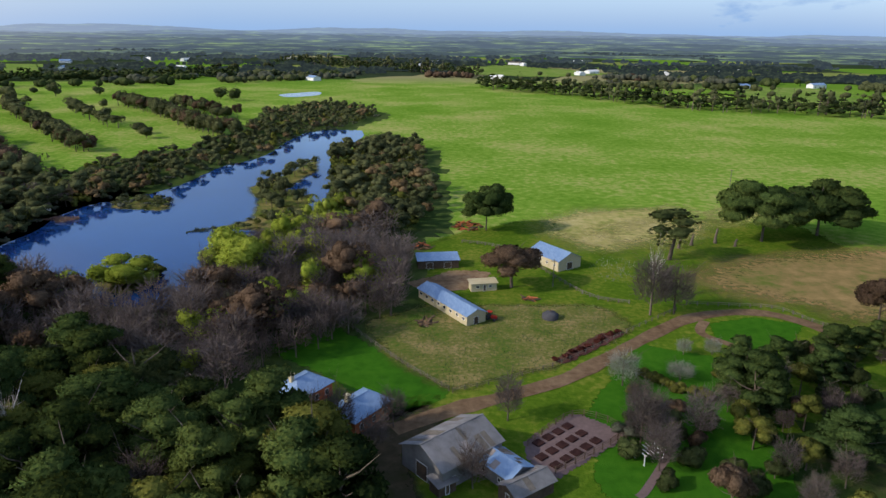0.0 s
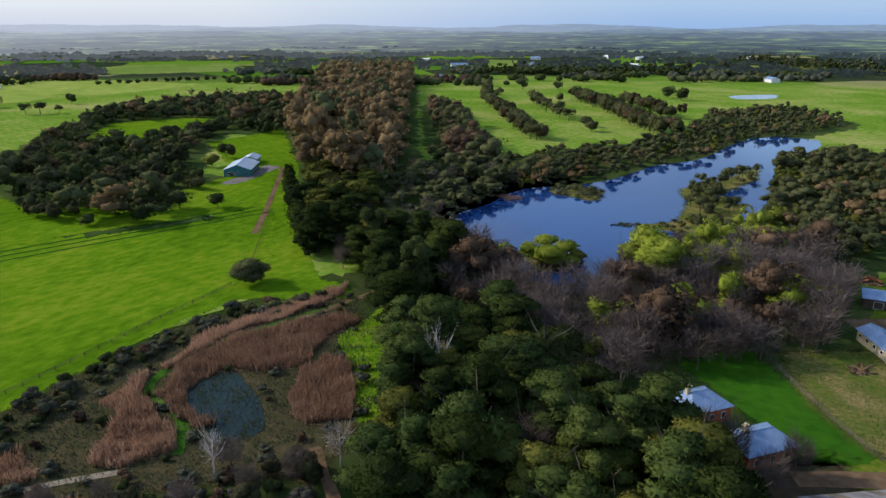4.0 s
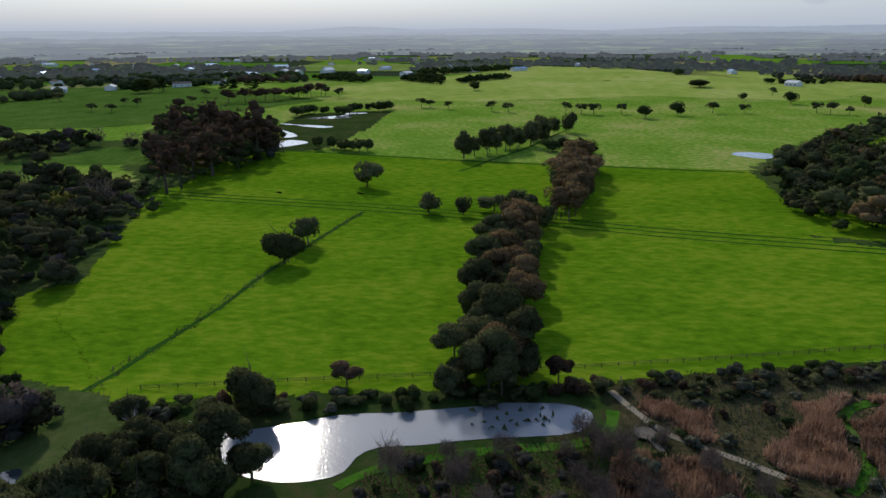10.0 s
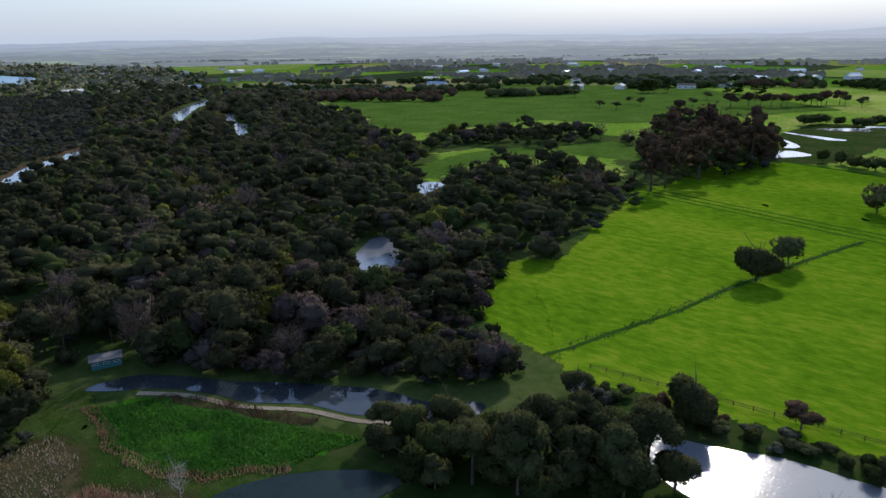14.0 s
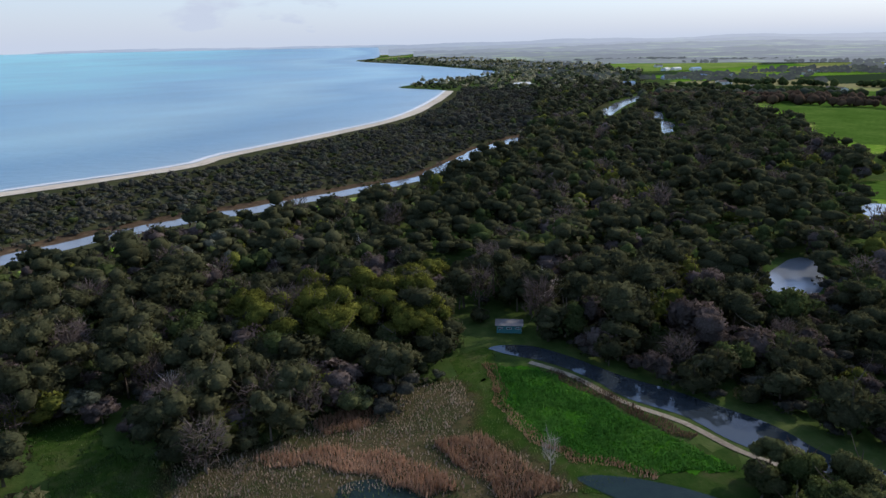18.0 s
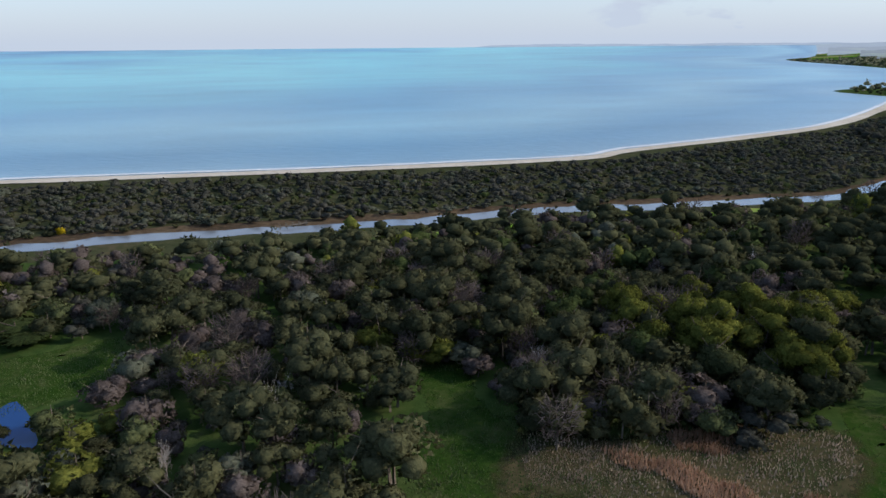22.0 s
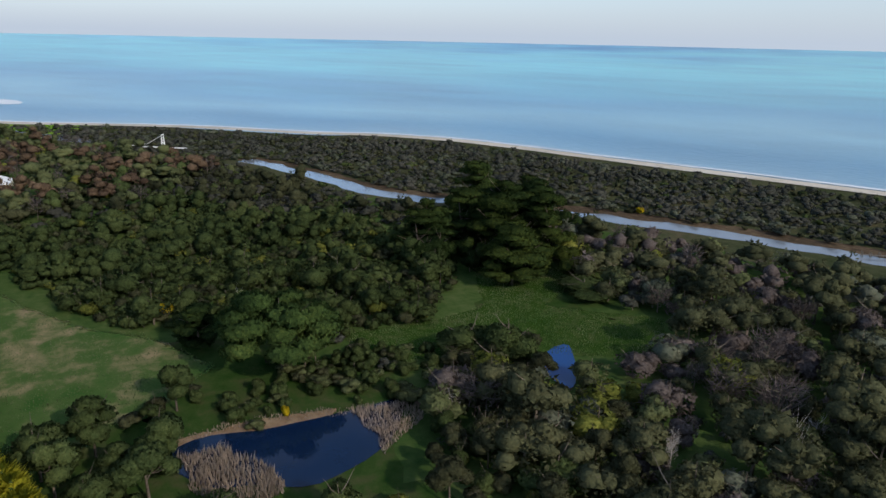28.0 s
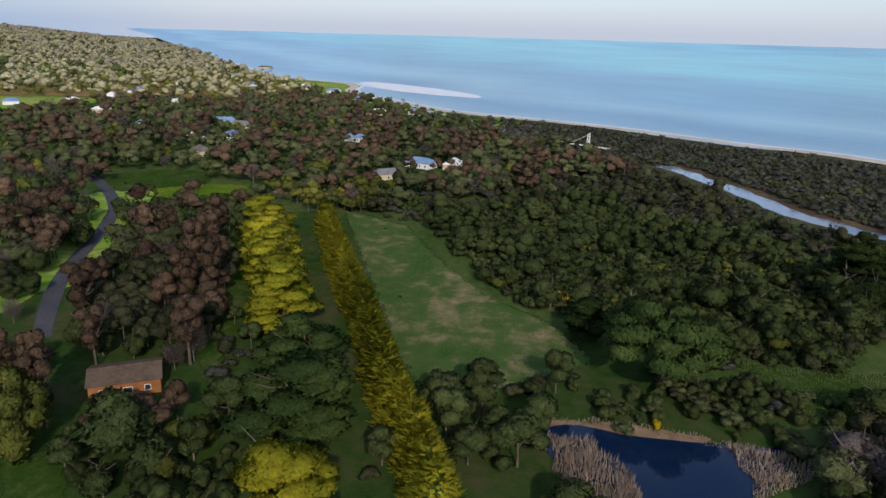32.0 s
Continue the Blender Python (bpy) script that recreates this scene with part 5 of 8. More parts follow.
def wood(label, poly, gap, mix, scale=(0.6, 1.4), avoid=(), name="woodland", bark="bark", seed=1, far=220):
    """Trees too many to count, as one mesh; fuller within `far` metres of the middle of the plan. mix: (kind, leaf, share)."""
    rng = np.random.default_rng(seed)
    pts = scatter(poly, gap, rng, avoid)
    if not len(pts):
        return None
    leaves = sorted({m[1] for m in mix})
    p = np.array([m[2] for m in mix], float)
    pick = rng.choice(len(mix), len(pts), p=p / p.sum())
    V, F, I, o = [], [], [], 0
    for (x, y), i in zip(pts, pick):
        kind, leaf, _ = mix[i]
        (cv, cf), (tv, tf) = TREES[kind, 2 if math.hypot(x, y) < far else 1 if math.hypot(x, y) < 560 else 0][rng.integers(4)]
        s, a = rng.uniform(*scale), rng.uniform(0, 6.283)
        rot = np.array([[math.cos(a), math.sin(a), 0], [-math.sin(a), math.cos(a), 0], [0, 0, 1]]) * s
        rot[:, 2] *= rng.uniform(0.75, 1.2)
        rot[:, :2] *= rng.uniform(0.95, 1.35)
        base = np.array([x, y, rise(x, y)])
        for v, f, mi in ((cv, cf, leaves.index(leaf)), (tv, tf, len(leaves)))[:2 if math.hypot(x, y) < far or kind in ("tall", "bare") else 1]:
            V.append(place(v, rot, base)); F.append(f + o); I.append(np.full(len(f), mi)); o += len(v)
    ob = new(name, mesh(name, np.vstack(V), np.vstack(F), [M[l] for l in leaves] + [M[bark]], np.concatenate(I), True))
    return tagged(ob, label, "trees", kind="stuff")


WATERS = [PONDWOOD, PONDWOODB, PONDBLUE, PONDDARK, CREEK, PONDLOW, PONDSUN, PONDREED, LAKE, SEA]
def nearer(poly, d):
    """The plan moved d metres towards the middle."""
    return [(x * (1 - d / math.hypot(x, y)), y * (1 - d / math.hypot(x, y))) for x, y in poly]


WATERS += [nearer(q, d) for q in (PONDWOOD, PONDWOODB) for d in (9, 18)] + [nearer(PONDBLUE, d) for d in (5, 10, 15, 20)]
OPEN = [AVEFIELD, FARMLAWN, MEADOW, MEADOWS, SCARA, SLOPEGRASS, BRIGHTGRASS, SEDGE, HUTGRASS, FIELDC, [(-60, -172), (-44, -172), (-40, -150), (-60, -150)]]


def bank(line, half):
    """The strip within half a width of a line, as a closed plan."""
    P = smooth_line(line, False, 3)
    T = np.gradient(P, axis=0)
    T /= np.linalg.norm(T, axis=1, keepdims=True)
    S = np.c_[-T[:, 1], T[:, 0]] * half
    return [tuple(p) for p in P + S] + [tuple(p) for p in (P - S)[::-1]]


RIVERBED = bank(RIVER, 12)
CREEKSIDE = bank([(-44, -156), (-52, -150), (-62, -141), (-70, -129), (-79, -116), (-87, -103), (-95, -90), (-104, -80)], 4.5)
SANDS = bank(BEACH, 24)


def disc_plan(x, y, r, pull):
    """A round clearing, pulled towards the middle of the plan."""
    d = math.hypot(x, y)
    x, y = x * (1 - pull / d), y * (1 - pull / d)
    return [(x + r * math.cos(a * 0.785), y + r * math.sin(a * 0.785)) for a in range(8)]


HILL_HOUSES = [(846, 513), (877, 461), (900, 443), (884, 355), (837, 299), (561, 329), (610, 488), (1303, 706), (1126, 580), (548, 411), (781, 245), (590, 472), (675, 492), (749, 505), (726, 504), (634, 394)]
YARDS = [disc_plan(x, y, 15, 10) for x, y in HOUSEV + HOUSEVB + HILL_HOUSES]
GUM = [("gum", "teatree", 3), ("round", "teatree", 3), ("round", "twig", 0.8), ("bare", "twig", 0.7), ("round", "green", 2.0), ("scrub", "heath", 2), ("round", "yellowgreen", 0.5)]
COAST_MIX = [("scrub", "heath", 6), ("bush", "teatree", 2), ("scrub", "scrub", 1.5), ("bush", "green", 0.5)]
BARE = [("bare", "twig", 9), ("gum", "brown", 0.8), ("scrub", "gum", 1.2), ("willow", "willow", 0.3)]
DUNES = [*BEACH[:17], (640, 100), (520, 30), (440, -36), *RIVER]
BEHIND = [nearer(q, -75) for q in (W_BELTA, W_BELTB)]
woods = [
    ("bare grey winter trees on the lake shore", W_BARE, 5.6, BARE, {}),
    ("olive gums along the lake", W_LANEE, 6.5, [("gum", "gum", 4), ("round", "yellowgreen", 2.0), ("gum", "russet", 0.8)], dict(scale=(0.5, 0.95))),
    ("olive scrub on the far lake shore", W_LANEW, 6.5, [("gum", "gum", 5), ("scrub", "scrub", 2), ("scrub", "gum", 3), ("round", "yellowgreen", 1.5), ("gum", "russet", 0.8)], dict(scale=(0.4, 0.8))),
    ("dark belt of trees beyond the paddock", W_BELTA, 11, [("gum", "green", 3), ("tall", "gum", 3), ("cypress", "cypress", 3)], dict(scale=(0.7, 1.2), avoid=BEHIND)),
    ("dark belt of trees beyond the pasture", W_BELTB, 11, [("gum", "green", 3), ("cypress", "cypress", 3)], dict(scale=(0.7, 1.2), avoid=BEHIND)),
    ("tall russet gums along the avenue", W_AVENUE, 8.5, [("tall", "russet", 6), ("tall", "gum", 1.4), ("cypress", "cypress", 0.5)], {}),
    ("trees on the west shore", W_WESTLAKE, 7, [("gum", "gum", 4), ("scrub", "scrub", 2), ("bare", "twig", 1)], dict(scale=(0.5, 0.95))),
    ("dark trees round the farmhouse", W_FARMWOOD, 9.5, [("round", "green", 5), ("round", "teatree", 3), ("gum", "gum", 1.5), ("gum", "russet", 0.6)], dict(avoid=[[(-340, 215), (-285, 205), (-270, 240), (-300, 285), (-350, 270)]])),
    ("strip of gums", W_STRIP, 8, [("gum", "gum", 4), ("gum", "brown", 1)], {}),
    ("wood of dark gums beside the marsh", W_LEFTWOOD, 11, [("tall", "brown", 2), ("gum", "green", 3)], {}),
    ("dense dark wood beside the paddock", W_SOUTH, 9.5, GUM, {}),
    ("dark thicket on the far bank of the creek", [(-58, -152), (-66, -141), (-80, -123), (-91, -109), (-101, -91), (-116, -84), (-126, -92), (-136, -118), (-166, -130), (-180, -150), (-150, -205), (-90, -205)], 5.6, [("scrub", "heath", 3), ("round", "teatree", 3.5), ("round", "twig", 0.8), ("bush", "green", 1.5)], dict(scale=(0.5, 1.0))),
    ("trees along the inner field", W_SOUTHB, 11, GUM, {}),
    ("dense dark wood towards the river", [p for p in W_EAST if p != (-96, -118)], 9, GUM, {}),
    ("wood of olive gums", W_EASTB, 7.0, [("gum", "teatree", 3.5), ("round", "teatree", 3), ("round", "yellowgreen", 0.6), ("round", "gum", 0.8), ("scrub", "heath", 2.0), ("round", "scrub", 0.8), ("round", "twig", 1.6), ("bare", "twig", 0.9)], dict(scale=(0.5, 1.15))),
    ("grey coastal scrub on the dunes", DUNES, 6.4, COAST_MIX, dict(scale=(0.5, 1.0))),
    ("plantation of round dark green bushes", W_PLANT, 4.1, [("bush", "green", 6), ("round", "green", 1.2), ("bush", "yellowgreen", 0.5), ("bush", "teatree", 1)], dict(scale=(0.55, 1.15))),
    ("scrub behind the plantation", [(262, 62), (300, 130), (340, 60), (400, 0), (440, -30), (320, -80), (230, -60), (332, -11), (286, 53)], 6.5, [("scrub", "heath", 3), ("bush", "teatree", 3), ("bush", "green", 2), ("round", "teatree", 1)], dict(scale=(0.6, 1.1))),
    ("dark scrub between the plantation and the river", [(330, -8), (300, -45), (270, -76), (228, -100), (250, -135), (285, -140), (330, -108), (385, -60), (440, -30), (400, 0)], 5.6, [("scrub", "heath", 3), ("bush", "teatree", 3), ("bush", "green", 3), ("round", "teatree", 1)], dict(scale=(0.6, 1.1))),
    ("brown village trees among roofs", W_VILLAGE, 11, [("gum", "brown", 2.4), ("gum", "gum", 3), ("round", "gum", 2), ("round", "green", 2), ("round", "yellowgreen", 1.2), ("bare", "twig", 1.5)], dict(scale=(0.7, 1.25))),
    ("coastal wood on the far cape", [(-255, -1120), (-195, -1240), (-330, -1440), (-515, -1720), (-450, -2300), (-270, -2840), (-300, -3050), (-700, -3300), (-800, -2500), (-900, -1700), (-640, -1200), (-440, -960)], 19, [("round", "gum", 3), ("round", "scrub", 3), ("gum", "pale_scrub", 2), ("round", "green", 1)], dict(scale=(0.7, 1.3))),
    ("coastal wood beyond the river bend", [(-222, -575), (-275, -640), (-480, -900), (-450, -970), (-262, -1110), (-200, -919), (-130, -735), (-120, -600)], 11, COAST_MIX, dict(scale=(1.2, 1.7))),
    ("pale scrub on the seaward side of the headland", [(1130, 545), (1785, 945), (2125, 1175), (2810, 1670), (3420, 2200), (2900, 2700), (2000, 1900), (1300, 1200), (1000, 700)], 23, [("gum", "pale_scrub", 4), ("scrub", "pale_scrub", 2), ("round", "yellowgreen", 2.5), ("gum", "pale_twig", 1.5), ("gum", "gum", 0.8)], dict(scale=(0.9, 1.5))),
    ("clipped dark plantation on the hill", [(-1059, -47), (-1167, 28), (-1200, 10), (-1085, -70)], 9, [("round", "cypress", 1)], dict(scale=(0.9, 1.2))),
    ("clipped dark plantation on the hill", [(-1022, -81), (-1116, -153), (-1200, -140), (-1150, -85)], 10, [("round", "cypress", 1)], dict(scale=(0.9, 1.2))),
    ("clipped dark plantation on the hill", [(-1262, -121), (-1423, 52), (-1480, 40), (-1330, -150)], 11, [("round", "cypress", 1)], dict(scale=(1.0, 1.3))),
    ("clipped dark plantation on the hill", [(-1067, -204), (-1115, -197), (-1240, -270), (-1150, -300)], 10, [("round", "cypress", 1)], dict(scale=(0.9, 1.2))),
    ("trees along the far shore", W_VILLAGEB, 17, [("gum", "pale_scrub", 4), ("round", "yellowgreen", 3), ("gum", "gum", 1.2)], {}),
]
for i, (lab, poly, gap, mix, kw) in enumerate(woods):
    if i not in (3, 4, 15, 21) and "plantation on the hill" not in lab:
        cover("wood_floor", poly, M["brown_grass" if "headland" in lab or "far shore" in lab else "forest_floor"], 0.020 + 0.004 * (i % 4), 25 if "far cape" in lab or "headland" in lab or "far shore" in lab else 5, "dark leaf litter and undergrowth", 40 + i)
    kw = dict(kw)
    kw["avoid"] = list(kw.get("avoid", ())) + WATERS + OPEN + [RIVERBED, bank(RIVER, 9), nearer(bank(RIVER, 9), 10), *[nearer(bank([*RIVERC, (-520, -930)], 17), d) for d in (0, 30, 60, 90)], *[nearer(bank(RIVERLOOP, 9), d) for d in (0, 20, 40)], *FAR_FIELDS, CREEKSIDE, SANDS, LANEGRASS] + (YARDS if "village" in lab or "shore" in lab else [])
    wood(lab, poly, gap, mix, seed=10 + i, **kw)


def far_belts():
    """Hedgerows, shelter belts and copses of the farmland out to the hills."""
    rng = np.random.default_rng(77)
    leaves = ["green", "gum", "scrub", "brown"]
    rings, count = [([], [], []) for _ in range(3)], [0, 0, 0]
    lump = [cores(np.c_[rng.normal(size=(2, 2)) * 1.6, rng.uniform(3, 5, 2)], np.c_[rng.uniform(3.0, 4.4, (2, 2)), rng.uniform(3.0, 4.5, 2)], rng, 1.0, 1) for _ in range(8)]
    for _ in range(440):
        yaw, d = rng.uniform(-40, 162), 900 + 1650 * rng.uniform() ** 0.9
        if yaw < 22 and d < 1080 or 55 < yaw < 125 and d < 1000 or yaw > 158 and d < 1500 or 22 <= yaw <= 55 and d < 950:
            continue
        x, y = np.array([-d * math.sin(radians(yaw))]), np.array([d * math.cos(radians(yaw))])
        if any(inside(q, x, y)[0] for q in (*FAR_FIELDS, HILLFIELD, PALEFIELD)):
            continue
        a = radians(yaw)
        t = rng.normal(scale=0.22) + (1.57 if rng.uniform() < 0.15 else 0.0)
        u = np.array([math.cos(a + t), math.sin(a + t)])
        L, wide = rng.uniform(60, 330), rng.uniform(4, 30)
        n = int(min(46, 4 + L * max(wide, 10) / 130))
        leaf = int(rng.choice(4, p=(0.3, 0.42, 0.2, 0.08)))
        P = np.c_[x, y] + u * rng.uniform(-L, L, (n, 1)) / 2 + np.array([-u[1], u[0]]) * rng.uniform(-wide, wide, (n, 1)) / 2
        for p in P[~np.any([inside(q, P[:, 0], P[:, 1]) for q in (*FAR_FIELDS, SEA, *[nearer(f, 160) for f in FAR_FIELDS], *[nearer(f, 320) for f in FAR_FIELDS])], axis=0)]:
            cv, cf = lump[rng.integers(8)]
            k = rng.uniform(0.8, 1.5)
            r = math.hypot(*p)
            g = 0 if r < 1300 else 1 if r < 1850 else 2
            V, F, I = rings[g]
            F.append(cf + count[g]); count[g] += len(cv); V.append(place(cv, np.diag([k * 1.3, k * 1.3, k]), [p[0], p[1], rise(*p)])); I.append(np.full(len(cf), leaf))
    V, F, I = rings[0]
    tagged(new("far_woods", mesh("far_woods", np.vstack(V), np.vstack(F), [M[l] for l in leaves], np.concatenate(I), True)), "distant shelter belts and copses", "trees", kind="stuff")
    # outer two rings glow, distance haze mixed into their dark tones
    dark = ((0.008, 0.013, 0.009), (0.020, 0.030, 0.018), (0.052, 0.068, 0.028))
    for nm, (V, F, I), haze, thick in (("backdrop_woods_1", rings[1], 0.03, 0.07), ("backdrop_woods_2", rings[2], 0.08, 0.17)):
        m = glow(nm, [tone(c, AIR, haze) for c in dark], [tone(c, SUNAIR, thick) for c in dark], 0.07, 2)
        tagged(new(nm, mesh(nm, np.vstack(V), np.vstack(F), [m], None, True)), "far woods and shelter belts with painted distance haze", kind="structure")


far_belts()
HEROES = [  # kind, place, height, width
    ("dome", 123, 253, 24.0, 36.0),
    ("dome", 149, 262, 22.0, 38.0),
    ("dome", 18, 264, 19.7, 21.3),
    ("tallgreen", 80, 229, 18.3, 17.5),
    ("bare", 59, 179, 18.0, 16.4),
    ("bare", 66, 180, 14.5, 15.0),
    ("brown", 22, 200, 14.3, 19.2),
    ("bare", 14, 123, 10.8, 8.2),
    ("bare", -25, 116, 11.0, 8.0),
    ("bare", -19, 115.5, 12.0, 8.5),
    ("bare", -9, 120, 9.0, 7.5),
    ("bare", 6, 101, 9.5, 8.0),
    ("bare", -12, 112, 8.5, 8.0),
    ("willow", -61, 199, 19.0, 23.3),
    ("willow", -47, 210, 12.4, 22.3),
    ("willow", -40, 245, 14.0, 19.0),
    ("bare", -70, 197, 13.5, 8.1),
    ("willow", -97, 197, 9.1, 20.8),
    ("blossom", 55, 141, 4.6, 8.3),
    ("blossom", 41, 138, 8.8, 9.8),
    ("blossom", 67, 154, 4.6, 6.0),
    ("blossom", 60, 154, 4.3, 5.2),
    ("yellow", 42, 134, 2.5, 3.1),
    ("brown", 116, 168, 16.0, 12.4),
    ("brown", -139, 15, 6.8, 6.4),
    ("gum", -122, -48, 10.5, 11.0),
    ("brown", -135, -32, 5.8, 7.7),
    ("gum", -163, 129, 8.6, 13.5),
    ("gum", -287, -28, 9.3, 11.7),
    ("gum", -284, -13, 8.8, 8.7),
    ("gum", -292, 0, 7.3, 14.8),
    ("gum", -338, -64, 14.0, 15.8),
    ("gum", -218, -71, 11.5, 13.8),
    ("gum", -238, -68, 11.3, 12.7),
    ("gum", -980, 276, 10.9, 33.5),
    ("gum", -116, -72, 6.2, 7.6),
    ("dome", 147, -24, 21.0, 29.0),
    ("cypress", 168, -7, 11.6, 13.4),
    ("cypressfresh", 108, 48, 17.7, 27.0),
    ("cypressfresh", 131, 55, 15.0, 22.0),
    ("goldwide", 85, 40, 15.6, 18.9),
    ("yellow", 93, 95, 16.6, 13.4),
    ("bush", 97, 78, 11.7, 15.2),
    ("yellow", 100, 64, 7.4, 7.9),
    ("bush", 91, 67, 8.4, 7.6),
    ("green", 86, -59, 7.3, 12.5),
    ("flowerbush", 193, 0, 3.6, 5.4),
    ("flowerbush", 128, -21, 2.1, 2.2),
    ("flowerbush", 245, -204, 3.9, 3.8),
    ("green", 138, -67, 9.0, 16.6),
    ("green", 130, -74, 11.6, 12.2),
    ("green", 166, -119, 4.6, 19.6),
    ("green", -59, 122, 13.6, 18.6),
    ("green", -40, 112, 12.0, 15.8),
    ("snag", 63, 191, 13.8, 5.3),
    ("snag", 72, -96, 10.5, 4.6),
    ("snag", 79, -114, 5.5, 5.2),
    ("snag", 63, -122, 4.2, 5.1),
    ("snag", 86, -85, 5.5, 3.5),
    ("snag", 199, -161, 7.4, 6.6),
    ("snag", 163, -18, 11.5, 7.4),
    ("snag", 74, -101, 8.0, 7.2),
    ("snag", 119, -56, 6.0, 3.7),
    ("snag", -68, -174, 10.0, 8.2),
    ("snag", -21, -231, 9.3, 6.0),
    ("snag", 30, -144, 7.1, 5.4),
    ("snag", -41, -102, 6.8, 4.4),
    ("snag", -109, -52, 4.1, 10.5),
    ("snag", -92, 61, 8.1, 5.5),
    ("snag", -76, 76, 8.1, 6.5),
    ("snag", -73, 102, 14.8, 7.2),
    ("snag", -107, -65, 6.8, 6.0),
    ("snag", -68, -177, 9.7, 6.7),
    ("snag", 72, -97, 11.0, 5.8),
    ("snag", 84, -83, 5.6, 2.9),
    ("snag", 113, -52, 6.3, 3.6),
]

# ---- single trees ----
PROTO = {}
WORDS = {
    "gum": ("gum_tree", "gum tree", "tree"), "tall": ("tall_gum", "tall gum tree", "tree"),
    "cypress": ("cypress_tree", "layered cypress", "tree"), "round": ("paddock_tree", "round-crowned tree", "tree"), "dome": ("old_cypress", "broad old cypress, several trunks,", "tree"), "golden": ("golden_cypress", "conical clipped cypress", "tree"),
    "bush": ("bush", "round dense bush", "bush"), "scrub": ("shrub", "low spreading shrub", "shrub"), "willow": ("willow_tree", "willow with fresh yellow-green leaves", "tree"),
    "bare": ("bare_tree", "leafless twiggy tree", "tree"), "snag": ("dead_tree", "bleached dead tree with bare limbs", "tree"),
}
TINT = {"pale_twig": "", "fresh": "green", "gum": "olive", "brown": "russet-brown", "green": "dark green", "scrub": "grey-green", "teatree": "dark olive", "heath": "grey", "russet": "russet", "cypress": "dark green", "golden": "golden", "yellowgreen": "yellow-green", "willow": "bright",
        "twig": "grey-brown", "blossom": "white-blossomed", "flower": "yellow-flowered", "red_leaf": "red-leaved"}


def tree(kind, leaf, x, y, high, wide, turn, where="", group="", variant=0, bark="bark"):
    """One tree as a thing: an empty at its foot with a trunk and a crown."""
    lod = 3 if math.hypot(x, y) < 240 or wide > 19 else 2
    key = (kind, leaf, variant, bark, lod, group in ("fairway trees", "pasture trees"))
    (cv, cf), (tv, tf) = TREES[kind, lod][variant][:2]
    h0, w0 = cv[:, 2].max(), (np.ptp(cv[:, 0]) + np.ptp(cv[:, 1])) / 2
    m = Matrix.LocRotScale((x, y, rise(x, y)), Euler((0, 0, turn)), (wide / w0, wide / w0, high / h0))
    name, words, cat = WORDS[kind]
    if group in ("fairway trees", "pasture trees"):
        name = group[:-1].replace(" ", "_")
    elif kind == "round" and leaf != "gum":
        name = "broadleaf_tree"
    label = " ".join(w for w in (TINT[leaf], words, where) if w)
    if key not in PROTO:
        ob = new(name)
        # darker green inside golden tips, so the gaps carry shade in their colour
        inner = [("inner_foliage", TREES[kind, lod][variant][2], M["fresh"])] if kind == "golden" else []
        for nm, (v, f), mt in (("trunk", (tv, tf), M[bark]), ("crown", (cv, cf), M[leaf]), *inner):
            c = new(nm, mesh(nm, v, f, [mt], smooth=True))
            c.parent = ob
        PROTO[key] = ob
        ob.matrix_basis = m
    else:
        src = PROTO[key]
        keep = src.scale.copy()
        src.scale = (1, 1, 1)
        ob = copy_thing(src, m)
        src.scale = keep
    return tagged(ob, label, cat, group)


HERO_KIND = {"cypressfresh": ("cypress", "fresh"), "cypressolive": ("cypress", "yellowgreen"), "cypress": ("cypress", "cypress"), "dome": ("dome", "fresh"), "tallgreen": ("tall", "green"), "bare": ("bare", "twig"), "brown": ("gum", "brown"), "gum": ("round", "gum"), "willow": ("willow", "willow"),
             "blossom": ("bare", "blossom"), "yellow": ("willow", "yellowgreen"), "goldwide": ("cypress", "golden"), "bush": ("bush", "green"), "green": ("round", "green"), "flowerbush": ("bush", "flower"), "snag": ("snag", "pale_twig")}
_r = np.random.default_rng(3)
for kind, x, y, high, wide in HEROES:
    k, leaf = HERO_KIND[kind]
    high *= 1.25 if kind == "snag" else 1.0
    tree(k, leaf, x, y, high, wide, _r.uniform(0, 6.28), "alone in grass" if kind in ("gum", "brown", "tallgreen") else "rising from undergrowth", variant=int(_r.integers(4)), bark="pale_bark" if kind == "snag" else "bark")


def grove(poly, gap, mix, where, group, scale=(0.8, 1.25), seed=1, avoid=()):
    """Trees one could count, each a thing of its own."""
    rng = np.random.default_rng(seed)
    p = np.array([m[2] for m in mix], float)
    for x, y in scatter(poly, gap, rng, [*avoid, *WATERS]):
        kind, leaf, _ = mix[rng.choice(len(mix), p=p / p.sum())]
        cv = TREES[kind, 3][0][0][0]
        s = rng.uniform(*scale)
        tree(kind, leaf, x, y, cv[:, 2].max() * s * rng.uniform(0.85, 1.15), (np.ptp(cv[:, 0]) + np.ptp(cv[:, 1])) / 2 * s, rng.uniform(0, 6.28), where, group, int(rng.integers(4)))


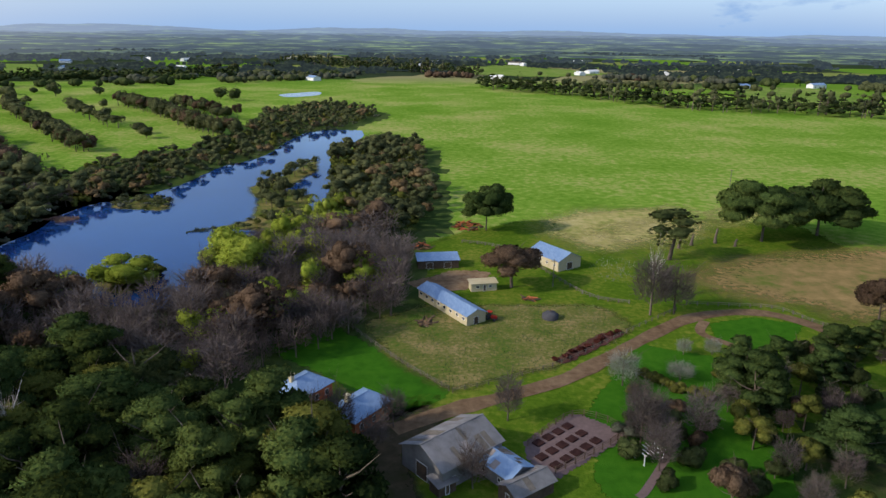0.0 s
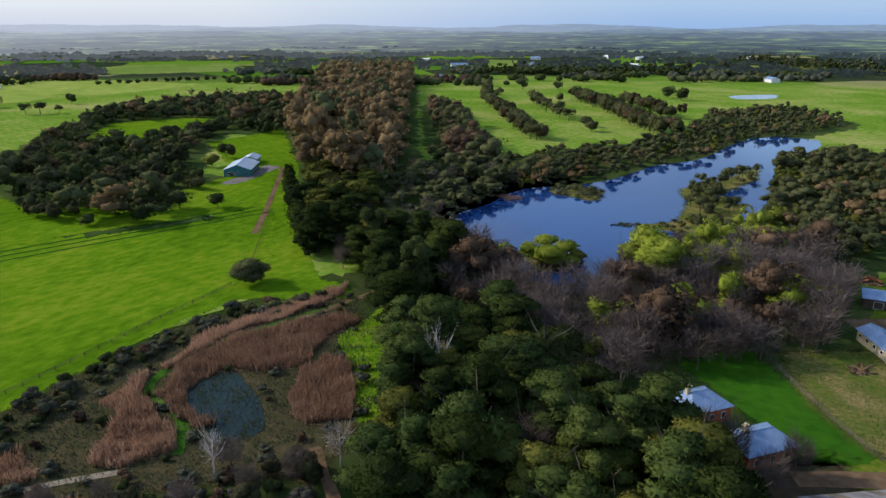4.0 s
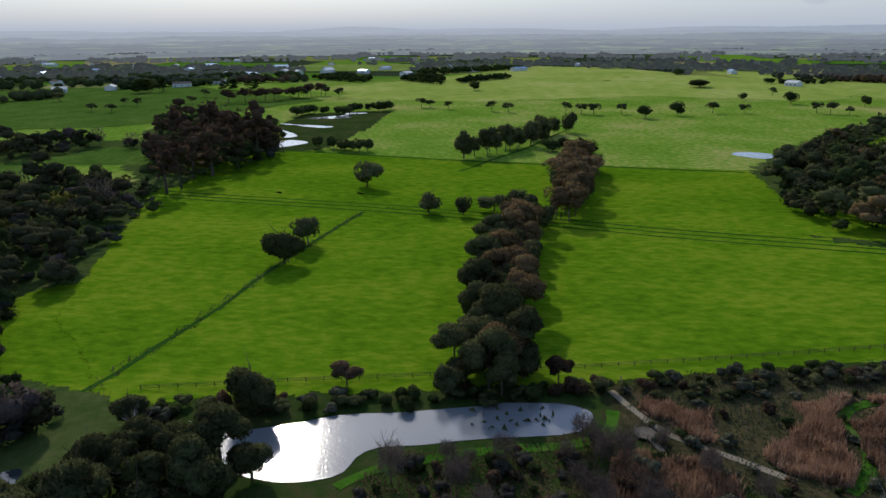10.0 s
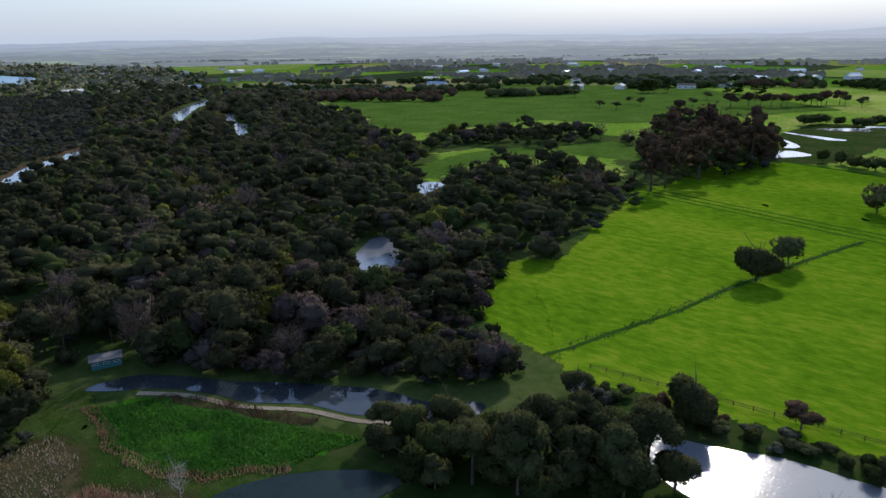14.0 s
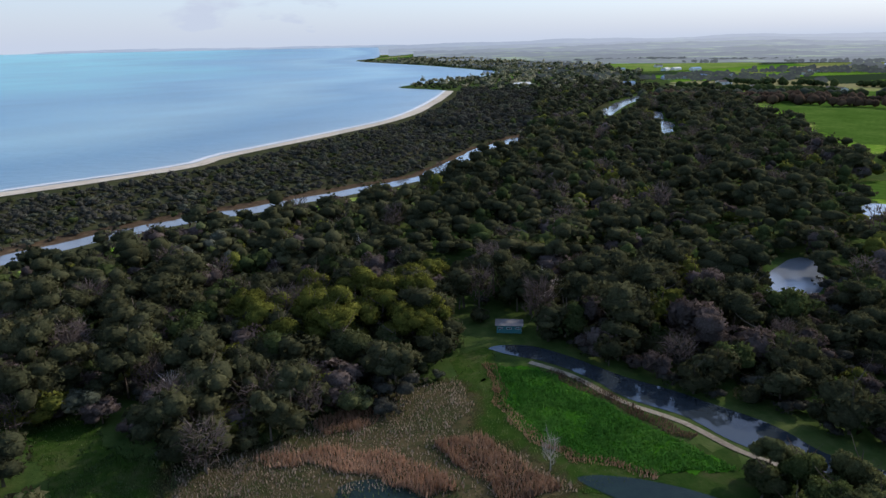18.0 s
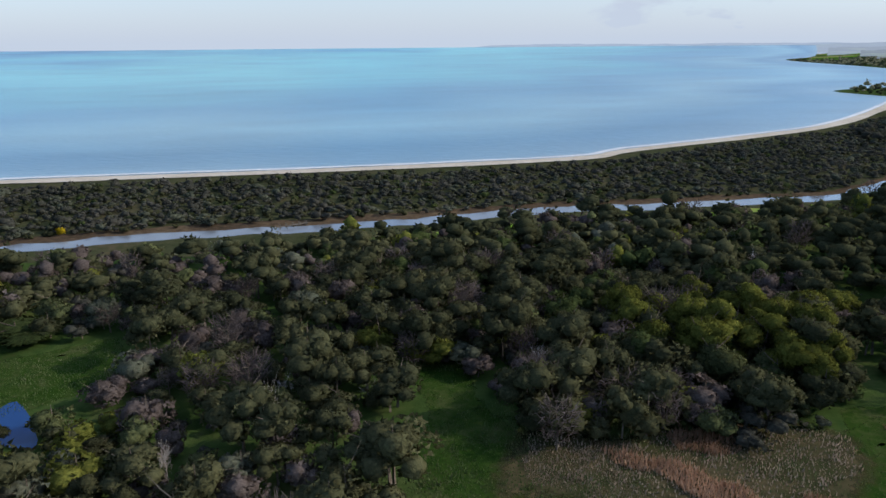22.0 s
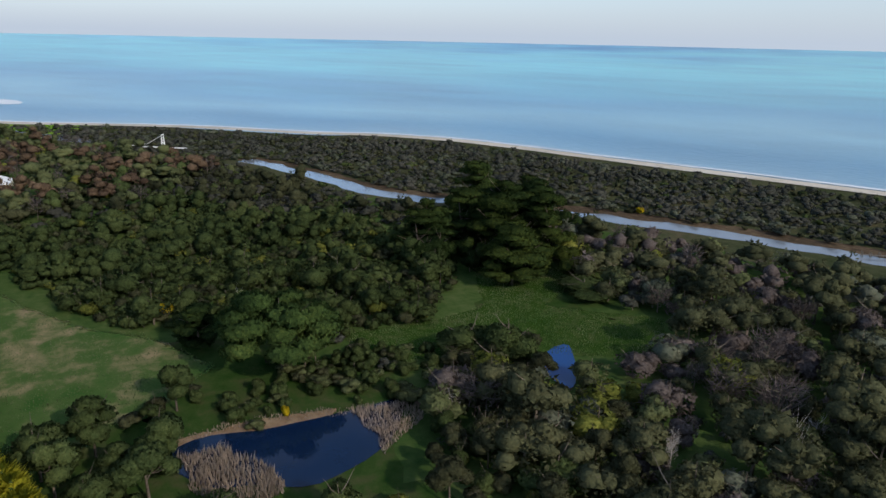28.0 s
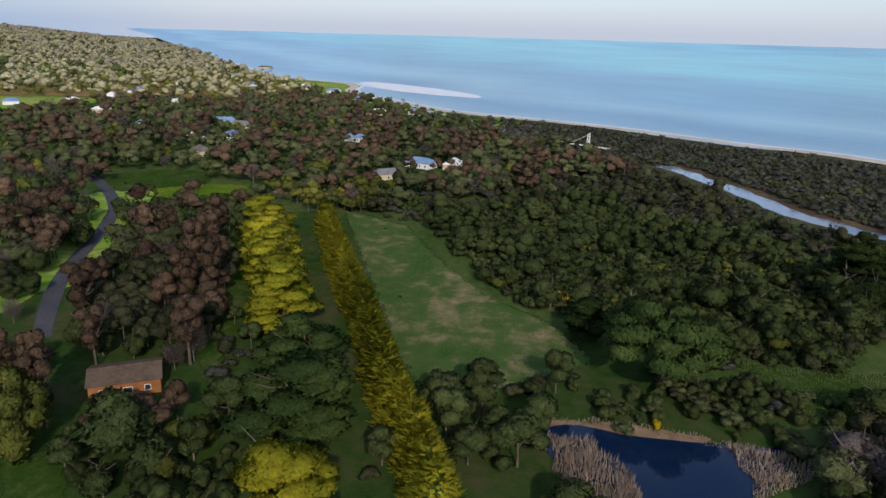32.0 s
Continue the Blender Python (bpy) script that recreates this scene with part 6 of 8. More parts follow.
def row(line, step, kind, leaf, high, wide, where, group, seed=1, stray=0.3):
    rng = np.random.default_rng(seed)
    P = smooth_line(line, False, 12)
    s = np.r_[0, np.cumsum(np.linalg.norm(np.diff(P, axis=0), axis=1))]
    for d in np.arange(0, s[-1], step):
        x, y = np.interp(d, s, P[:, 0]), np.interp(d, s, P[:, 1])
        k = rng.uniform(0.88, 1.12)
        tree(kind, leaf, x + rng.normal() * stray, y + rng.normal() * stray, high * k, wide * rng.uniform(0.85, 1.15) if stray > 1 else wide * rng.uniform(0.9, 1.1), rng.uniform(0, 6.28), where, group, int(rng.integers(4)))


HOUSES = [[(-38, 126), (-26, 142), (-18, 140), (-4, 122), (-18, 110)], [(-8, 106), (6, 122), (24, 106), (20, 92), (0, 92)]]
grove(W_CYPA, 7.6, [("cypress", "cypress", 3), ("cypress", "fresh", 3.5), ("gum", "teatree", 1.5), ("bare", "twig", 2.5), ("cypress", "yellowgreen", 0.7)], "below the farmhouses", "trees below the farmhouses", (0.75, 1.15), 1, HOUSES)
grove(W_CYPB, 8, [("gum", "green", 3), ("bare", "twig", 2), ("cypress", "yellowgreen", 2)], "beside the reeds", "trees beside the reeds", (0.6, 0.95), 2)
grove(W_GARDEN, 6.8, [("cypress", "fresh", 2), ("gum", "yellowgreen", 1.5), ("gum", "brown", 0.6), ("round", "green", 1.5), ("bare", "twig", 3)], "in the farm garden", "garden trees", (0.45, 0.8), 3)
grove(W_GARDENB, 4.6, [("bush", "green", 3), ("bare", "twig", 1), ("bush", "brown", 1), ("scrub", "scrub", 1)], "in the farm garden", "garden bushes", (0.6, 1.1), 4)
grove(W_CLUMPDARK, 9, [("cypress", "cypress", 4), ("tall", "green", 1)], "at the end of the reed path", "dark cypress clump", (0.8, 1.1), 5)
grove(W_AVENUEB, 9, [("cypress", "yellowgreen", 2), ("cypress", "cypress", 2), ("bare", "twig", 1.5)], "beside the drive", "conifers beside the drive", (0.7, 1.05), 6)
row(HEDGEROW, 4.5, "cypress", "cypress", 13, 8, "in a clipped hedge", "tall hedge along the drive", 7)
grove(W_ROW, 6.4, [("round", "gum", 3), ("gum", "gum", 2), ("gum", "russet", 1.2), ("round", "green", 1)], "in a row between paddocks", "row of paddock gums", (0.8, 1.3), 8)
grove(W_ROWB, 7, [("gum", "russet", 3), ("round", "gum", 1)], "in a row between paddocks", "row of paddock gums", (0.9, 1.35), 9)
FAIRWAY_A = [(-427, 689), (-384, 630), (-337, 571), (-298, 522), (-266, 480), (-241, 450), (-222, 432)]
FAIRWAY_B = [(-355, 670), (-313, 615), (-283, 576), (-258, 547)]
FAIRWAY_C = [(-328, 715), (-294, 682), (-262, 643), (-227, 591), (-200, 552), (-176, 527), (-154, 514)]
FAIRWAY_D = [(-262, 708), (-228, 663), (-201, 626), (-181, 610)]
for i, (line, step, leaf, high, wide) in enumerate(((FAIRWAY_A, 7.5, "gum", 13, 13), (FAIRWAY_A, 17, "brown", 11, 11), (FAIRWAY_B, 12, "gum", 12, 12), (FAIRWAY_C, 6.5, "gum", 15, 13), (FAIRWAY_C, 14, "brown", 13, 11), (FAIRWAY_D, 10, "gum", 13, 13), (FAIRWAY_D, 21, "brown", 13, 11))):
    row(line, step, "round" if i % 2 else "gum", leaf, high, wide, "in a row along the fairway", "fairway trees", 120 + i, 2.5)
row([(-424, -17), (-438, 2), (-472, 24), (-515, 35), (-544, 67)], 9, "round", "gum", 15, 13, "in a straggling row", "row of pasture gums", 130, 3)
row([(-424, -17), (-452, 12), (-505, 34)], 16, "gum", "gum", 17, 13, "in a straggling row", "row of pasture gums", 131, 3)
row([(-449, 39), (-451, 51), (-442, 62)], 8, "round", "green", 9, 13, "standing in pasture", "dark pasture bushes", 132, 1)
row([(-455, -116), (-446, -101), (-447, -90), (-446, -77)], 6, "round", "green", 8, 10, "standing in pasture", "dark pasture bushes", 133, 2)
row([(-632, -184), (-658, -176), (-650, -151), (-667, -141), (-684, -127), (-690, -111), (-700, -92)], 8, "round", "green", 9, 12, "beside the marsh pools", "trees beside the marsh", 134, 4)
row([(-761, -296), (-774, -268), (-803, -250), (-837, -223), (-866, -207)], 13, "gum", "brown", 15, 17, "in a far row of gums", "far row of umbrella gums", 135, 3)
row([(-957, 523), (-930, 620), (-902, 722)], 13, "bush", "green", 7, 10, "in a dotted far hedge", "dotted far hedge", 136, 2)
row([(-1044, 389), (-1048, 430), (-1045, 481)], 8, "bush", "green", 8, 12, "in a far clipped hedge", "far clipped hedge", 137, 2)
row([(-880, -459), (-900, -452), (-918, -441)], 11, "cypress", "cypress", 18, 18, "beyond the paddocks", "far dark cypresses", 138, 3)
row([(-921, -366), (-934, -340), (-946, -308)], 16, "cypress", "cypress", 14, 18, "beyond the paddocks", "far dark cypresses", 139, 3)
PASTURE_TREES = [(-472, 771, 11), (-430, 724, 12), (-446, 811, 17), (-402, 825, 13), (-429, 1003, 9), (-403, 990, 16), (-348, 658, 9), (-336, 694, 10), (-213, 498, 12), (-227, 520, 13), (-413, 1307, 22), (-441, 1301, 18), (-385, 1312, 20), (-341, 1395, 20)]
PASTURE_DARK = [(-252, 799, 18), (-232, 781, 17), (-631, 133, 17), (-652, 166, 15), (-930, -28, 16), (-733, 370, 13), (-756, 307, 16), (-797, 271, 12)]
PASTURE_SPARSE = [(-715, -76, 13), (-712, -67, 12), (-700, -47, 11), (-685, -4, 12), (-675, 12, 13), (-671, 67, 12), (-662, 80, 13), (-658, 91, 14), (-662, 117, 11), (-669, 202, 12), (-670, 231, 12), (-672, 297, 12), (-668, 308, 13), (-658, 320, 9), (-850, 323, 11), (-812, -238, 13), (-816, -226, 14), (-848, -208, 15), (-824, -186, 13), (-671, -403, 12), (-664, -379, 11), (-732, -401, 10), (-720, -381, 11), (-744, -331, 12), (-831, -353, 14), (-777, -504, 15)]
_r = np.random.default_rng(21)
for kind, leaf, spots, words in (("round", "gum", PASTURE_TREES, "standing in pasture"), ("round", "green", PASTURE_DARK, "standing in pasture"), ("gum", "gum", PASTURE_SPARSE, "thin-crowned, in far pasture")):
    for x, y, w in spots:
        tree(kind, leaf, x, y, w * _r.uniform(0.7, 0.95), w, _r.uniform(0, 6.28), words, "pasture trees", int(_r.integers(4)))
for x, y, w, leaf in ((-249, 182, 9, "green"), (-262, 172, 11, "gum"), (-288, 200, 9, "gum"), (-303, 210, 10, "green"), (-345, 262, 12, "gum"), (-352, 236, 12, "gum"), (-318, 212, 11, "green"), (-330, 240, 10, "yellowgreen"), (-283, 168, 13, "green"), (-276, 150, 12, "gum")):
    tree("round", leaf, x, y, w * 0.8, w, x % 6.28, "in the farmhouse garden", "farmhouse garden trees", int(abs(x) % 4))
grove(W_HEDGEA, 3.8, [("bush", "green", 3), ("scrub", "scrub", 2), ("scrub", "gum", 2), ("bush", "brown", 1)], "along the paddock fence", "bushes along the fence", (0.45, 0.9), 30)
grove(W_HEDGEB, 4.6, [("bush", "green", 2), ("scrub", "scrub", 2), ("scrub", "gum", 2), ("scrub", "brown", 1)], "along the paddock fence", "bushes along the fence", (0.35, 0.75), 31)
grove([(-74, -93), (-65, -79), (-70, -73), (-86, -48), (-98, -38), (-108, -44), (-101, -66), (-83, -94)], 5.6, [("round", "gum", 3), ("gum", "gum", 3), ("round", "green", 2)], "on the pond bank", "trees on the pond bank", (0.75, 1.15), 32)
grove(W_EDGE, 5.8, [("round", "green", 3), ("gum", "teatree", 2), ("round", "teatree", 2), ("round", "yellowgreen", 0.8)], "beside the dark pond", "trees beside the dark pond", (0.45, 0.8), 33)
grove(W_NEARL, 6.5, [("round", "green", 2), ("round", "yellowgreen", 1), ("bush", "green", 2)], "near the timber cottage", "trees near the cottage", (0.5, 0.9), 34)
grove(W_GUMW, 6.6, [("tall", "brown", 0.8), ("gum", "brown", 0.8), ("round", "green", 2.5), ("gum", "teatree", 3), ("gum", "gum", 2), ("bare", "twig", 1.5)], "beside the lane", "trees beside the lane", (0.6, 0.95), 35, [[(112, 95), (117, 82), (129, 88), (124, 99)], *[nearer(bank(LANE, 6), d) for d in (0, 12, 24)]])
grove(W_BUSHY, 7, [("gum", "yellowgreen", 3), ("gum", "green", 1)], "at the head of the meadow", "trees at the head of the meadow", (0.5, 0.8), 36)
grove(W_CYPBIG, 11, [("round", "cypress", 3), ("cypress", "cypress", 1)], "by the river", "cypress clump by the river", (0.95, 1.4), 37)
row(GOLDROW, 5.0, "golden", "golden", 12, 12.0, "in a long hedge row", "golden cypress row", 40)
row(GOLDFAT, 7.0, "cypress", "golden", 15, 20, "in a short row", "golden cypress row", 41)
row(GOLDFAT[:3], 9.0, "cypress", "yellowgreen", 10, 9, "beside the golden row", "golden cypress row", 42)
grove([(118, -10), (135, -5), (150, -30), (150, -60), (120, -62), (118, -40), (134, -30)], 5, [("bush", "green", 3), ("scrub", "gum", 1)], "behind the dark pond", "bushes behind the pond", (0.5, 1.0), 43)
grove([(100, 20), (112, 28), (135, 18), (118, 0), (104, 4)], 5.5, [("bush", "green", 3), ("gum", "green", 1.5)], "beside the golden row", "bushes beside the golden row", (0.6, 1.0), 44)
grove([(80, 70), (104, 60), (120, 75), (112, 60), (95, 48), (78, 52)], 6, [("bush", "green", 3), ("gum", "green", 1)], "near the timber cottage", "trees near the cottage", (0.6, 1.1), 45)


# ---- reeds and sedge ----
def reeds(name, poly, density, high, leaf, label, seed, wide=0.16):
    rng = np.random.default_rng(seed)
    pts = scatter(poly, density ** -0.5, rng)
    n = len(pts)
    pts = wobble(pts, 2.0, 5.0)
    d = unit(np.c_[rng.normal(size=(n, 2)) * 0.22, np.ones(n)])
    hump = np.array([0.75 + 0.5 * noise.noise((x / 5, y / 5, 1.0)) for x, y in pts])
    V, F = spikes(np.c_[pts, np.zeros(n)], d * hump[:, None], high, wide, rng)
    tagged(new(name, mesh(name, V, F, [M[leaf]])), label, "reeds", kind="stuff")


for i, poly in enumerate((REEDA, REEDB, REEDC, REEDD, REEDE, REEDF)):
    cover("reed_litter", poly, M["reed_floor"], 0.08, 2, seed=60 + i)
    reeds("reed_bed", poly, 13, 2.5, "reed", "tall dry russet reeds", 60 + i, 0.2)
for i, poly in enumerate((REEDG, REEDH, REEDI, REEDJ)):
    reeds("reed_bed", poly, 7, 2.2, "pale_reed" if i == 3 else "reed", "tall dry pinkish reeds", 70 + i)
reeds("ditch_tufts", bank(DITCH, 1.5), 1.6, 0.8, "rough", "rank grass along the ditch", 73, 0.2)
reeds("rim_reeds", bank(SEDGERIM, 1.4), 6, 1.0, "reed", "low russet reeds round the sedge", 74)
reeds("rim_reeds", bank(REDRIM, 1.6), 7, 1.1, "brown", "dark red-brown reeds along the creek", 75)
reeds("pale_tufts", PALETUFT, 4, 0.8, "pale_reed", "pale dry grass tufts", 76, 0.14)
reeds("sedge_bed", SEDGE, 6, 0.9, "sedge", "thick green sedge in the marsh", 80, 0.35)
cover("sedge_floor", SEDGE, M["lawn"], 0.07, 2)
reeds("marsh_tussocks", [(-60, 160), (-115, 150), (-150, 110), (-146, 40), (-128, 26), (-100, 40), (-85, 90)], 1.2, 0.8, "scrub", "rough marsh tussocks", 81, 0.22)
reeds("marsh_tussocks", [(-30, -150), (40, -130), (55, -90), (0, -85), (-30, -100)], 2.0, 0.8, "rough", "rough marsh tussocks", 82, 0.16)
reeds("pink_grass", [(27, -121), (9, -122), (-6, -134), (-20, -138), (-33, -141), (-34, -128), (-27, -120), (-38, -108), (-44, -94), (-20, -99), (3, -107), (24, -108)], 1.6, 1.0, "pale_reed", "sparse pinkish dry grass in the marsh", 120, 0.2)
reeds("meadow_tufts", MEADOW, 2.2, 0.6, "rough", "pale grass tufts", 83, 0.16)
reeds("meadow_tufts", MEADOWS, 1.6, 0.5, "rough", "pale grass tufts", 84, 0.16)
reeds("meadow_tufts", SLOPEGRASS, 1.2, 0.6, "rough", "pale grass tufts", 88, 0.18)
reeds("meadow_tufts", BRIGHTGRASS, 1.2, 0.6, "rough", "pale grass tufts", 89, 0.18)
reeds("pond_reeds", bank([(126, 2), (128, -14), (125, -32), (122, -48)], 1.6), 2.5, 0.8, "pale_reed", "low pale reeds on the earth bank", 85)
reeds("pond_reeds", [(124, -34), (124, -50), (116, -47), (108, -36), (115, -36)], 6, 1.7, "pale_reed", "pinkish reeds at the pond edge", 86)
grove([(97, 3), (98, -14), (96, -32), (84, -36), (78, -10), (84, 6)], 5.0, [("bush", "green", 3), ("round", "green", 1), ("bush", "yellowgreen", 0.8), ("scrub", "heath", 1)], "in front of the dark pond", "bushes before the pond", (0.6, 1.1), 87)
reeds("brown_tussocks", [(-139, 29), (-148, 63), (-153, 104), (-131, 139), (-82, 93), (-78, 71), (-100, 49), (-120, 26)], 0.9, 0.9, "rough", "low brown marsh tussocks", 92, 0.2)
grove([(-139, 29), (-148, 63), (-153, 104), (-131, 139), (-82, 93), (-78, 71), (-100, 49), (-120, 26)], 8.0, [("bush", "green", 2), ("scrub", "scrub", 2), ("bush", "brown", 2)], "in the marsh", "marsh bushes", (0.3, 0.6), 96, [REEDA, REEDB, REEDC, REEDD, REEDE, REEDF, PONDREED])
grove([(-121, 26), (-108, 47), (-84, 74), (-73, 73), (-73, 66), (-106, 21)], 6.5, [("bare", "twig", 2), ("scrub", "scrub", 2), ("bush", "brown", 1.5), ("bush", "green", 1)], "below the boardwalk", "scrub below the boardwalk", (0.4, 0.7), 97)
grove([(-110, -19), (-112, 5), (-119, 22), (-111, 27), (-94, 38), (-84, 30), (-84, -10), (-96, -24)], 4.6, [("scrub", "heath", 3), ("bush", "brown", 2), ("bare", "twig", 2), ("bush", "green", 1.5)], "on the near bank of the pond", "scrub on the pond bank", (0.35, 0.75), 98)
reeds("bank_tussocks", [(-110, -19), (-113, 5), (-121, 22), (-111, 27), (-94, 38), (-84, 30), (-84, -10), (-96, -24)], 2.5, 1.0, "brown", "brown tussocks on the pond bank", 99, 0.2)
grove([(-102, 38), (-100, 50), (-93, 58), (-82, 74), (-74, 73), (-72, 60), (-88, 36)], 5.0, [("round", "teatree", 3), ("scrub", "heath", 2), ("bare", "twig", 1.5), ("bush", "green", 2)], "in the marsh scrub", "dark trees in the marsh", (0.4, 0.75), 100)
for i, (where, poly) in enumerate((("beside the golden tree", [(160, 94), (167, 90), (151, 72), (133, 69), (124, 74)]), ("behind the dark pond", [(150, -17), (163, -33), (166, -46), (150, -51), (134, -48), (137, -26)]),
                                ("between the meadow and the pond", [(134, 15), (141, 4), (150, -4), (140, -12), (130, 0)]), ("at the edge of the rough grass", [(179, -49), (163, -61), (178, -79), (196, -75)]))):
    grove(poly, 6.0, [("bush", "green", 1.5), ("gum", "green", 1.5), ("round", "teatree", 0.6), ("scrub", "teatree", 2), ("scrub", "heath", 1)], where, "dark bushes round the pond", (0.4, 0.8), 110 + i)
grove([(106, 31), (104, 22), (99, 20), (99, 31)], 5, [("gum", "green", 3), ("scrub", "teatree", 2)], "beside the golden row", "bushes beside the golden row", (0.5, 0.8), 115)
grove([(20, -185), (2, -203), (-26, -205), (-37, -178), (-29, -152), (-6, -151), (14, -163)], 8.5, [("round", "yellowgreen", 3), ("gum", "yellowgreen", 2), ("round", "gum", 1)], "rising over the wood", "large yellow-green trees in the wood", (1.0, 1.5), 93)
reeds("yard_tufts", ROUGHYARD, 1.5, 0.5, "rough", "rough grass tufts in the yard", 94, 0.16)
grove([(-79, 222), (-78, 268), (-58, 285), (-32, 274), (-26, 247), (-45, 227), (-56, 205), (-70, 200)], 8, [("willow", "willow", 3), ("bare", "twig", 1)], "on the lake shore", "willows on the lake shore", (0.7, 1.1), 95)
grove([(246, 237), (259, 213), (206, 167), (174, 160), (171, 169)], 8, [("round", "green", 3), ("gum", "brown", 1)], "beside the lane", "dark trees beside the lane", (0.8, 1.2), 98)
grove([(251, 186), (269, 164), (272, 134), (218, 111), (207, 151)], 8, [("round", "green", 3), ("gum", "brown", 1), ("round", "gum", 1)], "beside the lane", "dark trees beside the lane", (0.8, 1.2), 99)
reeds("daffodils", [(50, 220), (58, 234), (68, 228), (64, 206), (52, 206)], 0.5, 0.5, "blossom", "white daffodils in the grass", 86, 0.25)
reeds("pond_tussock", [(-119, 10), (-125, 16), (-129, 8), (-126, -4), (-117, -4)], 0.12, 1.6, "gum", "dark tussocks standing in the pond", 87, 0.8)
grove([(88, 100), (104, 92), (112, 100), (122, 112), (112, 122), (92, 116)], 7.0, [("gum", "brown", 2), ("round", "green", 2), ("tall", "brown", 1)], "near the timber cottage", "trees near the cottage", (0.55, 0.85), 47)
grove([(100, 92), (106, 82), (112, 74), (106, 70), (96, 84)], 5.0, [("gum", "brown", 2), ("bush", "green", 2)], "in front of the timber cottage", "trees near the cottage", (0.5, 0.75), 48)
grove([(-30, -140), (0, -128), (30, -122), (40, -135), (0, -142), (-30, -152)], 5.5, [("round", "gum", 2), ("scrub", "scrub", 2), ("bush", "green", 2)], "at the edge of the wood", "trees at the wood edge", (0.45, 0.7), 49)


# ---- buildings ----
def slab(bm, pts, t):
    """A sheet through four corners with thickness t downwards."""
    a = [bm.verts.new(p) for p in pts]
    b = [bm.verts.new((p[0], p[1], p[2] - t)) for p in pts]
    n = len(pts)
    bm.faces.new(a)
    bm.faces.new(b[::-1])
    for i in range(n):
        bm.faces.new((a[(i + 1) % n], a[i], b[i], b[(i + 1) % n]))


def opening(parent, name, L, face, u, z, w, h, W, mat_frame, mat_pane):
    """A window or door set in a wall: frame with a pane or leaf. face: 0 front (-y), 1 back, 2 right end, 3 left end."""
    bm = bmesh.new()
    t = 0.09
    for x0, z0, x1, z1 in ((-w / 2, 0, w / 2, t), (-w / 2, h - t, w / 2, h), (-w / 2, t, -w / 2 + t, h - t), (w / 2 - t, t, w / 2, h - t)):
        box(bm, x0, -0.05, z0, x1, 0.05, z1)
    m = {0: Matrix.Translation((u, -W / 2 - 0.02, z)), 1: Matrix.Translation((u, W / 2 + 0.02, z)), 2: Matrix.Translation((L / 2 + 0.02, u, z)) @ Matrix.Rotation(radians(90), 4, "Z"),
         3: Matrix.Translation((-L / 2 - 0.02, u, z)) @ Matrix.Rotation(radians(90), 4, "Z")}[face]
    f = part(name, bm, mat_frame, parent)
    f.matrix_basis = m
    bm = bmesh.new()
    box(bm, -w / 2 + t, -0.025, t, w / 2 - t, 0.025, h - t)
    part("pane" if name == "window" else "leaf", bm, mat_pane, f)


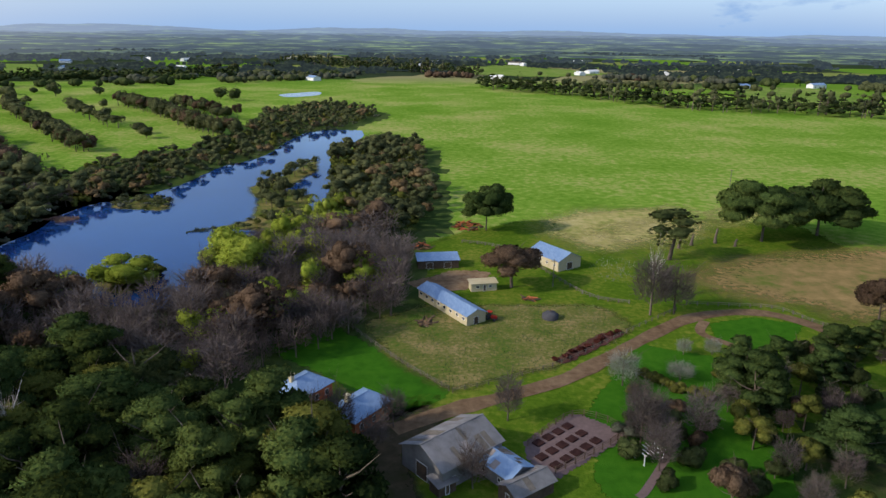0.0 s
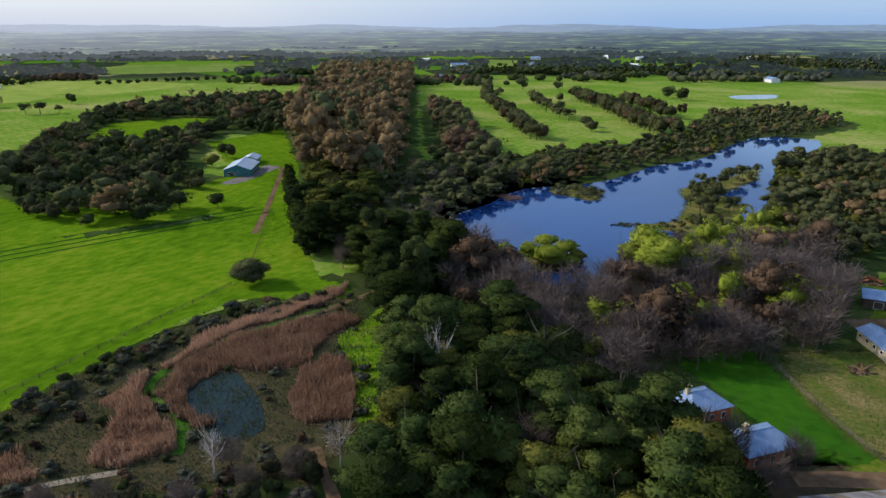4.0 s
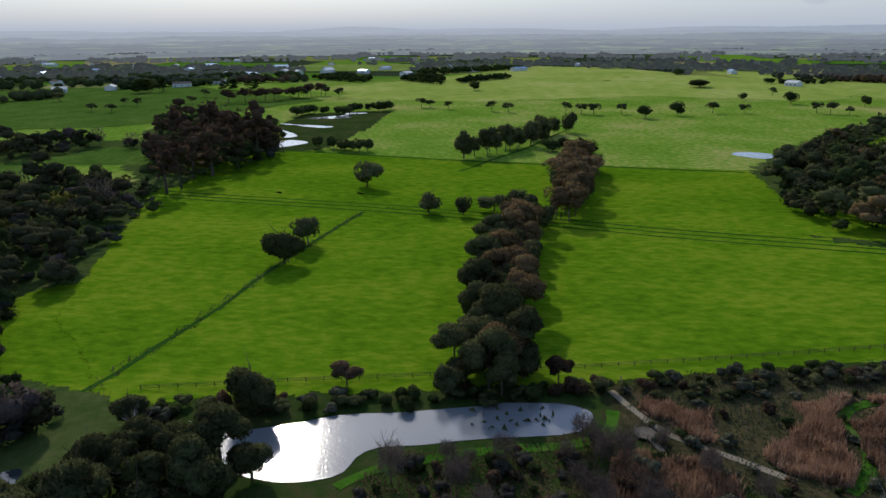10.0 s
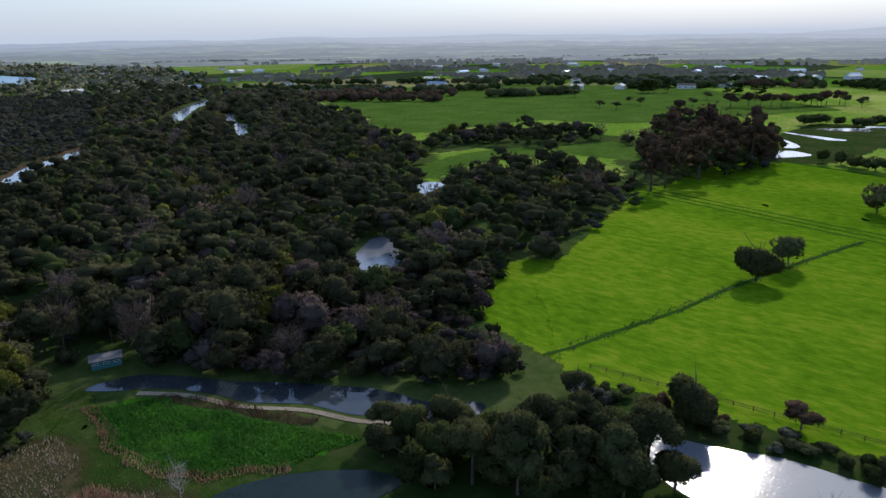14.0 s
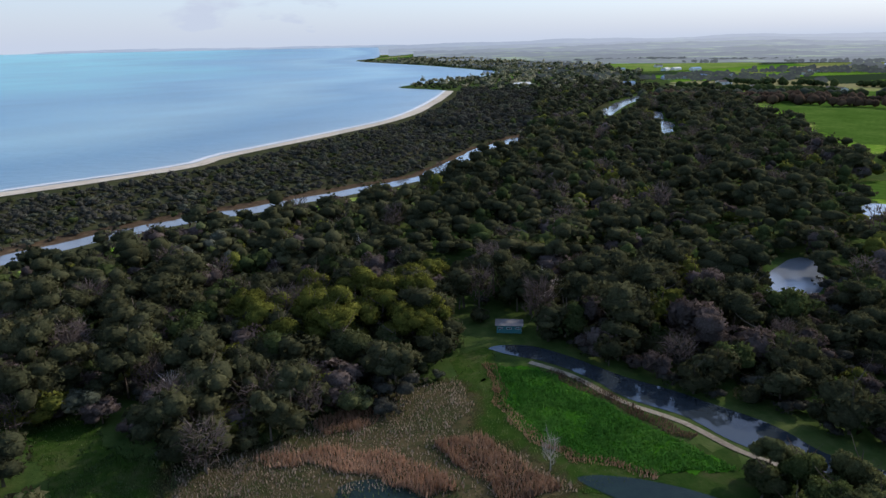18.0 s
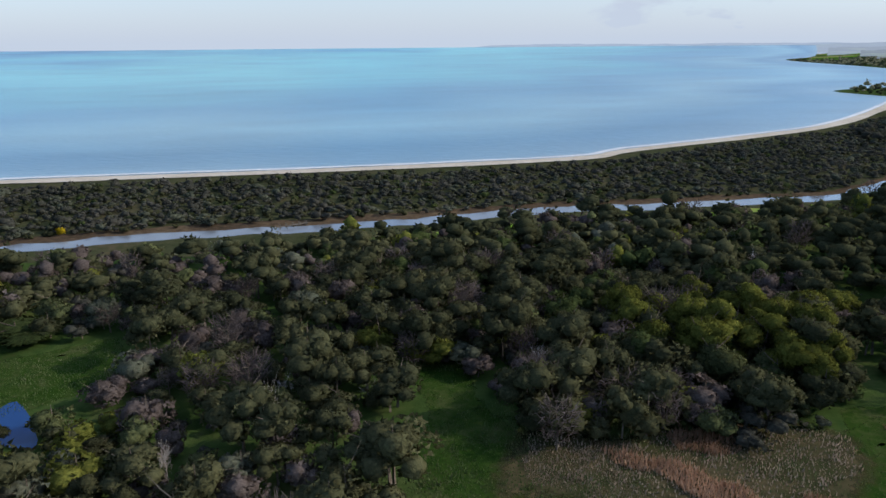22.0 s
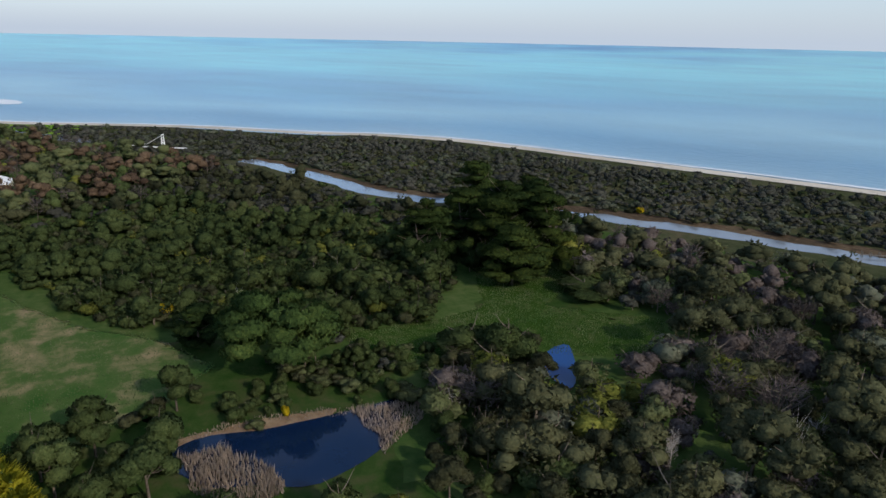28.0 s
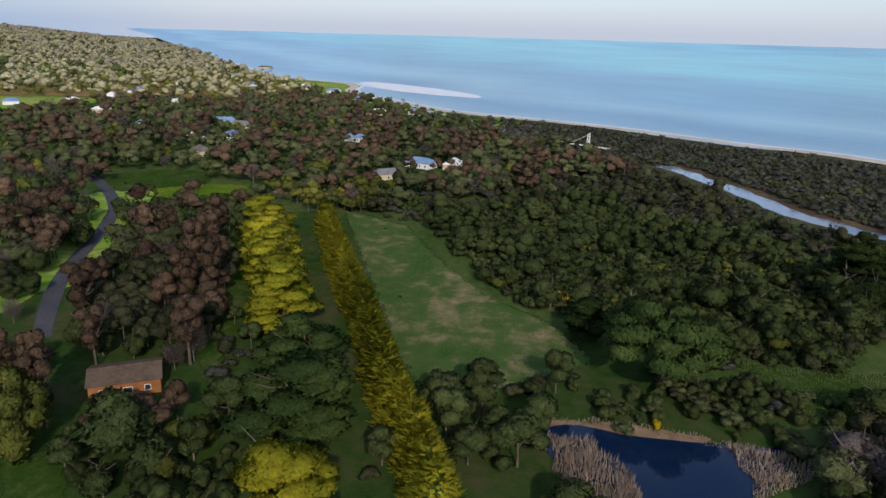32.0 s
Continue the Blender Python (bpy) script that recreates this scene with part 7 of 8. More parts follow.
def building(name, x, y, yaw, L, W, H, ridge_h, wall, roof, label, cat="house", hip=0.0, chimney=0, windows=(), doors=(), group="", trim="whitewall", skillion=False, eave=0.45, sheets=0):
    """Walls, roof, openings. L runs along the local x; hip: how far the ridge stops short of the ends."""
    ob = new(name)
    ob.matrix_basis = pose(x, y, 0, 0, 0, yaw)
    bm = bmesh.new()
    l, w = L / 2, W / 2
    lo = [bm.verts.new(p) for p in ((-l, -w, -0.2), (l, -w, -0.2), (l, w, -0.2), (-l, w, -0.2))]
    back = H + ridge_h if skillion else H
    hi = [bm.verts.new(p) for p in ((-l, -w, H), (l, -w, H), (l, w, back), (-l, w, back))]
    bm.faces.new((lo[0], lo[1], hi[1], hi[0])); bm.faces.new((lo[2], lo[3], hi[3], hi[2])); bm.faces.new(lo[::-1])
    if hip or skillion:
        bm.faces.new((lo[1], lo[2], hi[2], hi[1])); bm.faces.new((lo[3], lo[0], hi[0], hi[3])); bm.faces.new(hi)
    else:
        g = [bm.verts.new((s * l, 0, H + ridge_h)) for s in (1, -1)]
        bm.faces.new((lo[1], lo[2], hi[2], g[0], hi[1])); bm.faces.new((lo[3], lo[0], hi[0], g[1], hi[3]))
        bm.faces.new((hi[0], hi[1], g[0], g[1])); bm.faces.new((hi[2], hi[3], g[1], g[0]))
    part("wall", bm, M[wall], ob)
    bm = bmesh.new()
    e, k = eave, 0.12
    dz = ridge_h / w * e if not skillion else 0
    if skillion:
        slab(bm, [(-l - e, -w - e, H + k), (l + e, -w - e, H + k), (l + e, w + e, H + ridge_h + k), (-l - e, w + e, H + ridge_h + k)], 0.1)
    else:
        r = l + e - hip
        for s in (1, -1):
            slab(bm, [(-l - e, -s * (w + e), H - dz + k), (l + e, -s * (w + e), H - dz + k), (r, 0, H + ridge_h + k), (-r, 0, H + ridge_h + k)][::s], 0.1)
        if hip:
            for s in (1, -1):
                slab(bm, [(s * (l + e), -w - e, H - dz + k), (s * (l + e), w + e, H - dz + k), (s * r, 0, H + ridge_h + k)][::s], 0.1)
    rf = part("roof", bm, M[roof], ob)
    if not skillion:
        bm = bmesh.new()
        r = l + e - hip
        box(bm, -r, -0.14, H + ridge_h + k - 0.05, r, 0.14, H + ridge_h + k + 0.06)
        part("ridge_cap", bm, M[roof], rf)
    rnd = random.Random(int(abs(x * 7 + y)))
    for i in range(sheets):  # patched and lapped iron
        s, u = rnd.choice((1, -1)), rnd.uniform(-l, l - 1.2)
        v0, v1, ww = *rnd.choice(((-0.05, 0.5), (0.5, 1.0), (-0.05, 1.0))), rnd.uniform(0.8, 1.6)
        zz = lambda v: H + ridge_h * v + k + 0.02 + 0.012 * (i % 5)
        bm = bmesh.new()
        slab(bm, [(u, -s * w * (1 - v0), zz(v0)), (u + ww, -s * w * (1 - v0), zz(v0)), (u + ww, -s * w * (1 - v1), zz(v1)), (u, -s * w * (1 - v1), zz(v1))][::s], 0.03)
        part("roof_sheet", bm, M[rnd.choice(("rusty", "palewood", "rusty", "weathered"))], rf)
    for i in range(chimney):
        bm = bmesh.new()
        cx = (-0.25 + 0.5 * i) * L
        box(bm, cx - 0.45, 0.3, H, cx + 0.45, 1.1, H + ridge_h + 1.3)
        box(bm, cx - 0.55, 0.2, H + ridge_h + 1.1, cx + 0.55, 1.2, H + ridge_h + 1.35)
        part("chimney", bm, M["cream"], ob)
    for face, u, z, ww, h in windows:
        opening(ob, "window", L, face, u, z, ww, h, W, M[trim], M["glass"])
    for face, u, ww, h in doors:
        opening(ob, "door", L, face, u, 0.02, ww, h, W, M[trim], M["timber"])
    return tagged(ob, label, cat, group)


WIN = lambda face, L, n, z=0.9, w=1.1, h=1.4: [(face, (i + 0.5) / n * L - L / 2, z, w, h) for i in range(n)]
building("cottage", -16, 123, 55, 11, 7.5, 3.4, 1.9, "brick", "steel", "red brick cottage with blue-grey steel hip roof", hip=3.2, chimney=1, windows=WIN(0, 11, 3) + WIN(3, 7, 2) + WIN(2, 7, 2), doors=[(3, 0.0, 1.0, 2.1)])
building("cottage", -29, 131, 56, 9.5, 8, 3.4, 2.0, "brick", "steel", "red brick cottage with pale steel hip roof", hip=3.4, chimney=1, windows=WIN(0, 9, 3) + WIN(3, 7, 2) + WIN(1, 9, 2), doors=[(3, 0.0, 1.0, 2.1)])
bm = bmesh.new()
box(bm, -4.5, -0.2, 0, 4.5, 0.2, 1.0)
tagged(part("garden_wall", bm, M["whitewall"]), "low white garden wall beside the cottages", "wall").matrix_basis = pose(-27, 122, 0, 0, 0, 145)
building("barn", 2.5, 108.5, 42, 14.5, 11, 4.4, 2.6, "rusty", "rusty", "old grey barn with weathered iron roof", "barn", windows=WIN(0, 14, 3, 1.5, 0.9, 0.9), doors=[(3, 0.0, 3.0, 3.2)], sheets=26)
building("outbuilding", 11.5, 105, -50, 8.5, 5.8, 2.8, 1.3, "rusty", "steel", "grey outbuilding with patched iron roof", "shed", sheets=10, windows=WIN(0, 8, 2, 1.0, 0.8, 0.8), doors=[(2, 0.0, 1.0, 2.0)])
building("outbuilding", 15, 99.5, 36, 8.5, 4.6, 2.6, 1.1, "timber", "rusty", "small outbuilding with grey iron roof", "shed", sheets=7, windows=WIN(1, 8, 2, 1.0, 0.8, 0.8), doors=[(3, 0.0, 1.0, 2.0)])
building("garden_shed", 0.8, 100.5, 36, 3.6, 2.8, 2.1, 0.5, "timber", "rusty", "tiny shed with a pale iron roof", "shed", skillion=True, doors=[(0, 0.0, 0.9, 1.9)])
building("long_shed", 3, 182, -57, 25, 6.2, 3.0, 1.3, "cream", "steel", "long cream shed with blue-grey steel roof", "shed", windows=WIN(0, 25, 8, 1.3, 1.2, 0.9), doors=[(2, 0.0, 1.6, 2.2)])
building("open_shed", -1, 220, 8, 13.5, 6.0, 2.8, 0.9, "timber", "steel", "dark timber shed with pale iron roof", "shed", skillion=True, doors=[(0, -3.0, 2.4, 2.2), (0, 3.0, 2.4, 2.2)])
building("wool_shed", 39, 224, -57, 15, 10, 3.6, 2.2, "cream", "steel", "cream shed with broad pale steel roof", "shed", windows=WIN(0, 15, 4, 1.4, 1.0, 0.9), doors=[(2, 0.0, 2.4, 2.6)])
building("site_hut", 13, 198, 12, 8, 3.2, 2.5, 0.4, "cream", "cream", "small flat-roofed cream hut", "hut", skillion=True, windows=WIN(0, 8, 2, 1.1, 1.0, 0.8), doors=[(0, 0.2, 0.9, 2.0)])
building("farmhouse", -304, 240, 129, 23, 14, 3.6, 2.6, "teal", "pale_roof", "farmhouse with broad pale blue steel roof", "house", windows=WIN(0, 23, 5) + WIN(3, 14, 3) + WIN(2, 14, 3), doors=[(3, 3.0, 2.4, 2.4)])
building("farm_outbuilding", -322, 262, 129, 12, 8, 3.2, 1.6, "whitewall", "pale_roof", "pale outbuilding behind the farmhouse", "shed", windows=WIN(3, 8, 2), doors=[(0, 0.0, 1.0, 2.1)])
building("hide", -53, -164.5, 162, 6.6, 3.0, 2.2, 0.4, "teal", "rusty", "teal timber hide with a pale grey flat roof", "hut", skillion=True, windows=WIN(0, 7, 3, 1.2, 1.4, 0.5), doors=[(2, 0.0, 0.9, 2.0)])
building("lake_cabin", -172, 287, 40, 7.5, 4.5, 2.6, 0.4, "whitewall", "palewood", "small white cabin on the lake shore", "hut", skillion=True, windows=WIN(0, 7, 2), doors=[(3, 0.0, 0.9, 2.0)])
building("timber_cottage", 119, 91, -59, 14, 10, 3.4, 1.6, "orangewood", "timber", "brown timber cottage with a dark roof", "house", windows=[(0, -4.0, 0.9, 2.2, 1.4), (0, 4.4, 1.0, 1.3, 1.3), (0, 0.6, 0.9, 1.8, 1.3), (2, 0, 0.9, 1.6, 1.3)], doors=[(0, -1.6, 1.0, 2.1)])
_r = random.Random(8)
for i, (x, y) in enumerate(HOUSEV + HOUSEVB):
    roof = ["steel", "whitewall", "steel", "rusty", "steel", "palewood"][i % 6]
    s = 0.9 if math.hypot(x, y) < 700 else 1.2
    L, W = _r.uniform(15, 21) * s, _r.uniform(9, 12) * s
    building("village_house", x, y, _r.uniform(0, 180), L, W, 3.4, 2.2, ["whitewall", "cream", "whitewall", "cream"][i % 4], roof, "%s house with %s roof among trees" % (["white", "cream", "white", "cream"][i % 4], {"steel": "a blue-grey steel", "whitewall": "a white", "rusty": "a grey", "palewood": "a pale"}[roof]), "house",
             hip=W * 0.3, windows=WIN(0, L, 4) + WIN(1, L, 4), doors=[(0, 0.0, 1.0, 2.1)], group="village houses")
for i, (x, y) in enumerate(HILL_HOUSES):
    L, W = _r.uniform(10, 17), _r.uniform(7, 10)
    ob = building("hillside_house", x, y, _r.uniform(0, 180), L, W, 3.8, 2.0, ["whitewall", "cream"][i % 2], ["whitewall", "steel", "palewood"][i % 3], "pale house among trees on the headland", "house", group="headland houses", hip=2.5, windows=WIN(0, L, 3, 1.2, 2.0, 1.8))
    ob.location.z = rise(x, y)
for i in range(110):
    yaw, d = _r.choice([_r.uniform(-35, 40), _r.uniform(60, 165), _r.uniform(95, 160), _r.uniform(95, 150)]), _r.uniform(1050, 2000)
    x, y = -d * math.sin(radians(yaw)), d * math.cos(radians(yaw))
    L, W = _r.uniform(18, 34), _r.uniform(11, 15)
    ob = building("distant_house", x, y, _r.uniform(0, 180), L, W, 5.0, 2.6, "whitewall", ["whitewall", "steel", "palewood"][i % 3], "distant pale house among shelter belts", "house", group="distant houses", windows=WIN(0, L, 3, 1.2, 2.0, 1.8))
    ob.location.z = rise(x, y)


# ---- fences and small works ----
def fence(line, gap, high, wires, mat, label, group="", thick=0.09):
    P = smooth_line(line, False, 6)
    s = np.r_[0, np.cumsum(np.linalg.norm(np.diff(P, axis=0), axis=1))]
    D = np.arange(0, s[-1], gap)
    Q = np.c_[np.interp(D, s, P[:, 0]), np.interp(D, s, P[:, 1])]
    ob = new("fence")
    ob.location = (*Q[0], 0)
    me = None
    for x, y in Q - Q[0]:
        if me is None:
            bm = bmesh.new()
            box(bm, -thick, -thick, -0.3, thick, thick, high)
            bmesh.ops.bevel(bm, geom=bm.edges[:], offset=0.02, segments=1)
            c = part("post", bm, mat, ob)
            me = c.data
        else:
            c = new("post", me)
            c.parent = ob
        c.location = (x, y, 0)
    for z in wires:
        V, F = tube([(*q, z) for q in Q - Q[0]], [thick * 0.6] * len(Q), 4)
        c = new("rail", mesh("rail", V, F, [mat]))
        c.parent = ob
    return tagged(ob, label, "fence", group)


fence(FENCEA, 2.4, 1.3, (0.5, 0.85, 1.2), M["palewood"], "weathered timber fence between lawn and yard", "farm fences")
fence(FENCEB, 3.0, 1.2, (0.6, 1.1), M["palewood"], "weathered timber fence beside the farm track", "farm fences")
fence(FENCEC, 3.0, 1.3, (0.5, 0.9, 1.2), M["palewood"], "weathered timber stockyard fence", "farm fences", 0.12)
fence([(72, 187), (85, 186), (97, 184), (103, 174), (107, 170)], 3.0, 1.2, (0.6, 1.1), M["palewood"], "pale post and rail fence along the drive", "farm fences", 0.12)
fence(PADDOCKFENCE, 4.0, 1.2, (0.4, 0.8, 1.1), M["timber"], "dark post and wire paddock fence", "paddock fences", 0.07)
fence(FENCEFIELD, 4.0, 1.2, (0.5, 1.0), M["timber"], "dark post and wire fence beside the drive", "paddock fences", 0.07)
fence(RAIL, 2.5, 1.1, (0.55, 1.05), M["palewood"], "pale timber handrail on the boardwalk", "", 0.08)

# octagonal viewing deck with a ramp
deck = new("viewing_deck")
deck.matrix_basis = pose(-119, 30, 0, 0, 0, 20) @ Matrix.Diagonal((0.75, 0.75, 0.75, 1))
bm = bmesh.new()
ring = [(3.0 * math.cos(radians(22.5 + 45 * i)), 3.0 * math.sin(radians(22.5 + 45 * i))) for i in range(8)]
slab(bm, [(x, y, 0.8) for x, y in ring], 0.2)
part("floor", bm, M["palewood"], deck)
for i in range(8):
    a, b = ring[i], ring[(i + 1) % 8]
    bm = bmesh.new()
    box(bm, a[0] - 0.07, a[1] - 0.07, -0.3, a[0] + 0.07, a[1] + 0.07, 2.0)
    part("post", bm, M["palewood"], deck)
    if i != 0:
        for z in (1.25, 1.6, 1.95):
            V, F = tube([(*a, z), (*b, z)], [0.055, 0.055], 4)
            c = new("rail", mesh("rail", V, F, [M["palewood"]]))
            c.parent = deck
bm = bmesh.new()
slab(bm, [(2.6, -0.9, 0.8), (8.0, -0.9, 0.25), (8.0, 0.9, 0.25), (2.6, 0.9, 0.8)], 0.15)
part("ramp", bm, M["palewood"], deck)
for s in (-0.9, 0.9):
    V, F = tube([(2.8, s, 1.8), (8.0, s, 1.2)], [0.055, 0.055], 4)
    c = new("rail", mesh("rail", V, F, [M["palewood"]]))
    c.parent = deck
tagged(deck, "octagonal grey timber viewing deck with rails", "deck")

# white suspension footbridge over the river
bridge = new("footbridge")
bridge.matrix_basis = pose(490, -10, 0, 0, 0, 60)
for s in (-1, 1):
    V, F = tube([(0, s * 2.4, 0), (0, s * 1.3, 11)], [0.32, 0.28], 6)
    new("pylon_leg", mesh("pylon_leg", V, F, [M["whitewall"]])).parent = bridge
    V, F = tube([(0, s * 2.2, 3), (0, -s * 1.5, 8.5)], [0.2, 0.2], 5)
    new("brace", mesh("brace", V, F, [M["whitewall"]])).parent = bridge
    V, F = tube([(0, s * 1.3, 10.6), (11, s * 1.2, 4.6), (24, s * 1.2, 2.8)], [0.1, 0.1, 0.1], 4)
    new("cable", mesh("cable", V, F, [M["whitewall"]])).parent = bridge
    bm = bmesh.new()
    box(bm, -16, s * 1.2 - 0.05, 2.4, 14, s * 1.2 + 0.05, 2.85)
    part("side_panel", bm, M["whitewall"], bridge)
for z in (8.6, 10.8):
    bm = bmesh.new()
    box(bm, -0.25, -1.7, z, 0.25, 1.7, z + 0.4)
    part("crossbeam", bm, M["whitewall"], bridge)
bm = bmesh.new()
box(bm, -16, -1.2, 2.2, 14, 1.2, 2.4)
part("deck", bm, M["palewood"], bridge)
for x in (-14, -7, 7, 13):
    bm = bmesh.new()
    box(bm, x - 0.2, -1.0, -0.5, x + 0.2, 1.0, 2.2)
    part("pier", bm, M["palewood"], bridge)
tagged(bridge, "white suspension footbridge with an A-frame pylon", "bridge")
arch = new("bridge_gate")
arch.matrix_basis = pose(498, 14, 0, 0, 0, 60)
for s in (-1, 1):
    V, F = tube([(0, s * 1.9, 0), (0, s * 1.3, 4.6)], [0.26, 0.22], 5)
    new("post", mesh("post", V, F, [M["whitewall"]])).parent = arch
bm = bmesh.new()
box(bm, -0.25, -1.8, 4.4, 0.25, 1.8, 4.9)
part("lintel", bm, M["whitewall"], arch)
tagged(arch, "low white gate frame near the footbridge", "gate")

# jetty on the river
jetty = new("jetty")
jetty.matrix_basis = pose(161, -246, 0, 0, 0, 56)
bm = bmesh.new()
box(bm, -8, -0.7, 1.0, 6, 0.7, 1.15)
part("deck", bm, M["palewood"], jetty)
for x in (-7, -4, -1, 2, 5):
    for s in (-0.65, 0.65):
        bm = bmesh.new()
        box(bm, x - 0.1, s - 0.1, -0.5, x + 0.1, s + 0.1, 2.3)
        part("pile", bm, M["palewood"], jetty)
tagged(jetty, "narrow grey timber jetty on the river", "jetty")

# garden pergola, bench and beds
perg = new("pergola")
perg.matrix_basis = pose(39, 110, 0, 0, 0, 25)
for x in (-2.2, 2.2):
    for y in (-1.2, 1.2):
        bm = bmesh.new()
        box(bm, x - 0.08, y - 0.08, -0.2, x + 0.08, y + 0.08, 2.3)
        part("post", bm, M["whitewall"], perg)
for i in range(6):
    bm = bmesh.new()
    box(bm, -2.3 + i * 0.92 - 0.06, -1.7, 2.3, -2.3 + i * 0.92 + 0.06, 1.7, 2.45)
    part("slat", bm, M["whitewall"], perg)
tagged(perg, "white slatted garden pergola on the lawn", "pergola")
bench = new("bench")
bench.matrix_basis = pose(49, 103, 0, 0, 0, 150)
for nm, b in (("seat", (-1.0, -0.25, 0.42, 1.0, 0.25, 0.48)), ("backrest", (-1.0, 0.22, 0.55, 1.0, 0.28, 0.95)), ("leg", (-0.9, -0.22, 0, -0.8, 0.24, 0.42)), ("leg", (0.8, -0.22, 0, 0.9, 0.24, 0.42))):
    bm = bmesh.new()
    box(bm, *b)
    part(nm, bm, M["whitewall"], bench)
tagged(bench, "white slatted garden bench on the lawn", "bench")
_m = pose(23.5, 114.5, 0, 0, 0, 42)
beds = [(-6 + 3.0 * i, -3.6 + 3.4 * j) for i in range(5) for j in range(3)]
for i, (u, v) in enumerate(beds):
    p = _m @ Vector((u, v, 0))
    if not inside(COURTYARD, np.array([p.x]), np.array([p.y]))[0]:
        continue
    bm = bmesh.new()
    box(bm, -1.0, -0.9, 0, 1.0, 0.9, 0.22)
    bmesh.ops.bevel(bm, geom=bm.edges[:], offset=0.08, segments=2)
    b = part("planting_bed", bm, M["bed_soil"])
    b.matrix_basis = pose(p.x, p.y, 0.10, 0, 0, 42)
    tagged(b, "dark planted bed set in courtyard paving", "garden bed", "courtyard beds")
fence([COURTYARD[0], COURTYARD[1], COURTYARD[2], COURTYARD[3], COURTYARD[0]][:4], 2.5, 1.6, (0.5, 1.0, 1.5), M["timber"], "dark timber fence round the courtyard", "farm fences")
row([*HEDGEG], 2.0, "bush", "yellowgreen", 2.0, 3.4, "in a clipped garden hedge", "garden hedge", 50)
row([(28, 150), (36, 157), (44, 165), (49, 168)], 3.2, "bush", "red_leaf", 0.9, 2.4, "in the garden bed", "red bushes in the bed", 51)

# tank, tractor, wood pile, pole
tank = new("water_tank")
tank.location = (30.5, 176, 0)
V, F = tube([(0, 0, 0), (0, 0, 1.2), (0, 0, 1.9), (0, 0, 2.2)], [2.3, 2.3, 1.4, 0.2], 18)
new("body", mesh("body", V, F, [M["asphalt"]])).parent = tank
V, F = tube([(0, 0, 2.15), (0, 0, 2.45)], [0.35, 0.3], 10)
new("hatch", mesh("hatch", V, F, [M["timber"]])).parent = tank
tagged(tank, "low round dark grey domed tank", "tank")
trac = new("tractor")
trac.matrix_basis = pose(14, 174.5, 0, 0, 0, -30)
for nm, b, mt in (("bonnet", (0.1, -0.4, 0.7, 1.7, 0.4, 1.4), "red_paint"), ("chassis", (-1.2, -0.45, 0.5, 1.6, 0.45, 0.75), "timber"), ("cab_roof", (-1.3, -0.75, 2.3, 0.2, 0.75, 2.42), "red_paint"), ("seat", (-0.9, -0.3, 0.9, -0.3, 0.3, 1.4), "timber")):
    bm = bmesh.new()
    box(bm, *b)
    bmesh.ops.bevel(bm, geom=bm.edges[:], offset=0.06, segments=2)
    part(nm, bm, M[mt], trac)
for x, s, r in ((-0.9, 0.75, 0.75), (-0.9, -0.75, 0.75), (1.3, 0.6, 0.45), (1.3, -0.6, 0.45)):
    V, F = tube([(x, s - 0.18, r), (x, s - 0.16, r), (x, s + 0.16, r), (x, s + 0.18, r)], [r * 0.5, r, r, r * 0.5], 14)
    new("wheel", mesh("wheel", V, F, [M["asphalt"]])).parent = trac
for x in (-1.2, 0.1):
    for s in (-0.65, 0.65):
        V, F = tube([(x, s, 0.8), (x, s, 2.35)], [0.05, 0.05], 4)
        new("cab_post", mesh("cab_post", V, F, [M["timber"]])).parent = trac
tagged(trac, "small red tractor parked beside the long shed", "tractor")


def pile(x, y, w, h, n, mats, label, seed):
    rng = np.random.default_rng(seed)
    ob = new("log_pile")
    ob.location = (x, y, 0)
    for i in range(n):
        a, r = rng.uniform(0, 6.28), w * math.sqrt(rng.uniform())
        z = h * max(0.05, 1 - r / w) * rng.uniform(0.3, 1)
        t, L = rng.uniform(0, 6.28), rng.uniform(1.5, 4.0)
        d = np.array([math.cos(t), math.sin(t), rng.normal() * 0.25]) * L / 2
        c = np.array([math.cos(a) * r, math.sin(a) * r, z])
        V, F = tube([c - d, c, c + d], [0.28, 0.3, 0.2], 5)
        new("log", mesh("log", V, F, [M[mats[i % len(mats)]]])).parent = ob
    return tagged(ob, label, "log pile")


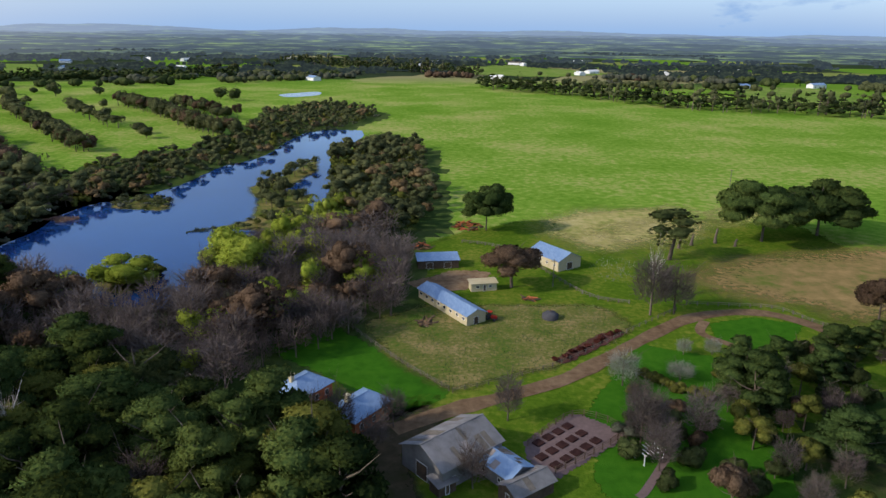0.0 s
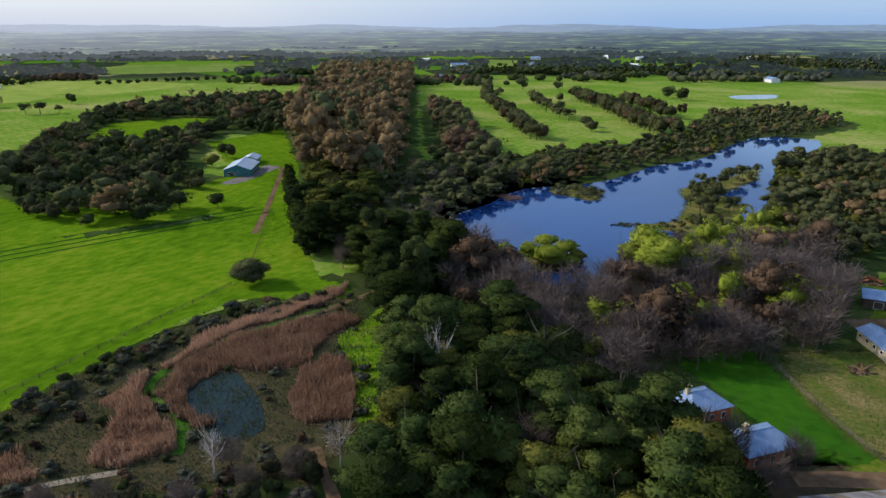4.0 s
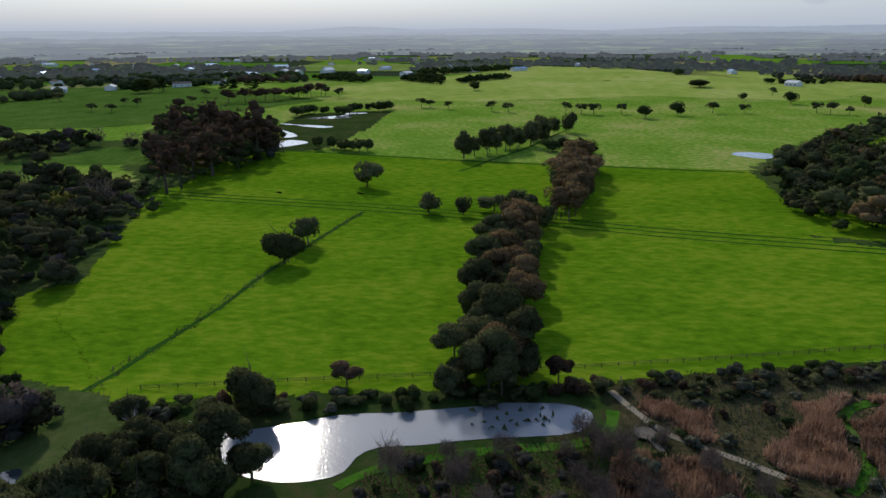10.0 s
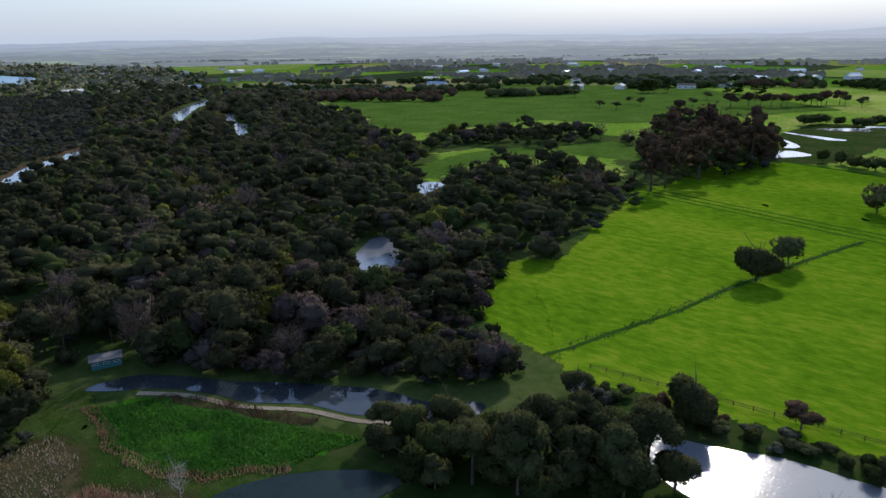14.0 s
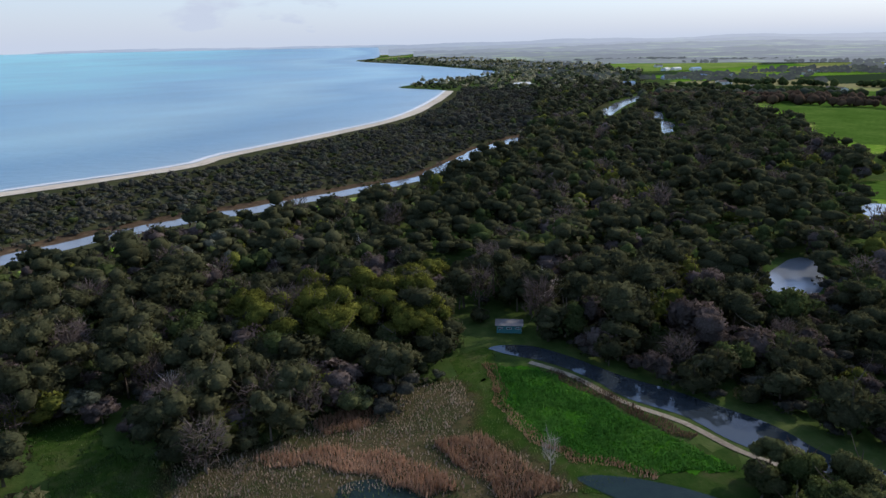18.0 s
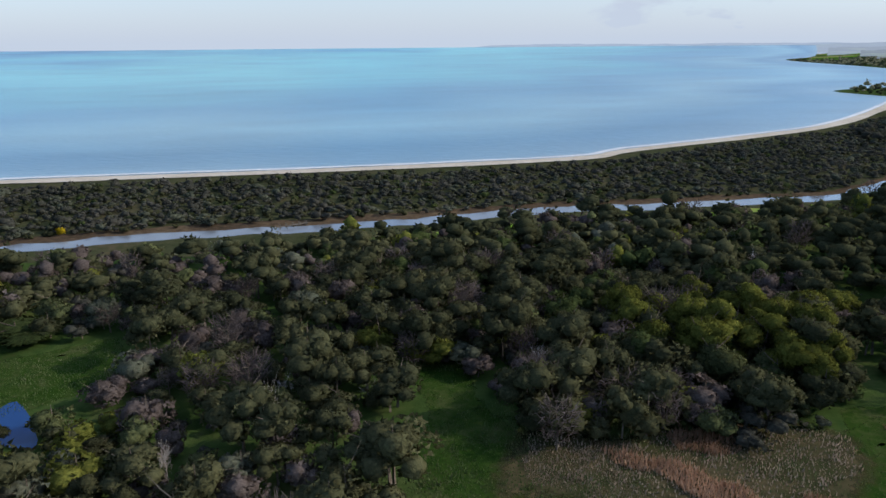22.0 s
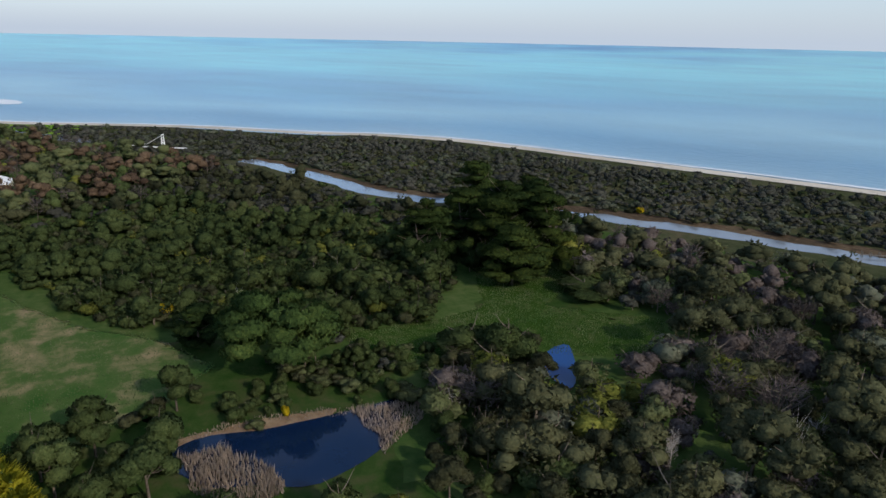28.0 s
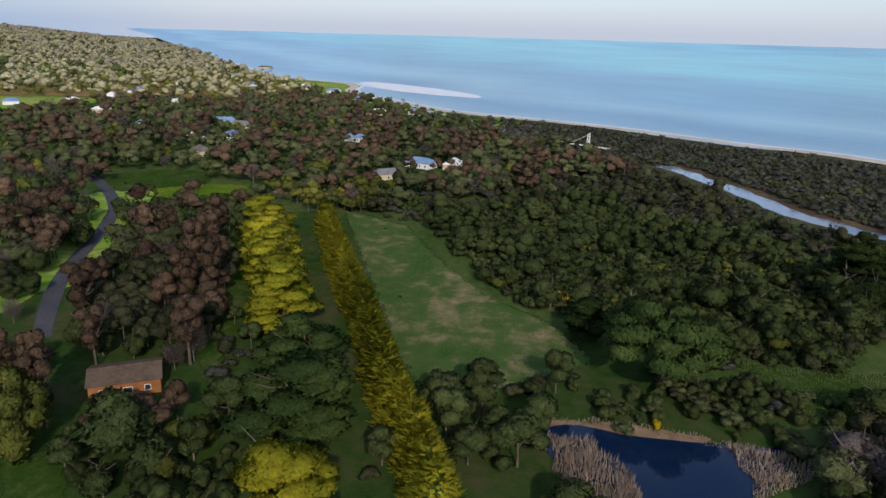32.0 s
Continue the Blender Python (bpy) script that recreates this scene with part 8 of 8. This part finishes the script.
pile(11, 269, 6, 3.2, 60, ["brick", "timber", "orangewood"], "heap of red-brown felled branches under a cypress", 1)
pile(-7, 241, 4, 1.6, 30, ["track_dirt", "timber", "brick"], "low heap of brown timber in the grass", 2)
pile(-4, 172, 2.5, 0.7, 18, ["timber", "track_dirt"], "small heap of branches in the yard", 3)
pile(27, 190, 2.0, 0.6, 14, ["timber", "brick"], "small heap of brown debris in the grass", 4)
for x, y in ((35, 201), (151, 354)):
    pole = new("power_pole")
    pole.location = (x, y, 0)
    V, F = tube([(0, 0, -0.3), (0, 0, 9)], [0.17, 0.12], 6)
    new("shaft", mesh("shaft", V, F, [M["palewood"]])).parent = pole
    bm = bmesh.new()
    box(bm, -1.0, -0.07, 8.3, 1.0, 0.07, 8.45)
    part("crossarm", bm, M["palewood"], pole)
    tagged(pole, "grey timber power pole with a crossarm", "pole")
for x, y, h in ((94, 247, 4.5), (104, 250, 6.0), (88, 243, 3.5), (110, 246, 3.0)):
    V, F = tube([(0, 0, -0.3), (0.1, 0.1, h * 0.5), (0.3, -0.1, h * 0.9), (0.6, 0.2, h)], [0.7, 0.45, 0.4, 0.08], 7)
    st = new("tree_stump", mesh("tree_stump", V, F, [M["bark"]]))
    st.location = (x, y, 0)
    tagged(st, "tall broken dark tree stump in grass", "stump", "broken stumps")

# islands and lake edge
for nm, poly in (("island", ISLANDA), ("islet", ISLETB), ("islet", ISLETC)):
    cover(nm, poly, M["rough_grass"], 0.22, 2.0, "low grassy islet in the lake")
_w = WATERS[:]
WATERS[:] = []
grove(ISLANDA, 7.5, [("gum", "gum", 3), ("scrub", "gum", 2), ("scrub", "yellowgreen", 1)], "on the lake island", "trees on the island", (0.5, 0.8), 38)
grove(ISLETB, 5.5, [("scrub", "gum", 2), ("scrub", "scrub", 1)], "on a small islet", "shrubs on the islet", (0.6, 0.9), 39)
grove([(-100, 205), (-92, 212), (-88, 204), (-95, 196)], 4.0, [("scrub", "yellowgreen", 1)], "on a small islet", "shrubs on the islet", (0.7, 1.0), 46)
WATERS[:] = _w
reeds("lake_reeds", [(-163, 272), (-156, 276), (-148, 274), (-154, 268)], 4, 1.6, "reed", "red-brown reeds at the lake edge", 90, 0.3)
reeds("lake_reeds", [(-98, 255), (-82, 262), (-80, 266), (-96, 262)], 3, 1.2, "gum", "low reeds on the lake islet", 91, 0.3)
